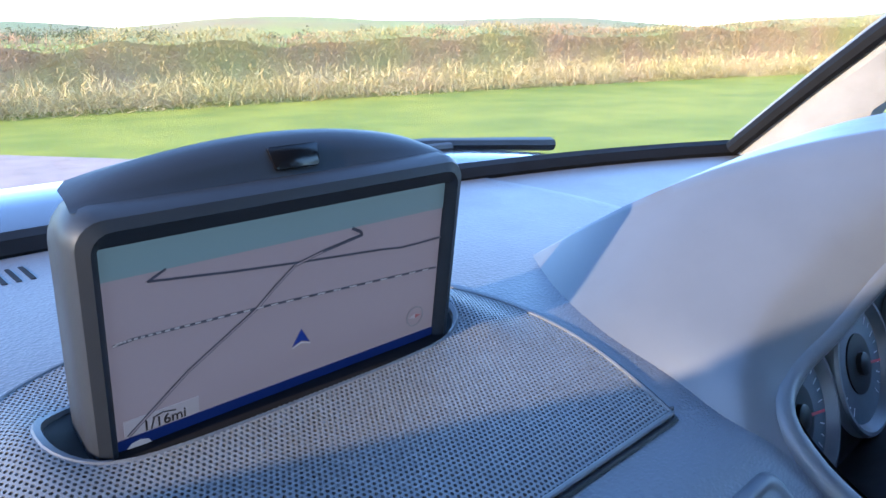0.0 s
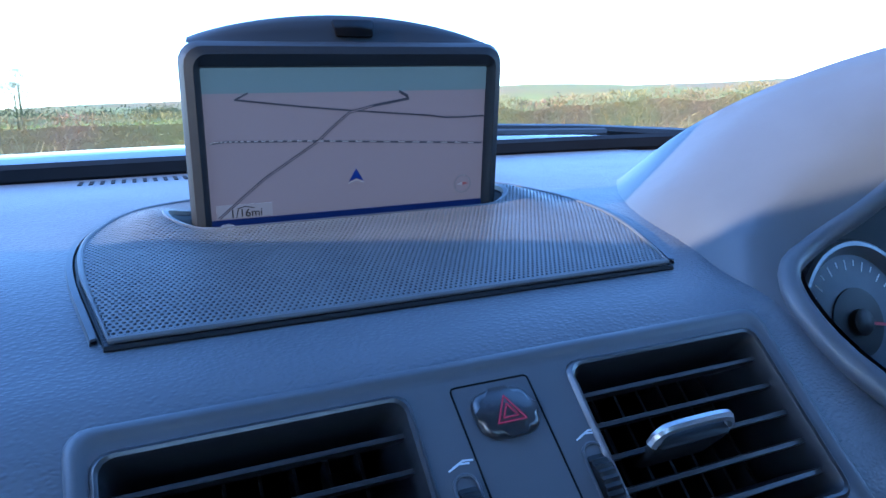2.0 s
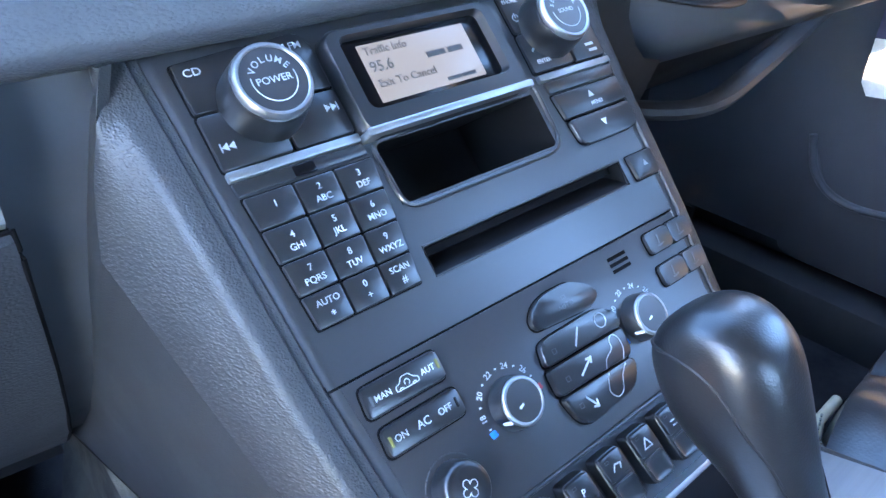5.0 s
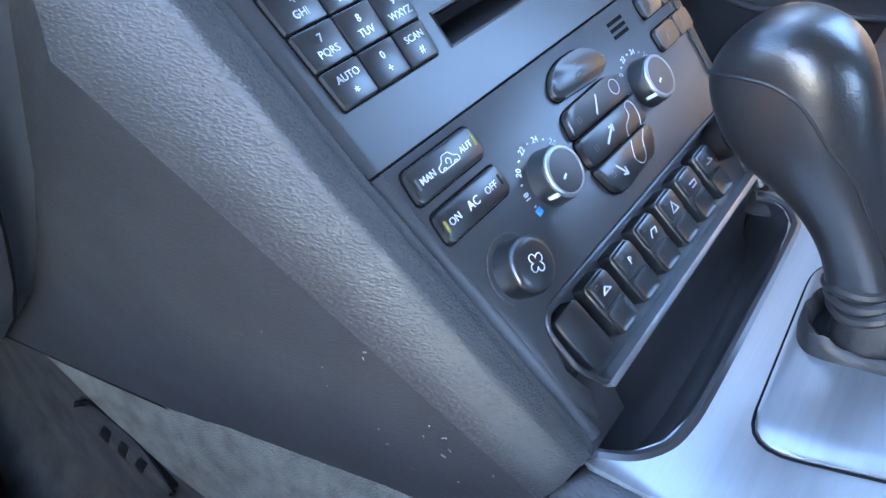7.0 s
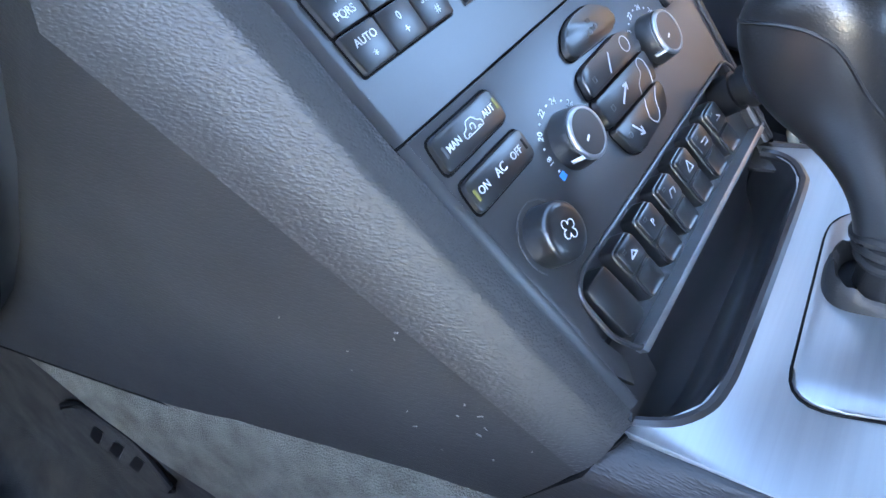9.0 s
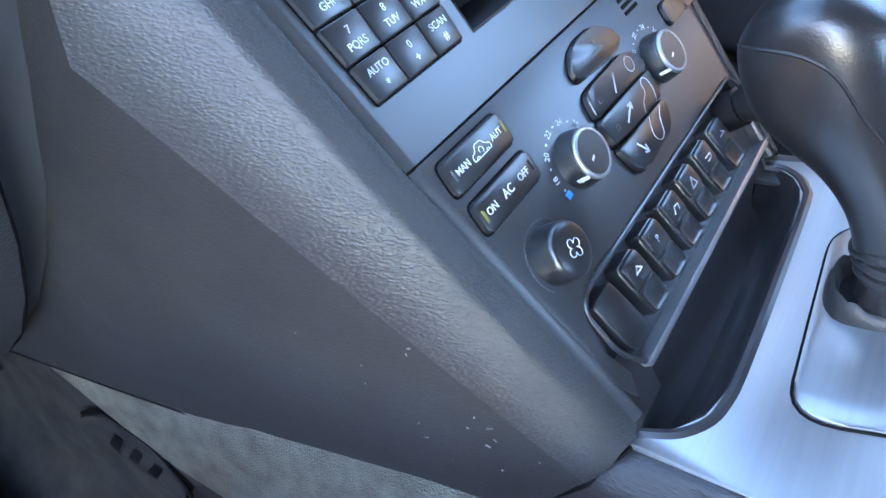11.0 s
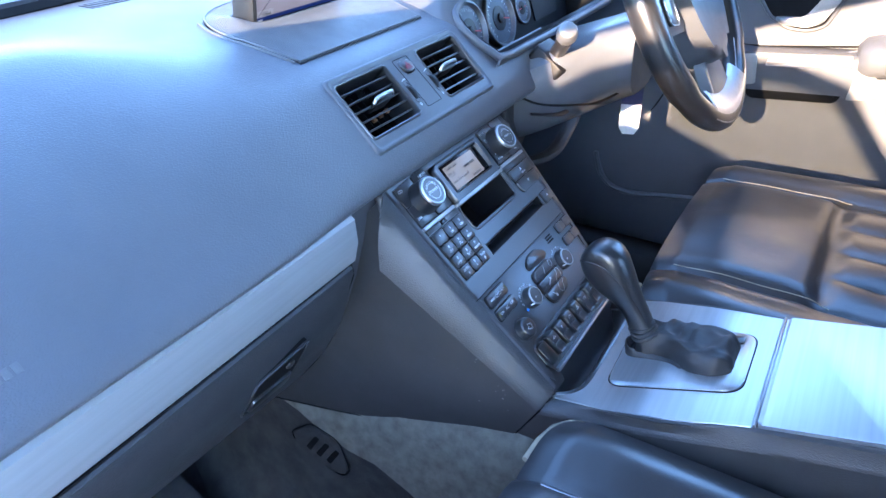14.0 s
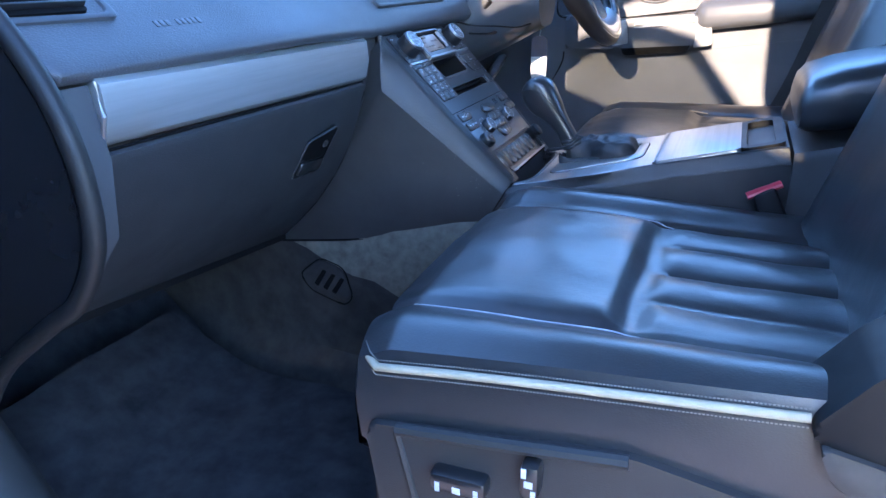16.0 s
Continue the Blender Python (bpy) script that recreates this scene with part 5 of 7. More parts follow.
for k, (dy, dz, r) in enumerate(((0.0, 0.0, 0.0134), (-0.003, -0.0045, 0.0142), (-0.006, -0.009, 0.0152))):
    tube(bm, [Vector((r * math.cos(a), -0.4800 + dy + r * 0.90 * math.sin(a), -0.3165 + dz - r * 0.44 * math.sin(a) + 0.0012 * math.sin(3 * a + k))) for a in [2 * math.pi * j / 28 for j in range(28)]], 0.0028, 8, closed=True)
part("collar", bm, GAITER, lever, "wrinkled leather collar")
bm = bmesh.new()
poly_prism(bm, [(x / 1000, y / 1000) for x, y in soften([(-76, 166), (-52, 26), (60, 27), (62, 150), (50, 172)], 20, 6)], -0.002, 0.0028, TUN, 0.0015)
part("selector_plate", bm, ALU, lever, "satin aluminium selector plate")
bm = bmesh.new()
tube(bm, [TUN @ Vector((x / 1000, y / 1000, 0.0012)) for x, y in soften([(-76.6, 166.6), (-52.6, 25.4), (60.6, 26.4), (62.6, 150), (50.6, 172.6)], 20, 6)], 0.0007, 6, closed=True)
part("plate_groove", bm, DARK, lever)

# passenger door, swung open out of view; its outline is shaped to shade the cabin
door = tagged(thing("door_2", "dark painted passenger door standing open", "car door"), kind="structure")
OPEN = frame_of((-0.80, -0.03, 0), (-0.669, -0.743, 0), (0, 0, 1))
bm = bmesh.new()
poly_prism(bm, [(0.0, -0.66), (1.12, -0.66), (1.18, -0.2), (1.16, 0.10), (0.80, 0.10), (0.60, 0.150), (0.30, 0.17), (0.05, 0.12), (0.0, -0.035)], -0.05, 0.05, OPEN, 0.01)
part("door_panel", bm, PAINT, door)
bm = bmesh.new()
tube(bm, [OPEN @ Vector(p) for p in ((0.03, -0.03, 0), (0.20, 0.13, 0.0), (0.36, 0.27, 0.0), (0.52, 0.355, 0.0), (0.66, 0.385, 0.0), (0.775, 0.385, 0.0), (0.97, 0.24, 0.0), (1.13, 0.10, 0))], 0.020, 10)
part("window_frame", bm, BLACK, door)
# unseen mount, drawn to keep the sun off the vents and passenger dash
bm = bmesh.new()
poly_prism(bm, soften([(0.0, 0.0), (0.0, 0.13), (0.055, 0.20), (0.105, 0.275), (0.14, 0.292), (0.24, 0.288), (0.275, 0.19), (0.26, 0.10)], 0.02), -0.03, 0.03, OPEN, 0.01)
part("mirror_corner", bm, BLACK, door, "black mirror mount, unseen and shaped to block sun")
bm = bmesh.new()
poly_prism(bm, [(0.36, 0.14), (0.36, 0.25), (0.52, 0.345), (0.66, 0.375), (0.775, 0.375), (0.96, 0.235), (1.10, 0.105), (0.80, 0.095), (0.60, 0.140)], -0.002, 0.002, OPEN)
part("window_pane", bm, TINTED, door)

belt = thing("seat_belt", "black seat belt strap with grey tongue beside the driver's seat", "seat belt")
bm = bmesh.new()
run = smooth_line([(0.700, -0.800, -0.425), (0.712, -0.850, -0.30), (0.712, -0.905, -0.10), (0.695, -0.955, 0.12), (0.655, -0.985, 0.33)], 5)
sheet(bm, [[p + Vector((0.0, 0.021, 0.008)), p, p + Vector((0.0, -0.021, -0.008))] for p in run], 0.0015, (1, 0, 0))
part("strap", bm, RUBBER, belt)
bm = bmesh.new()
poly_prism(bm, soften([(-0.024, -0.016), (0.020, -0.020), (0.030, 0.0), (0.022, 0.020), (-0.024, 0.016)], 0.006), 0.0, 0.010, frame_of((0.694, -0.800, -0.432), (0, -0.95, 0.25), (0.35, 0.25, 0.9)), 0.002)
part("tongue", bm, SILVER_GREY, belt, "pale grey plastic tongue")

# ---- pop-up screen ----
display = thing("navigation_screen", "dark pop-up navigation screen showing a grey map", "screen")
bm = bmesh.new()


def frame_ring(u0, v0, u1, v1, r, w):
    return [SCREEN @ Vector((u, v, w)) for u, v in rounded(u0, v0, u1, v1, r, 5)]


rings = [frame_ring(-0.0735, -0.0085, 0.0735, 0.0728, 0.001, 0.0),
         frame_ring(-0.0745, -0.0095, 0.0745, 0.0738, 0.001, 0.0035),
         frame_ring(-0.0770, -0.030, 0.0770, 0.0795, 0.007, 0.0055),
         frame_ring(-0.0808, -0.034, 0.0808, 0.0830, 0.009, 0.0035),
         frame_ring(-0.0828, -0.036, 0.0828, 0.0848, 0.010, -0.001),
         frame_ring(-0.0823, -0.036, 0.0823, 0.0846, 0.010, -0.010)]
back = [SCREEN @ Vector((u * 0.985, v if v < 0.06 else v + 0.0155 * max(0, 1 - (u / 0.083) ** 2), -0.024)) for u, v in rounded(-0.0823, -0.036, 0.0823, 0.0805, 0.012, 5)]
far = [SCREEN @ Vector((u * 0.94, v * 0.97 if v < 0.06 else v - 0.004 + 0.012 * max(0, 1 - (u / 0.083) ** 2), -0.032)) for u, v in rounded(-0.0823, -0.036, 0.0823, 0.0790, 0.012, 5)]
loft(bm, rings + [back, far], True, False)
bm.faces.new([v for v in bm.verts][-len(far):])
part("housing", bm, HOUSING, display)
bm = bmesh.new()   # arched crown
rings = []
for w, rise, inset in ((-0.0045, 0.0, 0.0), (-0.0060, 0.0012, 0.0003), (-0.0085, 0.0062, 0.0006), (-0.0115, 0.0105, 0.001), (-0.0165, 0.0130, 0.0015), (-0.023, 0.0134, 0.002), (-0.029, 0.0105, 0.006)):
    top = [Vector((u, 0.0838 + rise * max(0.0, 1 - (u / 0.0795) ** 2) ** 0.8, w)) for u in [-0.0786 + inset + (0.1572 - 2 * inset) * k / 28 for k in range(29)]]
    rings.append([SCREEN @ p for p in top])
loft(bm, rings, False)
part("crown", bm, HOUSING, display)
bm = bmesh.new()
IRW = frame_of(SCREEN @ Vector((0.0025, 0.0905, -0.0089)), (1, 0, 0), SCREEN.to_3x3() @ Vector((0, 0.86, -0.50)))
poly_prism(bm, soften([(-0.0108, 0.0046), (0.0108, 0.0046), (0.0094, -0.0042), (-0.0094, -0.0042)], 0.001), -0.003, 0.0011, IRW, 0.0004)
GLOSSY = material("glossy black window", (0.004, 0.004, 0.005), 0.16, mottle=20, mix=0.1, rough_var=0.02, spec=0.25)
part("sensor_window", bm, GLOSSY, display, "glossy black sensor window")
bm = bmesh.new()
poly_prism(bm, [(-0.0738, -0.0088), (0.0738, -0.0088), (0.0738, 0.0731), (-0.0738, 0.0731)], -0.003, 0.0004, SCREEN)
MAP_GROUND = glowing("lit map ground", (0.57, 0.48, 0.51), 0.015, 0.35)
MAP_SKY = glowing("lit map sky", (0.31, 0.47, 0.50), 0.015, 0.35)
MAP_BAR = glowing("lit map bar", (0.012, 0.035, 0.20), 0.015, 0.35)
MAP_LINE = glowing("lit map line", (0.09, 0.10, 0.14), 0.015, 0.35)
MAP_WHITE = glowing("lit map white", (0.80, 0.80, 0.82), 0.015, 0.35)
MAP_BLUE = glowing("lit map blue", (0.01, 0.06, 0.42), 0.015, 0.35)
MAP_RED = glowing("lit map red", (0.55, 0.06, 0.06), 0.015, 0.35)
MAP_INK = glowing("lit map ink", (0.02, 0.02, 0.02), 0.015, 0.35)
lit = part("map_ground", bm, MAP_GROUND, display, "lit pinkish grey map")


def flat(name, pts, mat, lift, owner=lit):
    b = bmesh.new()
    poly_prism(b, pts, lift - 0.0003, lift, SCREEN)
    return part(name, b, mat, owner, smooth=False)


flat("map_sky", [(-0.0738, 0.0612), (0.0738, 0.0608), (0.0738, 0.0731), (-0.0738, 0.0731)], MAP_SKY, 0.0007)
flat("map_bar", [(-0.0738, -0.0088), (0.0738, -0.0088), (0.0738, -0.0002), (-0.0738, -0.0002)], MAP_BAR, 0.0007)


def stroke(name, pts, width, mat, lift):
    b = bmesh.new()
    line_strip(b, pts, width, SCREEN, lift, 0.0002)
    return part(name, b, mat, lit, smooth=False)


stroke("map_road", [(-0.0530, 0.0612), (-0.0590, 0.0582), (-0.0278, 0.0543), (-0.0009, 0.0515), (0.0404, 0.0479), (0.0500, 0.0465), (0.0600, 0.0464), (0.0735, 0.0467)], 0.0009, MAP_LINE, 0.0008)
track = [(-0.0697, 0.001), (-0.0474, 0.0192), (-0.0194, 0.0369), (-0.0115, 0.0440), (-0.0030, 0.0507), (0.0093, 0.0537), (0.0285, 0.0569), (0.0278, 0.0585), (0.0239, 0.0606)]
stroke("map_track", track, 0.0014, MAP_LINE, 0.0008)
stroke("map_track_core", track[:6], 0.0004, MAP_GROUND, 0.0010)
rail_line = [(-0.0718, 0.0378), (-0.0650, 0.0385), (-0.0194, 0.0369), (0.0720, 0.0318)]
stroke("map_railway", rail_line, 0.0010, MAP_LINE, 0.0008)
dense = smooth_line([Vector((*p, 0)) for p in rail_line], 24)
for a, b in list(zip(dense, dense[1:]))[::2]:
    bm = bmesh.new()
    line_strip(bm, [(a.x, a.y), (a.lerp(b, 0.8).x, a.lerp(b, 0.8).y)], 0.0006, SCREEN, 0.0010, 0.0002)
    part("railway_dash", bm, MAP_WHITE, lit, smooth=False)
flat("position_arrow", [(0.0, 0.0218), (0.0040, 0.0150), (0.0, 0.0166), (-0.0040, 0.0150)], MAP_BLUE, 0.0012)
stroke("arrow_base", [(-0.0040, 0.0142), (0.0, 0.0156), (0.0040, 0.0142)], 0.0005, MAP_WHITE, 0.0010)
flat("scale_plate", [(-0.0712, 0.0004), (-0.0440, 0.0004), (-0.0440, 0.0072), (-0.0712, 0.0072)], glowing("lit scale plate", (0.68, 0.64, 0.67), 0.015, 0.35), 0.0009)
lettering("1/16mi", 0.0058, SCREEN @ Matrix.Translation((-0.0570, 0.0026, 0.0011)), MAP_INK, lit)
stroke("scale_bar", [(-0.0610, 0.0052), (-0.0575, 0.0062), (-0.0530, 0.0052)], 0.0005, MAP_INK, 0.0011)
stroke("compass_ring", [(0.0616 + 0.0048 * math.cos(2 * math.pi * k / 24), 0.0092 + 0.0048 * math.sin(2 * math.pi * k / 24)) for k in range(25)], 0.0008, glowing("lit compass ring", (0.40, 0.40, 0.42), 0.015, 0.35), 0.0009)
flat("compass_red", [(0.0616, 0.0104), (0.0650, 0.0094), (0.0616, 0.0082)], MAP_RED, 0.0011)
flat("compass_white", [(0.0616, 0.0104), (0.0616, 0.0082), (0.0582, 0.0090)], MAP_WHITE, 0.0011)
flat("car_symbol", [(-0.0715, -0.0052), (-0.0620, -0.0052), (-0.0630, -0.0032), (-0.0660, -0.0022), (-0.0690, -0.0028)], MAP_WHITE, 0.0010)

# ---- outside ----
GRASS = material("mown grass", (0.27, 0.255, 0.030), 0.9, other=(0.15, 0.18, 0.022), mottle=0.45, grain=60, grain_depth=0.05, spec=0.2)
DRIVE = material("pinkish gravel drive", (0.29, 0.21, 0.17), 0.95, mottle=3, mix=0.2, grain=80, grain_depth=0.02)
HEDGE = material("bare winter hedge", (0.34, 0.205, 0.115), 0.9, other=(0.29, 0.25, 0.085), mottle=0.45, spec=0.1)
STRAW = material("dry tall grass", (0.46, 0.33, 0.17), 0.9, other=(0.36, 0.30, 0.11), mottle=0.5, spec=0.1)
WOODS = material("far winter woods", (0.13, 0.115, 0.06), 0.9, other=(0.10, 0.105, 0.045), mottle=0.1, spec=0.1)
GROUND_Z = -1.28
ground = tagged(thing("ground", "sunlit mown grass verge reaching to the fields", "grass"), kind="structure")


def rise(x, y):
    d = math.hypot(x, y)
    far = max(0, d - 30)
    return GROUND_Z + 0.010 * far + 0.9 * (noise.noise(Vector((x / 70, y / 70, 3)))) * min(1, far / 60)


bm = bmesh.new()
rings = []
radii = [0.0, 3, 6, 9, 12, 16, 22, 30, 42, 60, 90, 140, 220, 400, 800, 2000]
for r in radii[1:]:
    rings.append([bm.verts.new((r * math.cos(2 * math.pi * k / 72), r * math.sin(2 * math.pi * k / 72), rise(r * math.cos(2 * math.pi * k / 72), r * math.sin(2 * math.pi * k / 72)) if r < 500 else GROUND_Z + 4.0)) for k in range(72)])
mid = bm.verts.new((0, 0, GROUND_Z))
for k in range(72):
    bm.faces.new((mid, rings[0][k], rings[0][(k + 1) % 72]))
for a, b in zip(rings, rings[1:]):
    for k in range(72):
        bm.faces.new((a[k], b[k], b[(k + 1) % 72], a[(k + 1) % 72]))
part("turf", bm, GRASS, ground)
drive = tagged(thing("road", "pinkish gravel drive beside the grass", "drive"), kind="structure")
bm = bmesh.new()
rows = [[Vector((x, y, GROUND_Z + 0.012)) for x in (-14, -10, -6, -4, edge)] for y, edge in ((-9, 6.4), (-4, 6.6), (0, 6.4), (3, 5.8), (5.5, 5.0), (7.4, 4.1), (9.0, 3.0), (10.7, 1.9), (12.5, 0.4), (14.0, -2.5))]
sheet(bm, rows, 0.02)
part("gravel", bm, DRIVE, drive)




def stuff(name, label, category, mat, build, seed):
    rng = random.Random(seed)
    verts, faces = [], []
    build(verts, faces, rng)
    mesh = bpy.data.meshes.new(name)
    mesh.from_pydata(verts, [], faces)
    mesh.materials.append(mat)
    return tagged(new(name, mesh), label, category, kind="stuff")


def hedge_line(s):
    """A hedge along the far edge of the verge; s in metres along it."""
    return Vector((-26 + s, 17.0 - 0.05 * (s - 26) - 0.006 * max(0, s - 26) ** 2 * 0.9, 0))


def twig(verts, faces, rng, x, y, z, long, wide, up):
    """One thin twig or leaf blade pointing more or less upwards."""
    d = Vector((rng.gauss(0, 1), rng.gauss(0, 1), abs(rng.gauss(0, 1)) * up)).normalized() * long * rng.uniform(0.5, 1.2)
    w = Vector((rng.gauss(0, 1), rng.gauss(0, 1), rng.gauss(0, 0.4))).normalized() * wide
    i = len(verts)
    verts += [(x - w.x, y - w.y, z - w.z), (x + w.x, y + w.y, z + w.z), (x + d.x, y + d.y, z + d.z)]
    faces.append((i, i + 1, i + 2))


def hedge(verts, faces, rng):
    for k in range(120000):
        s = rng.uniform(0, 74)
        p = hedge_line(s)
        tall = 1.58 + 0.40 * noise.noise(Vector((s / 5, 1, 0))) + 0.22 * noise.noise(Vector((s / 1.3, 7, 0))) + 0.016 * max(0, s - 26)
        q = rng.random() ** 0.7
        twig(verts, faces, rng, p.x, p.y + rng.uniform(0.0, 1.3) * (1.2 - 0.6 * q), GROUND_Z + tall * q * 0.95, 0.19, 0.011, 0.9)
    n = len(verts)   # dense heart of the hedge
    for k in range(371):
        p = hedge_line(k * 0.2)
        tall = 1.58 + 0.40 * noise.noise(Vector((k * 0.04, 1, 0))) + 0.22 * noise.noise(Vector((k * 0.2 / 1.3, 7, 0))) + 0.016 * max(0, k * 0.2 - 26)
        verts += [(p.x, p.y + 0.35, GROUND_Z), (p.x, p.y + 0.6, GROUND_Z + tall * 0.80), (p.x, p.y + 1.4, GROUND_Z)]
        if k:
            i = n + 3 * k
            faces += [(i - 3, i, i + 1, i - 2), (i - 2, i + 1, i + 2, i - 1)]


def tall_grass(verts, faces, rng):
    for k in range(48000):
        s = rng.uniform(0, 74)
        p = hedge_line(s)
        h = 0.50 + 0.38 * noise.noise(Vector((s / 2.2, 3, 0))) + 0.15 * noise.noise(Vector((s / 0.6, 5, 0)))
        twig(verts, faces, rng, p.x, p.y - rng.uniform(0.0, 1.3), GROUND_Z + max(0, rng.gauss(0.22, 0.2)), h * 0.7 + 0.08, 0.009, 0.9)


stuff("hedge", "bare brown winter hedge beyond the grass", "hedge", HEDGE, hedge, 5)
stuff("tall_grass", "dry straw-coloured grass along the hedge", "tall grass", STRAW, tall_grass, 6)
for name, r, high, tone, seed in (("backdrop", 150, 4.6, (0.24, 0.26, 0.07), 11), ("backdrop", 330, 13.0, (0.20, 0.20, 0.09), 12)):
    hill = tagged(thing(name, "far rolling winter fields and hedgerows", "hills"), kind="structure")
    bm = bmesh.new()
    rows = []
    for d, h in ((r, 0.0), (r * 1.1, 0.6), (r * 1.25, 1.0), (r * 1.5, 0.9)):
        rows.append([Vector((d * math.cos(a), d * math.sin(a), GROUND_Z + 1.0 + h * high * (0.75 + 0.8 * noise.noise(Vector((math.cos(a) * 3, math.sin(a) * 3, seed)))))) for a in [radians(-40 + 2 * k) for k in range(111)]])
    sheet(bm, rows, 0.5)
    part("slope", bm, material("far field", tone, 0.95, other=(0.26, 0.18, 0.09), mottle=0.02, grain=0.5, grain_depth=0.4, spec=0.1), hill)


def woods(verts, faces, rng):
    for k in range(420):
        a = radians(rng.choice((rng.uniform(78, 110), rng.uniform(20, 140))))
        d = rng.uniform(150, 190)
        x, y, h = d * math.cos(a), d * math.sin(a), rng.uniform(2.0, 4.2)
        z0 = GROUND_Z + 1.5
        for _ in range(150):
            u, v, w = rng.gauss(0, h * 0.28), rng.gauss(0, h * 0.28), abs(rng.gauss(h * 0.35, h * 0.22))
            q = [(x + u + rng.gauss(0, 0.16), y + v + rng.gauss(0, 0.16), z0 + w + rng.gauss(0, 0.16)) for _ in range(3)]
            i = len(verts)
            verts += q
            faces.append((i, i + 1, i + 2))


stuff("far_trees", "distant bare trees and hedgerows", "trees", WOODS, woods, 8)


def bare_trees(verts, faces, rng):
    for k in range(7):
        a = radians(rng.uniform(95, 108))
        d = rng.uniform(70, 110)
        x, y, h = d * math.cos(a), d * math.sin(a), rng.uniform(4.0, 7.5)
        z0 = rise(x, y)
        for _ in range(2200):
            s = rng.random() ** 0.6
            w = h * 0.75 * math.sin(math.pi * min(1, 0.12 + s * 0.85))
            twig(verts, faces, rng, x + rng.gauss(0, 0.5) * w, y + rng.gauss(0, 0.5) * w, z0 + h * (0.15 + 0.75 * s), 0.5, 0.018, 1.2)
        for side in (-1, 1):
            i = len(verts)
            verts += [(x - 0.16, y + 0.1 * side, z0 - 0.5), (x + 0.16, y - 0.1 * side, z0 - 0.5), (x + 0.05, y, z0 + h * 0.7), (x - 0.05, y, z0 + h * 0.7)]
            faces.append((i, i + 1, i + 2, i + 3))


stuff("bare_trees", "bare brown winter trees beyond the field", "trees", WOODS, bare_trees, 21)

# ---- control panel ----
def at_mm(pts):
    return [(u / 1000, -v / 1000) for u, v in pts]


key_outlines = []


def key(name, pts, w0, w1, mat, parent, round_by=1.2, bevel=0.7, label=""):
    if name.endswith(("button", "number_key")) or name == "rocker_switch":
        key_outlines.append((soften(pts, round_by, 3), name == "rocker_switch"))
    b = bmesh.new()
    poly_prism(b, at_mm(soften(pts, round_by, 3)), w0 / 1000, w1 / 1000, CONSOLE, bevel / 1000, 2)
    return part(name, b, mat, parent, label)


def quad(u0, v0, u1, v1, lean=0.0):
    """A key's outline, its lower side shifted by lean."""
    return [(u0, v0), (u1, v0), (u1 + lean, v1), (u0 + lean, v1)]


def print_on(text, size, u, v, w, parent, mat=None, stretch=1.0, turn=0.0):
    lettering(text, size / 1000, CONSOLE @ Matrix.Translation((u / 1000, -v / 1000, w / 1000)) @ pose(0, 0, 0, 0, 0, turn), mat or WHITE, parent, stretch=stretch)


def print_strokes(name, lines, width, w, parent, mat=None):
    b = bmesh.new()
    for pts in lines:
        line_strip(b, at_mm(pts), width / 1000, CONSOLE, w / 1000, 0.00015)
    part(name, b, mat or WHITE, parent, smooth=False)


def ring_pts(u, v, r, a0=0, a1=360, n=24):
    return [(u + r * math.cos(radians(a0 + (a1 - a0) * k / n)), v - r * math.sin(radians(a0 + (a1 - a0) * k / n))) for k in range(n + 1)]


radio = thing("radio_panel", "black car radio and climate panel with keypad and two knobs", "radio")


def panel_left(v):
    return -136.5 + (v + 8) * 12 / 162 if v < 154 else -124.5 + (v - 154) * 15.5 / 136


def panel_flat(v):
    return panel_left(v) + 9.5


bm = bmesh.new()
v_lines, holes = [-9, 61, 93, 114.5, 130.5, 154.2], ((-47, 62, 61, 93), (-48, 100, 114.5, 130.5))
made = {}


def panel_vert(u, v):
    spot = (round(u, 2), v)
    if spot not in made:
        made[spot] = bm.verts.new(CONSOLE @ Vector((u / 1000, -v / 1000, 0)))
    return made[spot]


for va, vb in zip(v_lines, v_lines[1:]):
    cuts = [(panel_flat(va), panel_flat(vb)), (-48, -48), (-47, -47), (62, 62), (100, 100), (-panel_flat(va) + 6, -panel_flat(vb) + 6)]
    for (a0, b0), (a1, b1) in zip(cuts, cuts[1:]):
        m = (a0 + a1 + b0 + b1) / 4
        if any(h[0] < m < h[1] and h[2] <= va < h[3] for h in holes):
            continue
        bm.faces.new((panel_vert(a0, va), panel_vert(a1, va), panel_vert(b1, vb), panel_vert(b0, vb)))
part("upper_fascia", bm, PANEL, radio)
for title, u0, u1, va, vb, deep in (("pocket_recess", -47, 62, 61, 93, 70), ("slot_recess", -48, 100, 114.5, 130.5, 16)):
    bm = bmesh.new()
    ring = quad(u0, va, u1, vb)
    inner = quad(u0 + 1, va + (6 if deep < 30 else -14), u1 - 1, vb - 1) if deep > 30 else quad(u0 + 1, va + 1, u1 - 1, va + 4)
    a = [bm.verts.new(CONSOLE @ Vector((u / 1000, -v / 1000, 0))) for u, v in ring]
    b = [bm.verts.new(CONSOLE @ Vector((u / 1000, -v / 1000, -deep / 1000))) for u, v in inner]
    for k in range(4):
        bm.faces.new((a[k], a[(k + 1) % 4], b[(k + 1) % 4], b[k]))
    bm.faces.new(b)
    part(title, bm, BLACK, radio)
lower = [(panel_flat(155.4), 155.4), (-panel_flat(155.4) + 6, 155.4), (-panel_flat(240) + 6, 240), (113, 240), (105, 236), (-84, 236), (-93, 243), (-96, 262), (-91, 276), (panel_flat(288) + 4, 286), (panel_flat(276), 276)]
bm = bmesh.new()
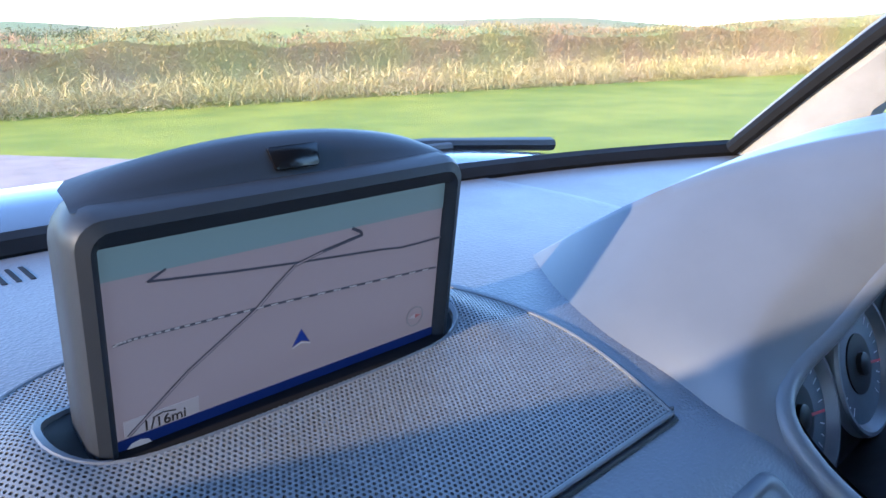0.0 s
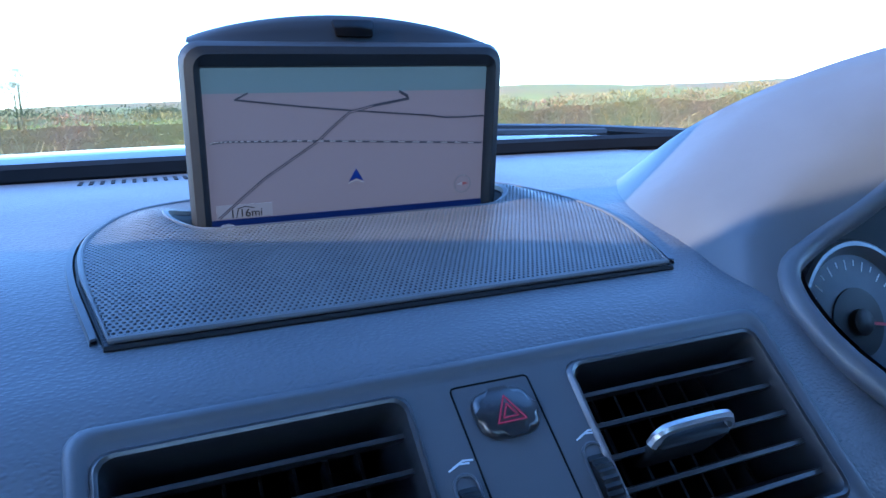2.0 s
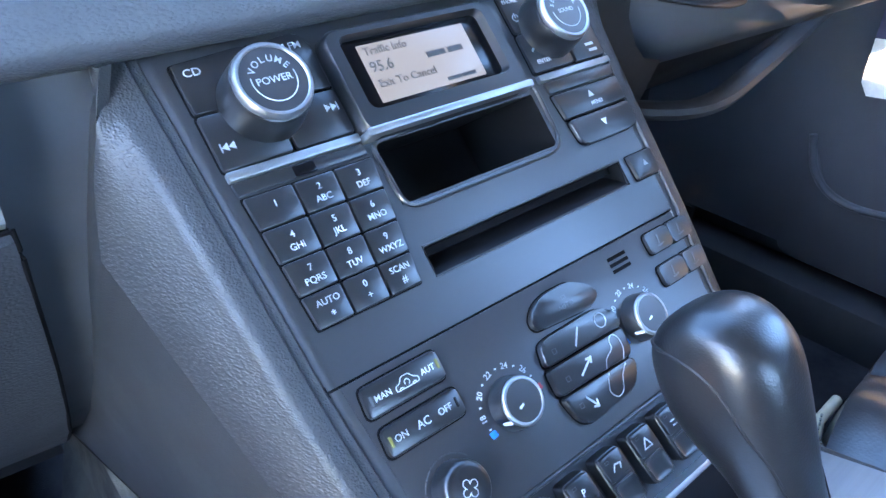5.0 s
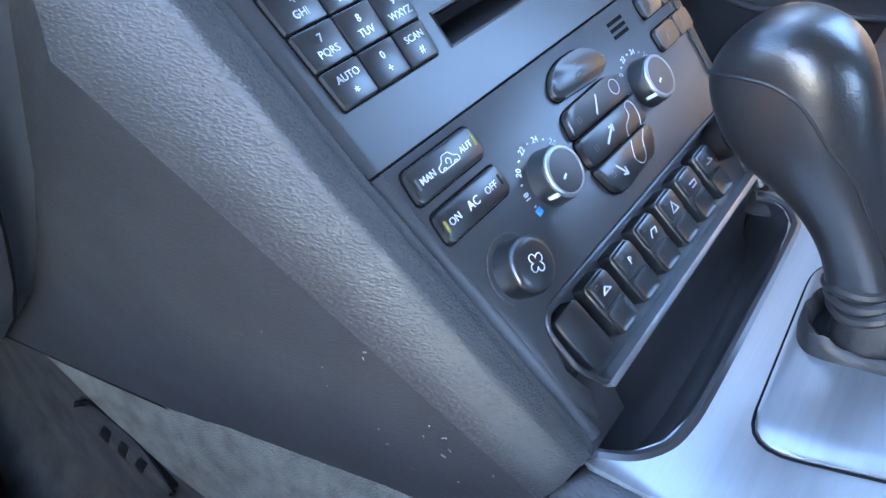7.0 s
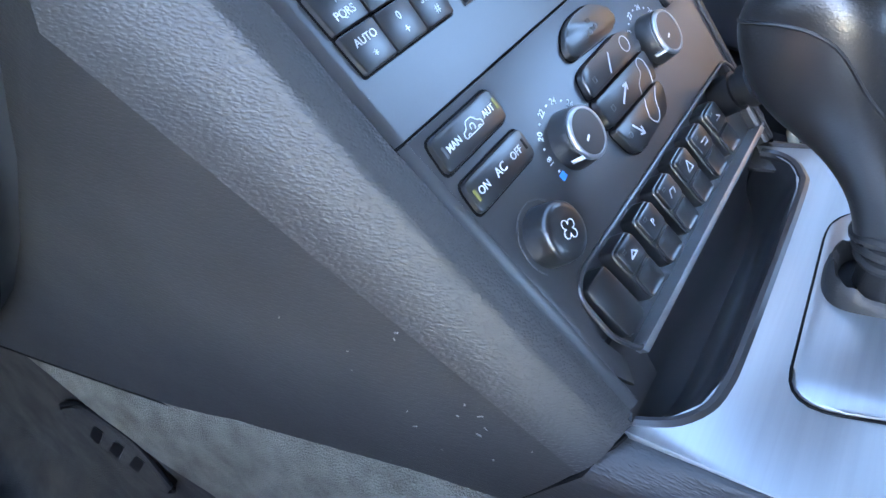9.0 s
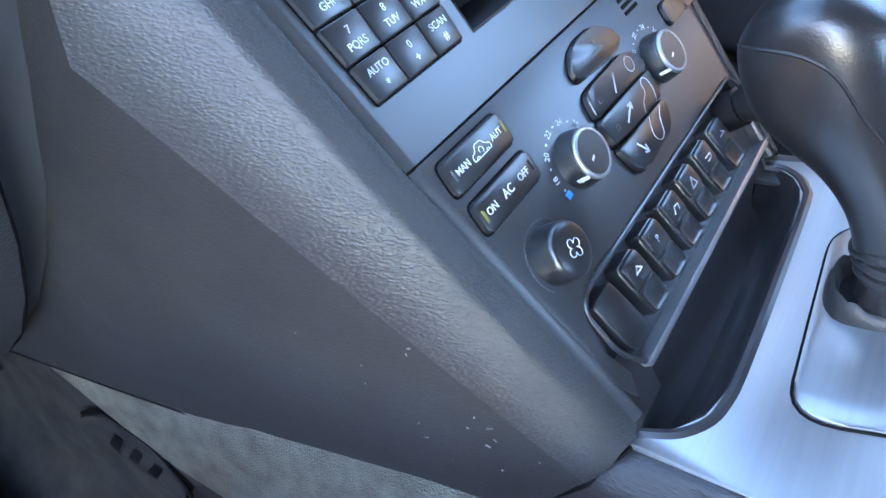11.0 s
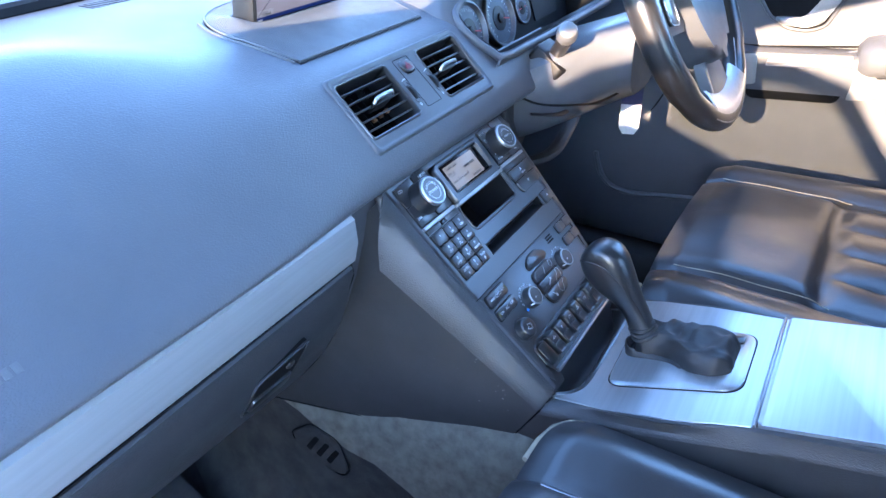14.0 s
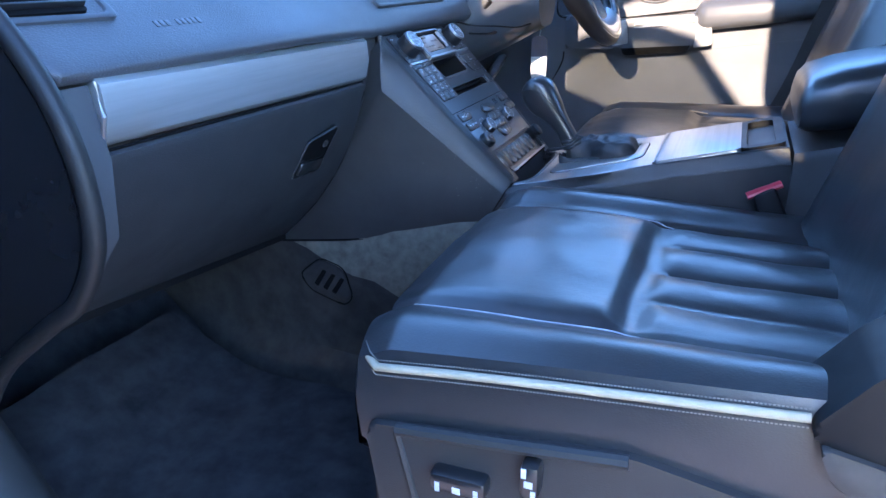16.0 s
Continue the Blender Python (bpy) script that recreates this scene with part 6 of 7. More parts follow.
poly_prism(bm, at_mm(lower), -0.012, 0.0, CONSOLE, 0.0006)
part("lower_fascia", bm, PANEL, radio)
bm = bmesh.new()
poly_prism(bm, at_mm([(-113, 268), (-84, 268), (-76, 284), (-78, 296), (-109, 296)]), -0.020, -0.0025, CONSOLE, 0.001)
part("fascia_end", bm, PANEL, radio)
bm = bmesh.new()
poly_prism(bm, at_mm([(panel_left(153), 152), (134, 152), (134, 157), (panel_left(156), 157)]), -0.010, -0.0015, CONSOLE)
part("fascia_gap", bm, DARK, radio)
for sgn in (-1, 1):   # chamfered flanks of the fascia
    for va, vb in ((-9, 154.2), (155.4, 291)):
        bm = bmesh.new()
        rows = []
        for k in range(9):
            v = va + (vb - va) * k / 8
            inner, outer = panel_flat(v), panel_left(v) + 0.2
            if sgn > 0:
                inner, outer = -inner + 6, -outer + 3
            rows.append([on_panel(inner + (outer - inner) * f, v, w) for f, w in ((-0.15, -1.5), (0.0, 0.0), (0.12, -0.05), (0.3, -0.5), (0.65, -2.2), (0.9, -3.6), (1.0, -5.0), (1.0, -12))])
        sheet(bm, rows)
        part("fascia_edge", bm, PANEL, radio)

# pocket under the display
bm = bmesh.new()
pocket = [(-47, 61), (62, 61), (60, 93), (-43, 94)]
tube(bm, [on_panel(u, v, 0.3) for u, v in soften([(-48, 60), (67, 56), (66, 90), (58, 96), (-40, 96), (-46, 92)], 6)], 0.0014, 8, closed=True)
part("pocket_rim", bm, PANEL, radio)
bm = bmesh.new()
ring = [(-47.5, 115), (100, 115), (98, 130), (-48, 130.5)]
tube(bm, [on_panel(u, v, 0.0) for u, v in ring], 0.0007, 6, closed=True)
part("slot_rim", bm, PANEL, radio)
bm = bmesh.new()
poly_prism(bm, at_mm([(-46, 115.5), (98, 115.5), (98, 119.5), (-46, 119.5)]), -0.022, -0.008, CONSOLE)
part("disc_slot", bm, DARK, radio, "black disc slot")

# display unit
bm = bmesh.new()
rings = []
for (u0, v0, u1, v1), r, w in (((-52.5, 3, 57.5, 60), 8, -3), ((-52, 3.5, 57, 59.5), 8, 7), ((-50.5, 5, 55.5, 58), 7, 9.0), ((-44, 8, 48.5, 47.5), 5, 9.0), ((-42, 9.5, 46.5, 46), 4, 4.0)):
    lean = 0.5
    rings.append([on_panel(u + lean * (v - v0) / (v1 - v0), v, w) for u, v in rounded(u0, v0, u1, v1, r, 4)])
loft(bm, rings, True, False)
display_unit = part("display_hood", bm, BUTTON, radio)
key("display_face", quad(-43.5, 8, 48, 47.5, 0), 2, 4.4, GLOSSY, display_unit, 2, 0.3, "glossy black display face")
LCD = glowing("lit radio display", (0.52, 0.47, 0.42), 0.016, 0.3)
INK = material("display ink", (0.06, 0.055, 0.05), 0.5)
lcd = key("radio_display", quad(-33.5, 13, 35, 44, 0), 4, 5.0, LCD, display_unit, 0.5, 0.1, "pale lit radio display")
for text, size, u, v in (("Traffic Info", 6.0, -31, 17.0), ("95.6", 8.2, -31.5, 25.6), ("Exit To Cancel", 6.0, -31, 34.6)):
    lettering(text, size / 1000, CONSOLE @ Matrix.Translation((u / 1000, -v / 1000, 0.0051)), INK, lcd, "LEFT")
print_strokes("station_bars", [[(5, 25.8), (15, 25.8)], [(19, 25.8), (27, 25.8)]], 3.2, 5.05, lcd, INK)
print_strokes("clock_bars", [[(10, 41.2), (18, 41.2)], [(20, 41.2), (28, 41.2)]], 2.2, 5.05, lcd, INK)
key("display_bar", quad(-52.5, 55.5, 57.5, 59.6, 0), 0, 11.0, SILVER, display_unit, 1.2, 1.0, "satin silver bar")

# left block
blocks = {"cd_button": [(-121.5, 2), (-86.8, -0.5), (-86.8, 26), (-120.6, 26)], "band_button": [(-84.8, -0.5), (-60, -2), (-54.5, 4), (-53.5, 28.3), (-84.8, 28)],
          "back_button": [(-120.5, 27), (-86, 27), (-86, 52.8), (-119.8, 53.2)], "forward_button": [(-84.3, 29.3), (-53.4, 29.6), (-53, 52.6), (-84.3, 52.8)]}
got = {name: key(name, pts, -3, 2.2, BUTTON, radio, 2.0, 0.8) for name, pts in blocks.items()}
print_on("CD", 5.2, -113.5, 7.2, 2.3, got["cd_button"], GREY_PRINT, 1.1)
print_on("AM FM", 5.0, -67, 4.6, 2.3, got["band_button"], GREY_PRINT, 1.05)
for name, u, sgn in (("back_button", -110, -1), ("forward_button", -62.5, 1)):
    v = 43 if sgn < 0 else 38
    b = bmesh.new()
    for k in (0, 3.2):
        poly_prism(b, at_mm([(u + sgn * k, v - 1.9), (u + sgn * (k + 3.0), v), (u + sgn * k, v + 1.9)]), 0.0022, 0.0024, CONSOLE)
    line_strip(b, at_mm([(u + sgn * 6.5, v - 1.9), (u + sgn * 6.5, v + 1.9)]), 0.0006, CONSOLE, 0.0022)
    part("symbol", b, GREY_PRINT, got[name], smooth=False)
key("left_bar", quad(-119.8, 54, -53, 58.3, 0), -2, 3.4, SILVER, radio, 0.8, 0.8, "satin silver bar")
key("blank_strip", [(-119.3, 59), (-52.8, 59), (-52.6, 64.8), (-118.6, 65.2)], -3, 2.0, BUTTON, radio, 1, 0.6)
key("sensor_window", quad(-91, 59.6, -80, 64.6), 1.5, 2.3, GLOSSY, radio, 0.8, 0.2)


def rotary(name, u, v, r, high, label, ring_label="satin silver ring"):
    m = CONSOLE @ Matrix.Translation((u / 1000, -v / 1000, 0))
    b = bmesh.new()
    s, h = r / 1000, high / 1000
    turned(b, [(s * 1.16, 0), (s * 1.14, h * 0.25), (s * 1.08, h * 0.72), (s * 1.05, h * 0.80), (s * 1.0, h * 0.82)], m, 40)
    knob = part(name, b, BUTTON, radio, label)
    b = bmesh.new()
    turned(b, [(s * 1.03, h * 0.82), (s * 1.04, h * 0.88), (s * 1.01, h * 0.96), (s * 0.96, h * 1.0), (s * 0.90, h * 1.0), (s * 0.87, h * 0.975), (s * 0.87, h * 0.90)], m, 48)
    part("knob_ring", b, SILVER, knob, ring_label)
    b = bmesh.new()
    turned(b, [(s * 0.87, h * 0.92), (s * 0.87, h * 0.968), (s * 0.72, h * 0.972)], m, 40)
    cap = part("knob_cap", b, PANEL, knob)
    return knob, cap, h * 972


knob, cap, top = rotary("volume_knob", -90, 27.3, 17.2, 23.5, "black volume knob")
print_on("POWER", 4.6, -90, 27.6, top, cap, GREY_PRINT, 1.05)
for k, letter in enumerate("VOLUME"):
    a = 148 - k * 23.2
    print_on(letter, 4.4, -90 + 9.4 * math.cos(radians(a)), 27.3 - 9.4 * math.sin(radians(a)), top, cap, GREY_PRINT, 1.0, a - 90)
print_strokes("arc", [ring_pts(-90, 27.3, 10.2, 168, 372, 28)], 0.45, top, cap, GREY_PRINT)
knob, cap, top = rotary("selector_knob", 95.6, 26.4, 17.0, 22, "black selector knob")
print_on("SOUND", 3.5, 95.6, 26.4, top, cap, GREY_PRINT)
for k, letter in enumerate("SELECTOR"):
    a = 155 - k * 18.6
    print_on(letter, 3.5, 95.6 + 9.6 * math.cos(radians(a)), 26.4 - 9.6 * math.sin(radians(a)), top, cap, GREY_PRINT, 1.0, a - 90)
print_strokes("arc", [ring_pts(95.6, 26.4, 10.4, 180, 360, 22), ], 0.4, top, cap, GREY_PRINT)

# keypad
cols_top, cols_low = (-118.2, -94.2, -72.9, -50.9), (-112.6, -94.3, -75.0, -57.0)
rows_v = (66.4, 82.4, 98.6, 114.6, 130.4)
faces = [("1", ""), ("2", "ABC"), ("3", "DEF"), ("4", "GHI"), ("5", "JKL"), ("6", "MNO"), ("7", "PQRS"), ("8", "TUV"), ("9", "WXYZ"), ("AUTO", "*"), ("0", "+"), ("SCAN", "#")]
for n, (head_text, sub) in enumerate(faces):
    r, c = divmod(n, 3)
    va, vb = rows_v[r] + 0.4, rows_v[r + 1] - 0.4

    def col(i, v):
        s = (v - 66) / 64
        return cols_top[i] * (1 - s) + cols_low[i] * s
    pts = [(col(c, va) + 0.4, va), (col(c + 1, va) - 0.4, va), (col(c + 1, vb) - 0.4, vb), (col(c, vb) + 0.4, vb)]
    k = key("number_key", pts, -3, 2.4, BUTTON, radio, 1.2, 0.8)
    u, v = sum(p[0] for p in pts) / 4, (va + vb) / 2
    big = len(head_text) > 1
    print_on(head_text, 4.2 if big else 4.4, u + 0.5, v - (2.6 if sub else 1.5), 2.45, k, GREY_PRINT)
    if sub:
        print_on(sub, 4.8 if sub in "*+#" else 4.3, u + 0.5, v + (4.0 if sub in "*" else 3.0), 2.45, k, GREY_PRINT)

# right block
blocks = {"phone_button": [(71, 1), (104.8, -1), (104.8, 25.2), (71.2, 25.2)], "exit_button": [(106.6, -1), (134, -2), (132.6, 51), (106.6, 51)], "enter_button": [(71.2, 26.4), (105, 26.4), (105, 50.6), (70.8, 51)]}
got = {name: key(name, pts, -3, 2.2, BUTTON, radio, 2.0, 0.8) for name, pts in blocks.items()}
print_on("PHONE", 3.6, 78.5, 5.4, 2.3, got["phone_button"], GREY_PRINT)
print_strokes("power_symbol", [ring_pts(77, 16, 2.2, 120, 420, 14), [(77, 13), (77, 15.8)]], 0.5, 2.3, got["phone_button"], GREY_PRINT)
print_on("ENTER", 3.8, 82, 45, 2.3, got["enter_button"], GREY_PRINT)
print_strokes("handset", [ring_pts(79.5, 39.5, 3.2, 30, 150, 8)], 1.3, 2.3, got["enter_button"], GREY_PRINT)
print_strokes("exit_bars", [[(120, 42.5), (126, 42.5)], [(121, 46.5), (127, 46.5)]], 1.8, 2.3, got["exit_button"], GREY_PRINT)
key("right_bar", quad(70.6, 53, 132.6, 57, 0), -2, 3.4, SILVER, radio, 0.8, 0.8, "satin silver bar")
key("blank_strip", [(73, 58), (132, 58), (131.2, 65), (74, 65)], -3, 2.0, BUTTON, radio, 1, 0.6)
menu = key("menu_up_button", [(74.3, 66.4), (131, 66.4), (130.4, 82), (76.2, 82)], -3, 2.6, BUTTON, radio, 1.5, 0.9)
down = key("menu_down_button", [(76.5, 83.2), (130.2, 83.2), (129.4, 98), (120, 99.6), (82, 99.6), (78.2, 97)], -3, 2.6, BUTTON, radio, 3, 0.9)
print_on("MENU", 3.6, 105, 78, 2.65, menu, GREY_PRINT)
for owner, v, d in ((menu, 72, -1), (down, 90.5, 1)):
    b = bmesh.new()
    poly_prism(b, at_mm([(103 - 2.4, v - d * 1.8), (103 + 2.4, v - d * 1.8), (103, v + d * 2.2)]), 0.0026, 0.0028, CONSOLE)
    part("arrow", b, GREY_PRINT, owner, smooth=False)
eject = key("eject_button", [(105.6, 115.2), (128.4, 115.2), (127.4, 130.6), (106.6, 130.6)], -3, 2.6, BUTTON, radio, 1.8, 0.9)
b = bmesh.new()
poly_prism(b, at_mm([(115.4, 124), (119.4, 124), (117.4, 120.4)]), 0.0026, 0.0028, CONSOLE)
part("arrow", b, GREY_PRINT, eject, smooth=False)

# climate controls
for va, vb, edge in ((160.2, 172.4, 86.8), (179.8, 191.8, 85.4)):
    for u0, u1, first in ((edge, 107.8, 1), (108.4, 126.4, 0)):
        k = key("heater_button", soften([(u0, va), (u1, va), (u1, vb), (u0, vb)], 3.2 if first else 2, 3), -2, 2.6, BUTTON, radio, 0.5, 1.0)
        m = (u0 + u1) / 2
        print_strokes("symbol", [[(m - 3, (va + vb) / 2 + 3), (m - 1.5, (va + vb) / 2 + 3.2), (m + 2, (va + vb) / 2 + 2.5)], [(m - 1.5, (va + vb) / 2 + 2), (m - 0.5, (va + vb) / 2 - 3)]], 0.9, 2.6, k, DIM_PRINT)
bm = bmesh.new()
for k in range(3):
    poly_prism(bm, at_mm(quad(55, 162 + 3.6 * k, 70, 164 + 3.6 * k)), -0.001, 0.0004, CONSOLE)
part("sensor_slots", bm, DARK, radio)
MANUAL = [(-109, 159.4), (-67.5, 159.4), (-67.5, 173.4), (-110, 173.4)]
air = key("recirculation_button", MANUAL, -2, 2.8, BUTTON, radio, 3.5, 1.2)
print_on("MAN", 4.0, -100, 166.4, 2.9, air, GREY_PRINT)
print_on("AUT", 3.9, -75.6, 166, 2.9, air, GREY_PRINT)
car = soften([(-93.5, 168.3), (-93.3, 166.0), (-90.8, 165.4), (-89.2, 163.0), (-85.2, 163.0), (-83.4, 165.4), (-81.2, 166.2), (-81.2, 168.3)], 0.9, 3)
car.append(car[0])
print_strokes("car_symbol", [car, ring_pts(-87.2, 166.2, 1.3, -60, 200, 10), ring_pts(-90.8, 168.4, 1.0, 0, 180, 6), ring_pts(-83.8, 168.4, 1.0, 0, 180, 6)], 0.42, 2.9, air, GREY_PRINT)
key("lamp", quad(-106.6, 164, -105.4, 168.6), 2.6, 3.0, DIM_PRINT, air, 0.2, 0.05)
key("lamp", quad(-70.6, 163.4, -69.2, 168), 2.6, 3.1, GREEN_LED, air, 0.2, 0.05, "lit green lamp")
cool = key("air_conditioning_button", [(-108.4, 178.4), (-66.4, 178.4), (-66.4, 191.6), (-109, 191.6)], -2, 2.8, BUTTON, radio, 3.5, 1.2)
print_on("ON", 4.4, -100.5, 185, 2.9, cool, GREY_PRINT)
print_on("AC", 5.2, -88.4, 185, 2.9, cool, GREY_PRINT)
print_on("OFF", 4.4, -76.5, 185, 2.9, cool, GREY_PRINT)
key("lamp", quad(-106.6, 182.6, -105.2, 187.4), 2.6, 3.1, GREEN_LED, cool, 0.2, 0.05, "lit green lamp")
key("lamp", quad(-70.4, 182.4, -69.2, 187), 2.6, 3.0, BLACK, cool, 0.2, 0.05)
for name, u, v in (("temperature_knob", -42, 199.2), ("temperature_knob", 56.6, 198)):
    knob, cap, top = rotary(name, u, v, 11.2, 10.5, "black temperature knob")
    print_strokes("pointer", [[(u - 1.4, v + 1.2), (u - 3.6, v + 2.0)]], 1.1, top, cap)
    b = bmesh.new()
    a = radians(206)
    tilt_m = CONSOLE @ Matrix.Translation((u / 1000, -v / 1000, 0)) @ Matrix.Rotation(radians(-154), 4, "Z") @ Matrix.Translation((0.0126, 0, 0.0068))
    block(b, (0.0008, 0.0016, 0.0060), (0, 0, 0), 0, tilt_m)
    part("side_mark", b, WHITE, knob, smooth=False)
    for k, text in enumerate(("", "18", "", "20", "", "22", "", "24", "", "26", "")):
        a = radians(196 - 17.6 * k)
        pu, pv = u + 17.6 * math.cos(a), v - 17.6 * math.sin(a)
        if text:
            print_on(text, 4.1, pu, pv, 0.05, radio, GREY_PRINT, 1.0, math.degrees(a) - 90)
        else:
            print_strokes("tick", [[(pu - 0.4, pv), (pu + 0.4, pv)]], 0.8, 0.05, radio, GREY_PRINT)
    for a, mat, name2 in ((205, BLUE, "cold_mark"), (-2, RED, "hot_mark")):
        pu, pv = u + 18 * math.cos(radians(a)), v - 18 * math.sin(radians(a))
        key(name2, [(pu - 2.2, pv - 1.4), (pu + 1.4, pv - 1.8), (pu + 2.2, pv + 1.2), (pu - 1.4, pv + 1.8)], -0.2, 0.25, mat, radio, 0.3, 0.02)
auto = key("auto_button", [(-13.5, 170.6), (-6.5, 164), (4, 161.6), (20, 162), (31, 168), (36.5, 174), (31, 178.6), (22, 179.2), (-11.5, 176.6)], -2, 3.4, BUTTON, radio, 4, 1.3)
print_on("AUTO", 4.0, 11.5, 172.2, 3.45, auto, DIM_PRINT)
print_strokes("lamp_frame", [quad(11, 167, 13.5, 168.6) + [(11, 167)]], 0.3, 3.4, auto, DIM_PRINT)
figure = [key("airflow_button", pts, -2, 3.8, BUTTON, radio, 3.5, 1.3) for pts in ([(-15, 182.6), (-9, 181.2), (26, 181), (36, 184), (39.8, 190), (40, 195.4), (-17.4, 194.2)], [(-17.6, 195.2), (40, 196.4), (37.4, 211.4), (-17.6, 209.6)], [(-17.4, 210.6), (37, 212.4), (35.6, 219), (27.5, 226.6), (-6, 228.6), (-13, 224.6)])]
print_strokes("head_outline", [ring_pts(27, 187.5, 3.8, 0, 360, 20)], 0.5, 3.85, figure[0], GREY_PRINT)
print_strokes("upper_arrow", [[(5, 192), (11, 184.5)]], 1.0, 3.85, figure[0], GREY_PRINT)
body_pts = [(p.x, p.y) for p in smooth_line([Vector((*p, 0)) for p in ((16, 210.4), (19, 206), (25, 203), (26, 198.5), (29.5, 197), (32.5, 200), (32.5, 206), (29.5, 210.8))], 4)]
print_strokes("body_outline", [body_pts], 0.5, 3.85, figure[1], GREY_PRINT)
print_strokes("middle_arrow", [[(0, 206), (10, 200.5)], [(10, 200.5), (6.6, 200.4)], [(10, 200.5), (8.8, 203)]], 1.1, 3.85, figure[1], GREY_PRINT)
leg_pts = [(p.x, p.y) for p in smooth_line([Vector((*p, 0)) for p in ((29, 213), (24, 217), (20, 223.5), (15, 225), (11.5, 221), (13.5, 216), (16, 212.6))], 4)]
print_strokes("leg_outline", [leg_pts], 0.5, 3.85, figure[2], GREY_PRINT)
print_strokes("lower_arrow", [[(-4, 216), (1, 223)], [(1, 223), (-2, 222)], [(1, 223), (1.2, 219.6)]], 1.0, 3.85, figure[2], GREY_PRINT)
for owner, v in zip(figure, (187.5, 202.5, 217)):
    print_strokes("lamp_frame", [quad(-10, v, -7.6, v + 2.4) + [(-10, v)]], 0.3, 3.85, owner, DIM_PRINT)
FAN_U, FAN_V = -87.0, 217.0
fan = CONSOLE @ Matrix.Translation((FAN_U / 1000, -FAN_V / 1000, 0))
bm = bmesh.new()
turned(bm, [(0.0125, 0), (0.0123, 0.006), (0.0118, 0.0090), (0.0113, 0.0102), (0.0104, 0.0110), (0.0085, 0.0115), (0.002, 0.0118)], fan, 44)
fan_knob = part("fan_knob", bm, BUTTON, radio, "domed black fan knob")
for k in range(4):
    a = 90 * k + 20
    cu, cv = FAN_U + 2.6 * math.cos(radians(a)), FAN_V - 2.6 * math.sin(radians(a))
    print_strokes("fan_blade", [ring_pts(cu, cv, 1.7, a - 140, a + 120, 12)], 0.35, 11.8, fan_knob, WHITE)
for k in range(9):
    print_strokes("speed_mark", [ring_pts(FAN_U, FAN_V, 15.0, 40 + 20.5 * k, 56 + 20.5 * k, 4)], 0.7, 0.05, radio, DIM_PRINT)

# dark joint round each key
for outline, sunk in key_outlines:
    cu, cv = (sum(p[i] for p in outline) / len(outline) for i in (0, 1))
    hu, hv = (max(abs(p[i] - c) for p in outline) for i, c in ((0, cu), (1, cv)))
    bm = bmesh.new()
    poly_prism(bm, at_mm([(cu + (u - cu) * (1 + 0.9 / hu), cv + (v - cv) * (1 + 0.9 / hv)) for u, v in outline]), -0.002, 0.0002, CONSOLE)
    part("joint", bm, DARK, radio, smooth=False)

# switch row
bank = thing("switch_row", "row of black rocker switches above a silver strip", "switches")
bm = bmesh.new()
poly_prism(bm, at_mm(soften([(-92, 244), (-84, 238), (110, 238), (116, 246), (116, 282), (-80, 282), (-90, 266)], 5)), -0.018, -0.006, CONSOLE)
part("recess", bm, PANEL, bank)
bm = bmesh.new()
tube(bm, [on_panel(u, v, -0.2) for u, v in soften([(-92, 244), (-84, 238), (110, 238), (116, 246), (116, 282), (-80, 282), (-90, 266)], 5)], 0.0012, 8, closed=True)
part("recess_rim", bm, PANEL, bank)
marks = ((), ((-3, 0), (0, -2.5), (3, 0), (-3, 0)), (), ((-3, 1), (-1, -2), (3, -1.5), (2, 1)), ((-3, 2), (0, -3), (3, 2), (-3, 2)), ((-3, -1), (3, -1), (3, 1.5), (-2, 1.5)), ((-3, 0), (3, 0), (0, -2)))
for k in range(7):
    u = -88 + 23.9 * k
    pts = [(u, 243.8), (u + 17.5, 243.4), (u + 22.0, 271.5), (u + 19.5, 273.6), (u + 6.5, 273.2), (u + 4.2, 271.5)]
    sw = key("rocker_switch", pts, -10, 1.4, BUTTON, bank, 3.2, 1.2)
    if k:
        hump = key("upper_half", [(u + 0.9, 244.6), (u + 16.9, 244.2), (u + 18.9, 257.5), (u + 2.9, 258.3)], 0.5, 3.2, BUTTON, sw, 2.6, 1.4)
        b = bmesh.new()   # dished lower half with a raised lip
        dish = soften([(u + 3.4, 259.6), (u + 19.0, 259.0), (u + 20.8, 271.4), (u + 18.6, 272.4), (u + 7.4, 272.2), (u + 5.2, 271.0)], 2.2, 3)
        mu, mv = sum(p[0] for p in dish) / len(dish), sum(p[1] for p in dish) / len(dish)
        loft(b, [[on_panel(mu + (p[0] - mu) * g, mv + (p[1] - mv) * g, w) for p in dish] for g, w in ((1.0, 0.8), (1.0, 2.0), (0.93, 2.5), (0.86, 2.2), (0.6, 1.75), (0.2, 1.65))])
        part("lower_half", b, BUTTON, sw)
        print_strokes("lamp_frame", [quad(u + 4, 247, u + 6.4, 248.4) + [(u + 4, 247)]], 0.3, 3.4, hump, DIM_PRINT)
        if marks[k]:
            print_strokes("symbol", [[(u + 10 + a, 252.5 + b) for a, b in marks[k]]], 0.7, 3.4, hump, GREY_PRINT)
        elif k == 2:
            print_on("P", 5.0, u + 9.4, 252, 3.45, hump, GREY_PRINT)
bm = bmesh.new()
turned(bm, [(0.0125, -0.006), (0.0125, 0.012), (0.0105, 0.0125), (0.0105, 0.018), (0.0135, 0.0185), (0.0135, 0.024), (0.011, 0.0255)], CONSOLE @ Matrix.Translation((0.0935, -0.2520, -0.004)) @ Matrix.Diagonal((0.88, 0.88, 0.85, 1)), 32)
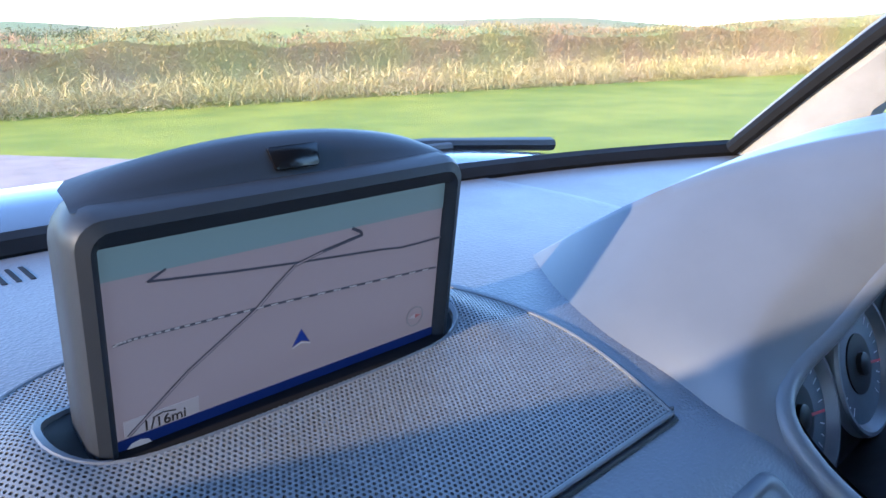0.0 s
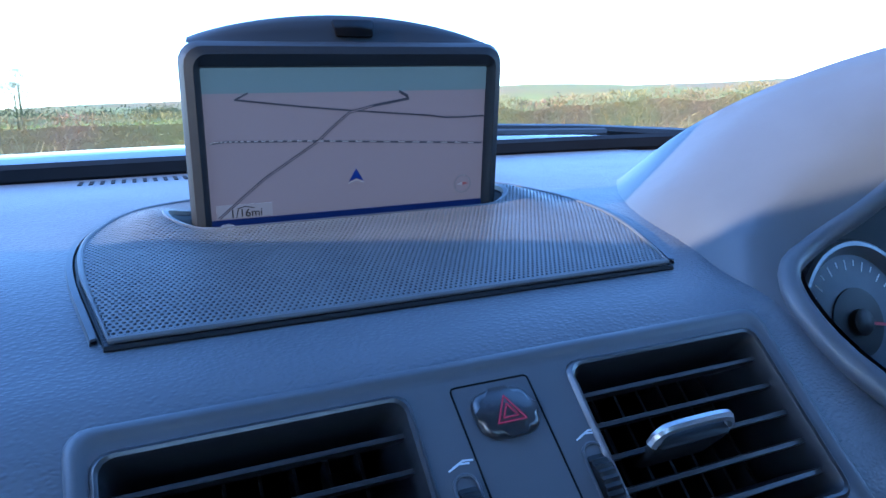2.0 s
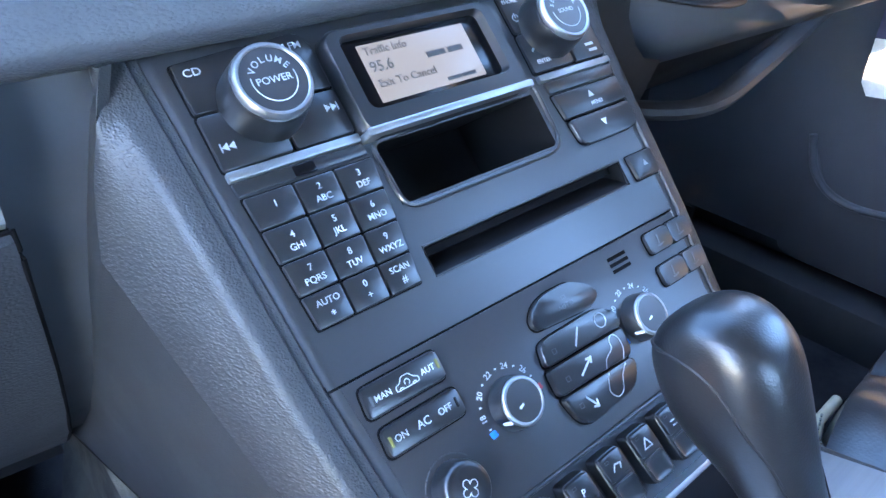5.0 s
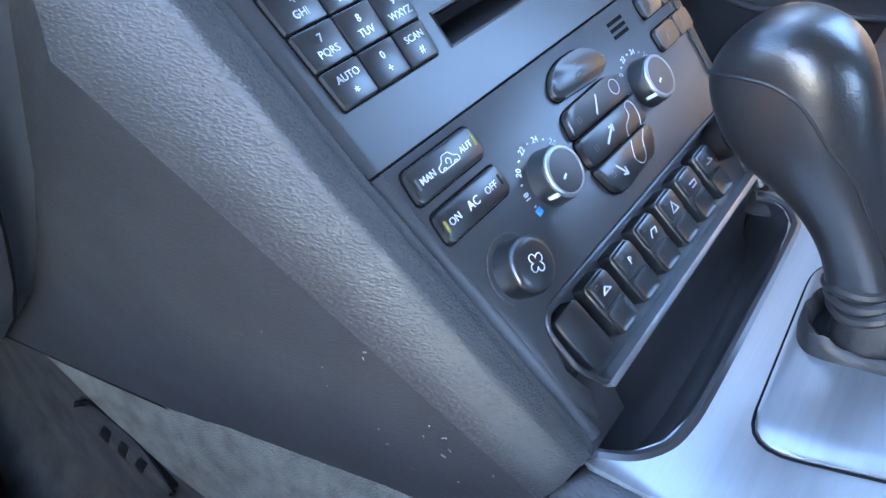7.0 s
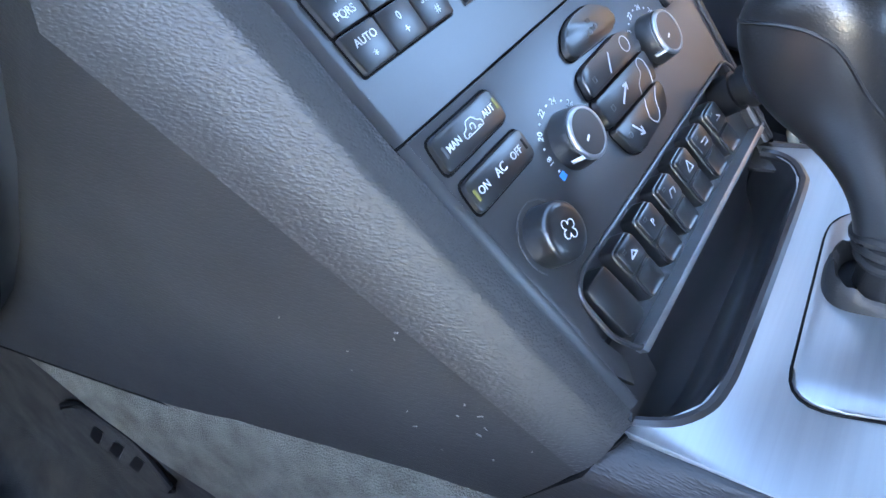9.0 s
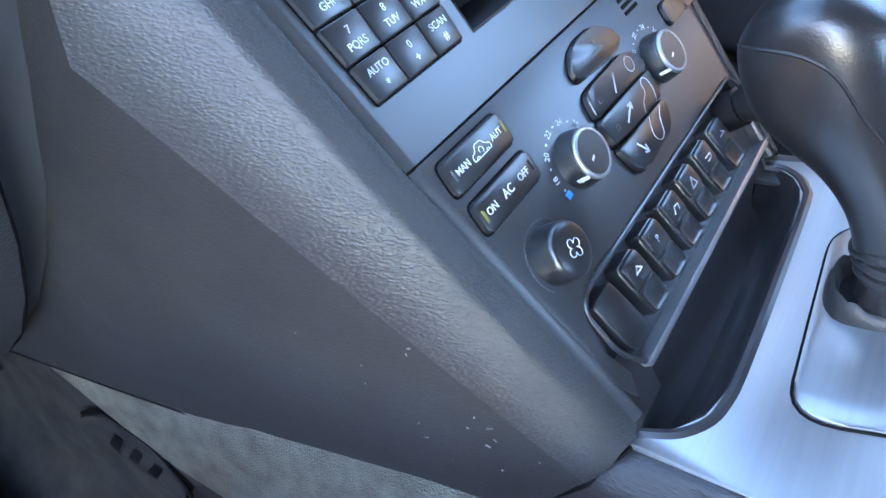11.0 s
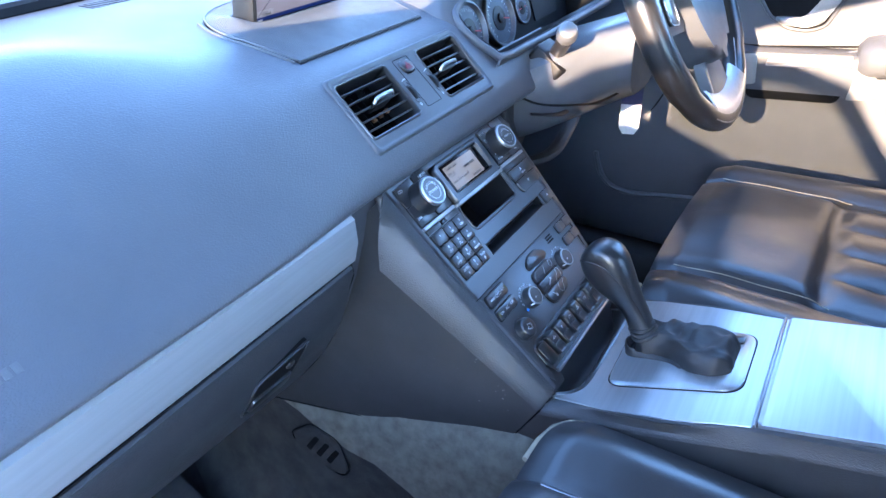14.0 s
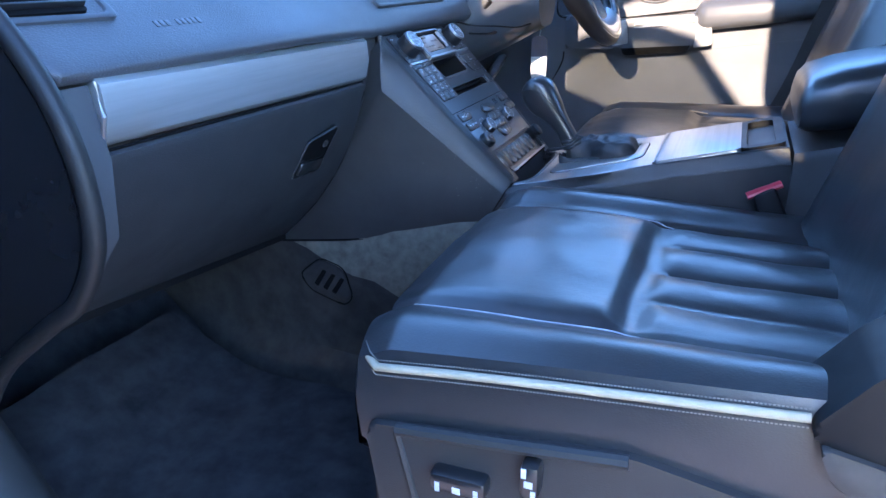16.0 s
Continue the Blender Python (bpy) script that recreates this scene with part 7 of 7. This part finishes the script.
part("socket_cap", bm, BLACK, bank, "round black socket cap")
key("silver_strip", [(-81.5, 280.6), (-76, 280.2), (106, 280.2), (108, 283.6), (-80, 283.6)], -6, 1.6, SILVER, bank, 0.6, 0.6, "satin silver strip")

# open bin between the switches and the tunnel
bin_tray = thing("storage_bin", "smooth dark open bin ahead of the gear lever", "storage bin")
bm = bmesh.new()
rim_line = [(-106, 219), (-103, 209), (-98, 199), (-88, 191), (-76, 188), (-58, 187), (0, 187.5), (72, 189), (86, 192), (97, 198), (104, 207), (106, 217)]
edge = smooth_line([on_tunnel(u, v, 0.5) for u, v in rim_line], 3)
n = len(edge)
back = [on_panel(-100 + 216 * k / (n - 1), 286, -4) for k in range(n)]
rows = []
for s, deep in ((0.0, 0.0), (0.05, 0.0008), (0.10, 0.0025), (0.14, 0.0065), (0.19, 0.016), (0.25, 0.026), (0.34, 0.034), (0.45, 0.037), (0.58, 0.035), (0.72, 0.029), (0.88, 0.017), (0.96, 0.006), (1.0, 0.0)):
    rows.append([a.lerp(b, s) + Vector((0, 0, -deep)) for a, b in zip(edge, back)])
sheet(bm, rows, 0.003, (0, 0.2, -1))
part("liner", bm, PANEL, bin_tray)
bm = bmesh.new()
tube(bm, [p + Vector((0, 0, -0.0012)) for p in edge], 0.0032, 8)
part("rim", bm, PANEL, bin_tray)

# selector details
bm = bmesh.new()
poly_prism(bm, [(u / 1000, v / 1000) for u, v in ((36, 132), (58, 130), (60, 70), (40, 69))], 0.003, 0.0042, TUN, 0.0003)
gate = part("gate_plate", bm, GLOSSY, lever, "black gate plate")
for letter, v, mat in (("P", 124, RED), ("R", 113, GREY_PRINT), ("N", 102, GREY_PRINT), ("D", 91, GREY_PRINT)):
    lettering(letter, 0.0065, TUN @ Matrix.Translation((0.051, v / 1000, 0.0043)) @ pose(0, 0, 0, 0, 0, 0), mat, gate)
bm = bmesh.new()
for a, b in (((44, 88), (44, 74)), ((40, 80), (48, 80))):
    line_strip(bm, [(a[0] / 1000, a[1] / 1000), (b[0] / 1000, b[1] / 1000)], 0.0008, TUN, 0.0043)
part("gate_line", bm, WHITE, gate, smooth=False)
bm = bmesh.new()
poly_prism(bm, [(u / 1000, v / 1000) for u, v in rounded(36, 39, 50, 52, 2)], 0.002, 0.0052, TUN, 0.001)
part("mode_button", bm, BUTTON, lever, "small black button")

# ---- centre vents ----
vents = thing("centre_vents", "dark twin air vents with silver tabs and hazard switch", "air vents")


def vent_rect(u0, v0, u1, v1, r=0.0, lean=0.0):
    pts = rounded(u0 / 1000, v0 / 1000, u1 / 1000, v1 / 1000, max(r, 0.05) / 1000, 4)
    return pts




bm = bmesh.new()
plate = vent_rect(-130.5, -41.5, 131.5, 42, 6)
rings = [[VENT @ Vector((x, y, w)) for x, y in vent_rect(-128.5 + i, -47.0 + i, 129.5 - i, 42 - i, 7)] for i, w in ((-5.4, -0.004), (-4.9, 0.0004), (-3.9, 0.0026), (-2.4, 0.0036), (-0.8, 0.0036), (0.6, 0.0026), (1.6, 0.0023), (3.2, 0.0022))]
loft(bm, rings, True, False)
part("surround", bm, TRIM_SOFT, vents, "smooth dark surround")
bm = bmesh.new()
grid_u, grid_v = [-126, -124.5, -31.5, 34.5, 124, 127], [-44.5, -33.5, 35.5, 39.5]
vv = [[bm.verts.new(VENT @ Vector((u / 1000, v / 1000, 0.0022))) for u in grid_u] for v in grid_v]
for j in range(3):
    for i in range(5):
        if j == 1 and i in (1, 3):
            continue
        bm.faces.new((vv[j][i], vv[j][i + 1], vv[j + 1][i + 1], vv[j + 1][i]))
part("face_plate", bm, TRIM_SOFT, vents)
for u0, u1, tab in ((-124.5, -31.5, -72.5), (34.5, 124, 69)):
    bm = bmesh.new()
    rings = [[VENT @ Vector((x, y, w)) for x, y in vent_rect(u0 + i, -33.5 + i, u1 - i, 35.5 - i, 5 - 0.4 * i)] for i, w in ((-2.4, 0.0020), (-1.8, 0.0032), (-0.8, 0.0040), (0.3, 0.0034), (1.6, 0.0), (2.0, -0.012), (3.0, -0.050))]
    loft(bm, rings, True, False)
    duct = part("duct", bm, BUTTON, vents, "dark vent opening")
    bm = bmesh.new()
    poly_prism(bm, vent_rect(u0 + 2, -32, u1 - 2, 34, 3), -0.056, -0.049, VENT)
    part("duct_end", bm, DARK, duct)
    for k in range(6):
        v = 24.8 - 12.1 * k if k < 5 else -30.5
        if k == 5:
            continue
        bm = bmesh.new()
        for a, b, w0 in ((0, 0, 0),):
            rows = []
            for s, (dw, dv, th) in enumerate(((-0.0015, 0.0, 0.0008), (-0.004, 0.0004, 0.0012), (-0.012, 0.0022, 0.0011), (-0.020, 0.0042, 0.0006))):
                rows.append((dw, dv, th))
            ring0 = [(dw, dv + th) for dw, dv, th in rows] + [(dw, dv - th) for dw, dv, th in rows[::-1]]
            loft(bm, [[VENT @ Vector(((u0 + 1.6) / 1000 if q == 0 else (u1 - 1.6) / 1000, v / 1000 + dv, dw)) for dw, dv in ring0] for q in (0, 1)])
        part("slat", bm, BUTTON, vents)
    for k in range(7):   # upright vanes behind
        bm = bmesh.new()
        u = u0 + (u1 - u0) * (k + 1) / 8
        block(bm, (0.0012, 0.062, 0.014), (u / 1000, 0.001, -0.034), 0, VENT @ Matrix.Translation((0, 0, 0)))
        part("vane", bm, BLACK, vents)
    bm = bmesh.new()
    poly_prism(bm, rounded((tab - 17) / 1000, -0.0032, (tab + 17) / 1000, 0.0020, 0.0025), -0.012, 0.006, VENT, 0.002)
    grip = part("vent_tab", bm, BLACK, vents, "black vent tab with silver edge")
    bm = bmesh.new()
    pts = smooth_line([(tab - 17.5, 0, 4), (tab - 15, 2.0, 9), (tab - 9, 2.6, 10.6), (tab + 9, 2.6, 10.6), (tab + 15, 2.0, 9.6), (tab + 17.5, 0.6, 6)], 4)
    tube(bm, [VENT @ (p / 1000) for p in pts], 0.0019, 8, flat=1.2)
    part("tab_edge", bm, SILVER, grip, "satin silver edge")
bm = bmesh.new()   # copper joints deep in the left vent, their bright reflections put into the colour
for k in range(3):
    block(bm, (0.0062, 0.0062, 0.004), ((-74 + 14 * k) / 1000, -0.0085 + 0.0012 * k, -0.024), 0.001, VENT @ Matrix.Translation((0, 0, 0)))
part("joints", bm, material("copper brown plastic", (0.42, 0.20, 0.09), 0.5), vents)
for u in (-19.4, 29.2):
    bm = bmesh.new()
    m = VENT @ Matrix.Translation((u / 1000, -0.0075, -0.006)) @ Matrix.Rotation(radians(90), 4, "Y")
    turned(bm, [(0.0125, -0.0032), (0.0130, -0.0026), (0.0130, 0.0026), (0.0125, 0.0032)], m, 60, 30, 0.0007)
    part("thumb_wheel", bm, BLACK, vents, "ribbed black thumb wheel")
    bm = bmesh.new()
    tube(bm, [VENT @ Vector((x, y, 0.0026)) for x, y in rounded((u - 4.2) / 1000, -0.0215, (u + 4.2) / 1000, 0.0065, 0.004)], 0.0006, 6, closed=True)
    part("wheel_rim", bm, TRIM_SOFT, vents)
    lettering("0", 0.0058, VENT @ Matrix.Translation(((u - 0.4) / 1000, -0.0252, 0.0024)), GREY_PRINT, vents)
    bm = bmesh.new()
    for a in (0, 1.6):
        line_strip(bm, [((u - 4 + a) / 1000, 0.0086 + a / 2000), ((u + a) / 1000, 0.0102 + a / 2000), ((u + 3.4 + a) / 1000, 0.0098 + a / 2000)], 0.0006, VENT, 0.0023)
    part("flow_symbol", bm, GREY_PRINT, vents, smooth=False)
bm = bmesh.new()
tube(bm, [VENT @ Vector((x / 1000, y / 1000, 0.0022)) for x, y in soften([(-14, 36), (16.5, 36), (19, -31), (-11.5, -31.5)], 2)], 0.0004, 6, closed=True)
part("plate_joint", bm, DARK, vents)
hazard = thing("hazard_switch", "dark hazard switch with red triangle between the vents", "switch")
bm = bmesh.new()
poly_prism(bm, soften([(-0.0098, 0.0325), (0.0138, 0.0325), (0.0156, 0.0145), (-0.0078, 0.0145)], 0.0085, 6), 0.0, 0.0050, VENT, 0.0028, 4)
cap = part("cap", bm, BUTTON, hazard)
bm = bmesh.new()
for r in (0.0062, 0.0032):
    tri_pts = [(0.0033 + r * math.cos(radians(90 + 120 * k)), 0.0226 + r * math.sin(radians(90 + 120 * k))) for k in range(4)]
    line_strip(bm, tri_pts, 0.0006, VENT, 0.0050)
part("triangle", bm, HAZARD, cap, "glowing red triangle", smooth=False)

# ---- passenger vent ----
side_vent = thing("side_vent", "dark side air vent with silver tab at the dash end", "air vents")
PV = frame_of((-0.690, -0.176, -0.068), (1, -0.02, 0), (0, 0.062, 0.050))
bm = bmesh.new()
rings = [[PV @ Vector((x, y, w)) for x, y in rounded(-0.060 + i, -0.040 + i, 0.062 - i, 0.042 - i, 0.008)] for i, w in ((-0.002, -0.012), (0, 0.003), (0.002, 0.004), (0.006, 0.003), (0.008, -0.002), (0.009, -0.03))]
loft(bm, rings, True, True)
part("surround", bm, TRIM_SOFT, side_vent)
bm = bmesh.new()
poly_prism(bm, rounded(-0.05, -0.031, 0.036, 0.032, 0.004), -0.02, 0.0034, PV)
part("duct", bm, DARK, side_vent)
for k in range(5):
    bm = bmesh.new()
    block(bm, (0.086, 0.0028, 0.012), (-0.007, 0.022 - 0.0115 * k, 0.003), 0.001, PV)
    part("slat", bm, BUTTON, side_vent)
bm = bmesh.new()
tube(bm, [PV @ Vector((x, 0.002, 0.010)) for x in (-0.030, -0.02, 0.0, 0.008)], 0.003, 8)
part("tab_edge", bm, SILVER, side_vent)
bm = bmesh.new()
block(bm, (0.007, 0.026, 0.006), (0.045, 0.004, 0.003), 0.0015, PV)
part("thumb_wheel", bm, BUTTON, side_vent)

# ---- instrument dials ----
SILVER_DULL = material("dial ring metal", (0.17, 0.18, 0.20), 0.45, 0.7, rough_var=0.05, mix=0.05)
DIAL_FACE = material("pale blue-grey dial face", (0.085, 0.10, 0.125), 0.6, mottle=30, mix=0.2)
for du, size, name in ((-0.160, 0.72, "speed_dial"), (-0.065, 0.74, "rev_dial"), (0.020, 0.42, "heat_dial")):
    m = DIAL @ Matrix.Translation((du, 0.0, 0.001)) @ Matrix.Diagonal((size, size, size, 1))
    bm = bmesh.new()
    turned(bm, [(0.062, 0.0), (0.062, 0.008), (0.060, 0.0105), (0.057, 0.0105), (0.052, 0.004), (0.050, 0.001)], m, 48)
    dial = part(name, bm, SILVER_DULL, cluster, "round dial with metal ring")
    bm = bmesh.new()
    turned(bm, [(0.0515, 0.0015), (0.0515, 0.0025), (0.0505, 0.003)], m, 48)
    part("dial_face", bm, DIAL_FACE, dial)
    bm = bmesh.new()
    turned(bm, [(0.026, 0.002), (0.026, 0.0045), (0.024, 0.005)], m, 32)
    part("dial_centre", bm, BLACK, dial)
    bm = bmesh.new()
    for k in range(25):
        a = radians(230 - 280 * k / 24)
        r0 = 0.040 if k % 2 == 0 else 0.043
        line_strip(bm, [(r0 * math.cos(a), r0 * math.sin(a)), (0.047 * math.cos(a), 0.047 * math.sin(a))], 0.0011, m, 0.003)
    part("dial_marks", bm, WHITE, dial, smooth=False)
    bm = bmesh.new()
    a = radians(-12 if du < 0 else 5)
    line_strip(bm, [(-0.008 * math.cos(a), -0.008 * math.sin(a)), (0.038 * math.cos(a), 0.038 * math.sin(a))] if du < 0 else [(0.03, 0.002), (-0.036, -0.003)], 0.0022, m, 0.0075)
    part("needle", bm, RED, dial, "red needle", smooth=False)
    bm = bmesh.new()
    turned(bm, [(0.010, 0.004), (0.010, 0.009), (0.008, 0.0105)], m, 24)
    part("hub", bm, BLACK, dial)
bm = bmesh.new()
poly_prism(bm, rounded(0.058, -0.03, 0.15, 0.045, 0.004), 0.0, 0.003, DIAL)
part("small_display", bm, BLACK, cluster)

# right end vent by the door
end_vent = thing("end_vent", "dark slatted vent at the driver's end of the dash", "air vents")
EV = frame_of((0.665, -0.132, -0.022), (0.9, -0.25, 0), (0, 0.5, 0.8))
bm = bmesh.new()
poly_prism(bm, rounded(-0.05, -0.032, 0.05, 0.035, 0.008), -0.03, 0.004, EV, 0.003)
part("surround", bm, TRIM_SOFT, end_vent)
bm = bmesh.new()
poly_prism(bm, rounded(-0.042, -0.025, 0.042, 0.028, 0.005), 0.002, 0.0052, EV)
part("duct", bm, DARK, end_vent)
for k in range(5):
    bm = bmesh.new()
    block(bm, (0.082, 0.003, 0.006), (0, 0.022 - 0.0105 * k, 0.006), 0.001, EV)
    part("slat", bm, BUTTON, end_vent)

# ---- speaker grille round the screen ----
grille = thing("speaker_grille", "grey perforated speaker grille set in the dash top", "speaker grille")
centre_line = dash_profile(0.0)


def dash_z(y):
    for a, b in zip(centre_line, centre_line[1:]):
        if a.y >= y >= b.y:
            return a.z + (b.z - a.z) * (a.y - y) / max(1e-6, a.y - b.y)
    return centre_line[0].z


outline = [(-0.120, -0.1035), (0.120, -0.1035), (0.129, -0.055), (0.131, -0.02), (0.127, 0.010), (0.112, 0.042), (0.085, 0.066), (0.045, 0.079), (0, 0.082), (-0.045, 0.079), (-0.085, 0.066), (-0.112, 0.042), (-0.127, 0.010), (-0.131, -0.02), (-0.129, -0.055)]
outline = [(p.x, p.y) for p in smooth_line([Vector((x, y, 0)) for x, y in outline[1:]], 4)] + [(-0.129, -0.055), (-0.120, -0.1035)]
slot = [(0.094 * math.copysign(abs(math.cos(a)) ** 0.55, math.cos(a)), 0.014 + 0.030 * math.copysign(abs(math.sin(a)) ** 0.8, math.sin(a))) for a in [2 * math.pi * k / 48 for k in range(48)]]


def inside(x, y, ring):
    hit = False
    for (xa, ya), (xb, yb) in zip(ring, ring[1:] + ring[:1]):
        if (ya > y) != (yb > y) and x < (xb - xa) * (y - ya) / (yb - ya) + xa:
            hit = not hit
    return hit


def grille_z(x, y):
    hump = 0.007 * math.exp(-((abs(x) - 0.098) / 0.016) ** 2 - ((y - 0.012) / 0.030) ** 2)
    dip = -0.0035 * math.exp(-((x / 0.085) ** 4) - ((y + 0.014) / 0.012) ** 2)
    return dash_z(y) + 0.0030 + hump - dip


PITCH = 0.00232
verts, faces, shared = [], [], {}
hexagon = [(math.cos(radians(60 * k + 30)), math.sin(radians(60 * k + 30))) for k in range(6)]
for j in range(-53, 44):
    y = j * PITCH * 0.866
    for i in range(-59, 60):
        x = (i + 0.5 * (j % 2)) * PITCH
        if not inside(x, y, outline) or inside(x, y, slot):
            continue
        ring = []
        for r, drop in ((PITCH / math.sqrt(3), 0.0), (PITCH * 0.34, 0.0), (PITCH * 0.31, 0.0016)):
            for cx, cy in hexagon:
                px, py = x + r * cx, y + r * cy
                spot = (round(px * 20000), round(py * 20000)) if r > PITCH * 0.5 else None
                if spot is None or spot not in shared:
                    verts.append((px, py, grille_z(px, py) - drop))
                    if spot is not None:
                        shared[spot] = len(verts) - 1
                ring.append(shared[spot] if spot is not None else len(verts) - 1)
        for k in range(6):
            q = (k + 1) % 6
            faces += [(ring[k], ring[q], ring[6 + q], ring[6 + k]), (ring[6 + k], ring[6 + q], ring[12 + q], ring[12 + k])]
mesh = bpy.data.meshes.new("perforated_sheet")
mesh.from_pydata(verts, [], faces)
mesh.materials.append(MESH)
ob = new("perforated_sheet", mesh)
ob.parent = grille
bm = bmesh.new()
rows = []
for j in range(34):
    y = -0.1035 + 0.185 * j / 33
    xs_in = [x for x, yy in ((0.131 * s / 60, y) for s in range(-60, 61)) if inside(x, yy, outline)]
    if not xs_in:
        continue
    a, b = min(xs_in), max(xs_in)
    rows.append([Vector((a + (b - a) * k / 24, y, grille_z(a + (b - a) * k / 24, y) - 0.0017)) for k in range(25)])
sheet(bm, rows)
part("backing", bm, DARK, grille)
bm = bmesh.new()
tube(bm, [Vector((x, y, grille_z(x, y) - 0.0004)) for x, y in outline], 0.0013, 8, closed=True)
part("edge_frame", bm, MESH, grille)
bm = bmesh.new()
tube(bm, [Vector((x * 1.012, (y + 0.011) * 1.018 - 0.011, dash_z(y) + 0.0000)) for x, y in outline], 0.0013, 6, closed=True)
part("edge_groove", bm, BLACK, grille)
for sgn in (-1, 1):   # smooth border beside the mesh
    bm = bmesh.new()
    inner_e = smooth_line([Vector((sgn * x, y, 0)) for x, y in ((0.118, 0.045), (0.1295, 0.012), (0.1335, -0.02), (0.1315, -0.055), (0.1235, -0.100))], 5)
    outer_e = smooth_line([Vector((sgn * x, y, 0)) for x, y in ((0.1205, 0.047), (0.1325, 0.013), (0.1366, -0.02), (0.1345, -0.057), (0.1262, -0.1015))], 5)
    rows = []
    for f, lift in ((0.0, 0.0008), (0.12, 0.0022), (0.85, 0.0024), (1.0, 0.0004)):
        rows.append([p.lerp(q, f) + Vector((0, 0, dash_z(p.lerp(q, f).y) + lift)) for p, q in zip(inner_e, outer_e)])
    sheet(bm, rows, 0.001)
    part("side_border", bm, TRIM_SOFT, grille)
bm = bmesh.new()
rings = [[Vector((x * s, 0.014 + (y - 0.014) * s, grille_z(x, y) + h)) for x, y in slot] for s, h in ((1.035, -0.0010), (1.01, 0.0008), (0.985, 0.0002), (0.975, -0.004), (0.97, -0.03))]
loft(bm, rings, True, False)
part("slot_lip", bm, TRIM_SOFT, grille)
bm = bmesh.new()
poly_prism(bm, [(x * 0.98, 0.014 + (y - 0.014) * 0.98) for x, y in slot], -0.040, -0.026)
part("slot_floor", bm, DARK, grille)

# dash-top details
tweeter = thing("defroster_vent", "small slotted demister vent on the dash top", "air vents")
for k in range(14):
    bm = bmesh.new()
    block(bm, (0.0028, 0.030, 0.0016), (-0.143 + 0.0072 * k, 0.214, 0.0052), 0)
    part("slot", bm, DARK, tweeter)
sensor = thing("sun_sensor", "small domed dark sun sensor on the dash", "sensor")
bm = bmesh.new()
turned(bm, [(0.0085, 0), (0.0080, 0.003), (0.0055, 0.0065), (0.002, 0.008)], pose(-0.006, 0.213, 0.0045), 20)
part("dome", bm, material("dark red lens", (0.10, 0.015, 0.02), 0.2), sensor)
wiper = thing("windscreen_wiper", "black wiper resting at the foot of the windscreen", "wiper")
bm = bmesh.new()
tube(bm, [(0.06, 0.33, 0.030), (0.20, 0.345, 0.030), (0.38, 0.345, 0.022), (0.55, 0.31, 0.008)], [0.007, 0.009, 0.010, 0.012], 8, flat=0.7)
part("arm", bm, BLACK, wiper)
bm = bmesh.new()
tube(bm, [(0.02, 0.325, 0.022), (0.2, 0.335, 0.024), (0.4, 0.33, 0.018)], 0.006, 8)
part("blade", bm, RUBBER, wiper)
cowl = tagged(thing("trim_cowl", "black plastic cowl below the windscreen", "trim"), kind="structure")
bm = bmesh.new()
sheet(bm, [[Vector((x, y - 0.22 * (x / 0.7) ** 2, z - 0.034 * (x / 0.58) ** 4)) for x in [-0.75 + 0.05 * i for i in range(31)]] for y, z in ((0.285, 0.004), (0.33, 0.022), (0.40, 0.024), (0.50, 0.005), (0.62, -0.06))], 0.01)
# sky reflection is put into this paint's lighter blue-grey base
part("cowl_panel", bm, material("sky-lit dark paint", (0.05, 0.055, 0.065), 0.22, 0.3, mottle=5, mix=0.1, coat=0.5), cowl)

# ---- footwell ----
foot_vent = thing("footwell_vent", "dark slotted air outlet in the carpeted footwell", "air vents")
FV = frame_of((-0.1755, -0.112, -0.545), (0.06, -0.93, -0.33), (0.0, -0.33, 0.93)) @ Matrix.Scale(1.08, 4)
bm = bmesh.new()
poly_prism(bm, soften([(-0.045, -0.012), (-0.02, 0.028), (0.02, 0.030), (0.048, -0.010), (0.040, -0.030), (-0.02, -0.030)], 0.012), -0.012, 0.0045, FV, 0.003)
# shell takes the carpet tone that is darkened for shade
body = part("shell", bm, SHADED_CARPET, foot_vent)
bm = bmesh.new()
tube(bm, [FV @ Vector((x, y, 0.002)) for x, y in soften([(-0.047, -0.013), (-0.021, 0.030), (0.021, 0.032), (0.050, -0.011), (0.042, -0.032), (-0.021, -0.032)], 0.012)], 0.0014, 8, closed=True)
part("shell_gap", bm, DARK, foot_vent)
for k in range(3):
    bm = bmesh.new()
    poly_prism(bm, soften([(-0.018 + 0.016 * k, -0.016), (-0.010 + 0.016 * k, 0.014), (-0.003 + 0.016 * k, 0.014), (-0.010 + 0.016 * k, -0.018)], 0.002), 0.0035, 0.0051, FV)
    part("slot", bm, DARK, body)
mat_thing = thing("floor_mat", "dark carpet floor mat in the passenger footwell", "floor mat")
bm = bmesh.new()
rows = []
for j in range(12):
    y = -0.40 + 0.052 * j
    rows.append([Vector((-0.68 + 0.042 * i, y, -0.702 + 0.006 * noise.noise(Vector((i * 0.6, j * 0.7, 4))) + max(0, y - 0.0) * 0.5)) for i in range(11)])
sheet(bm, rows, 0.008)
part("mat_sheet", bm, MAT_CARPET, mat_thing)
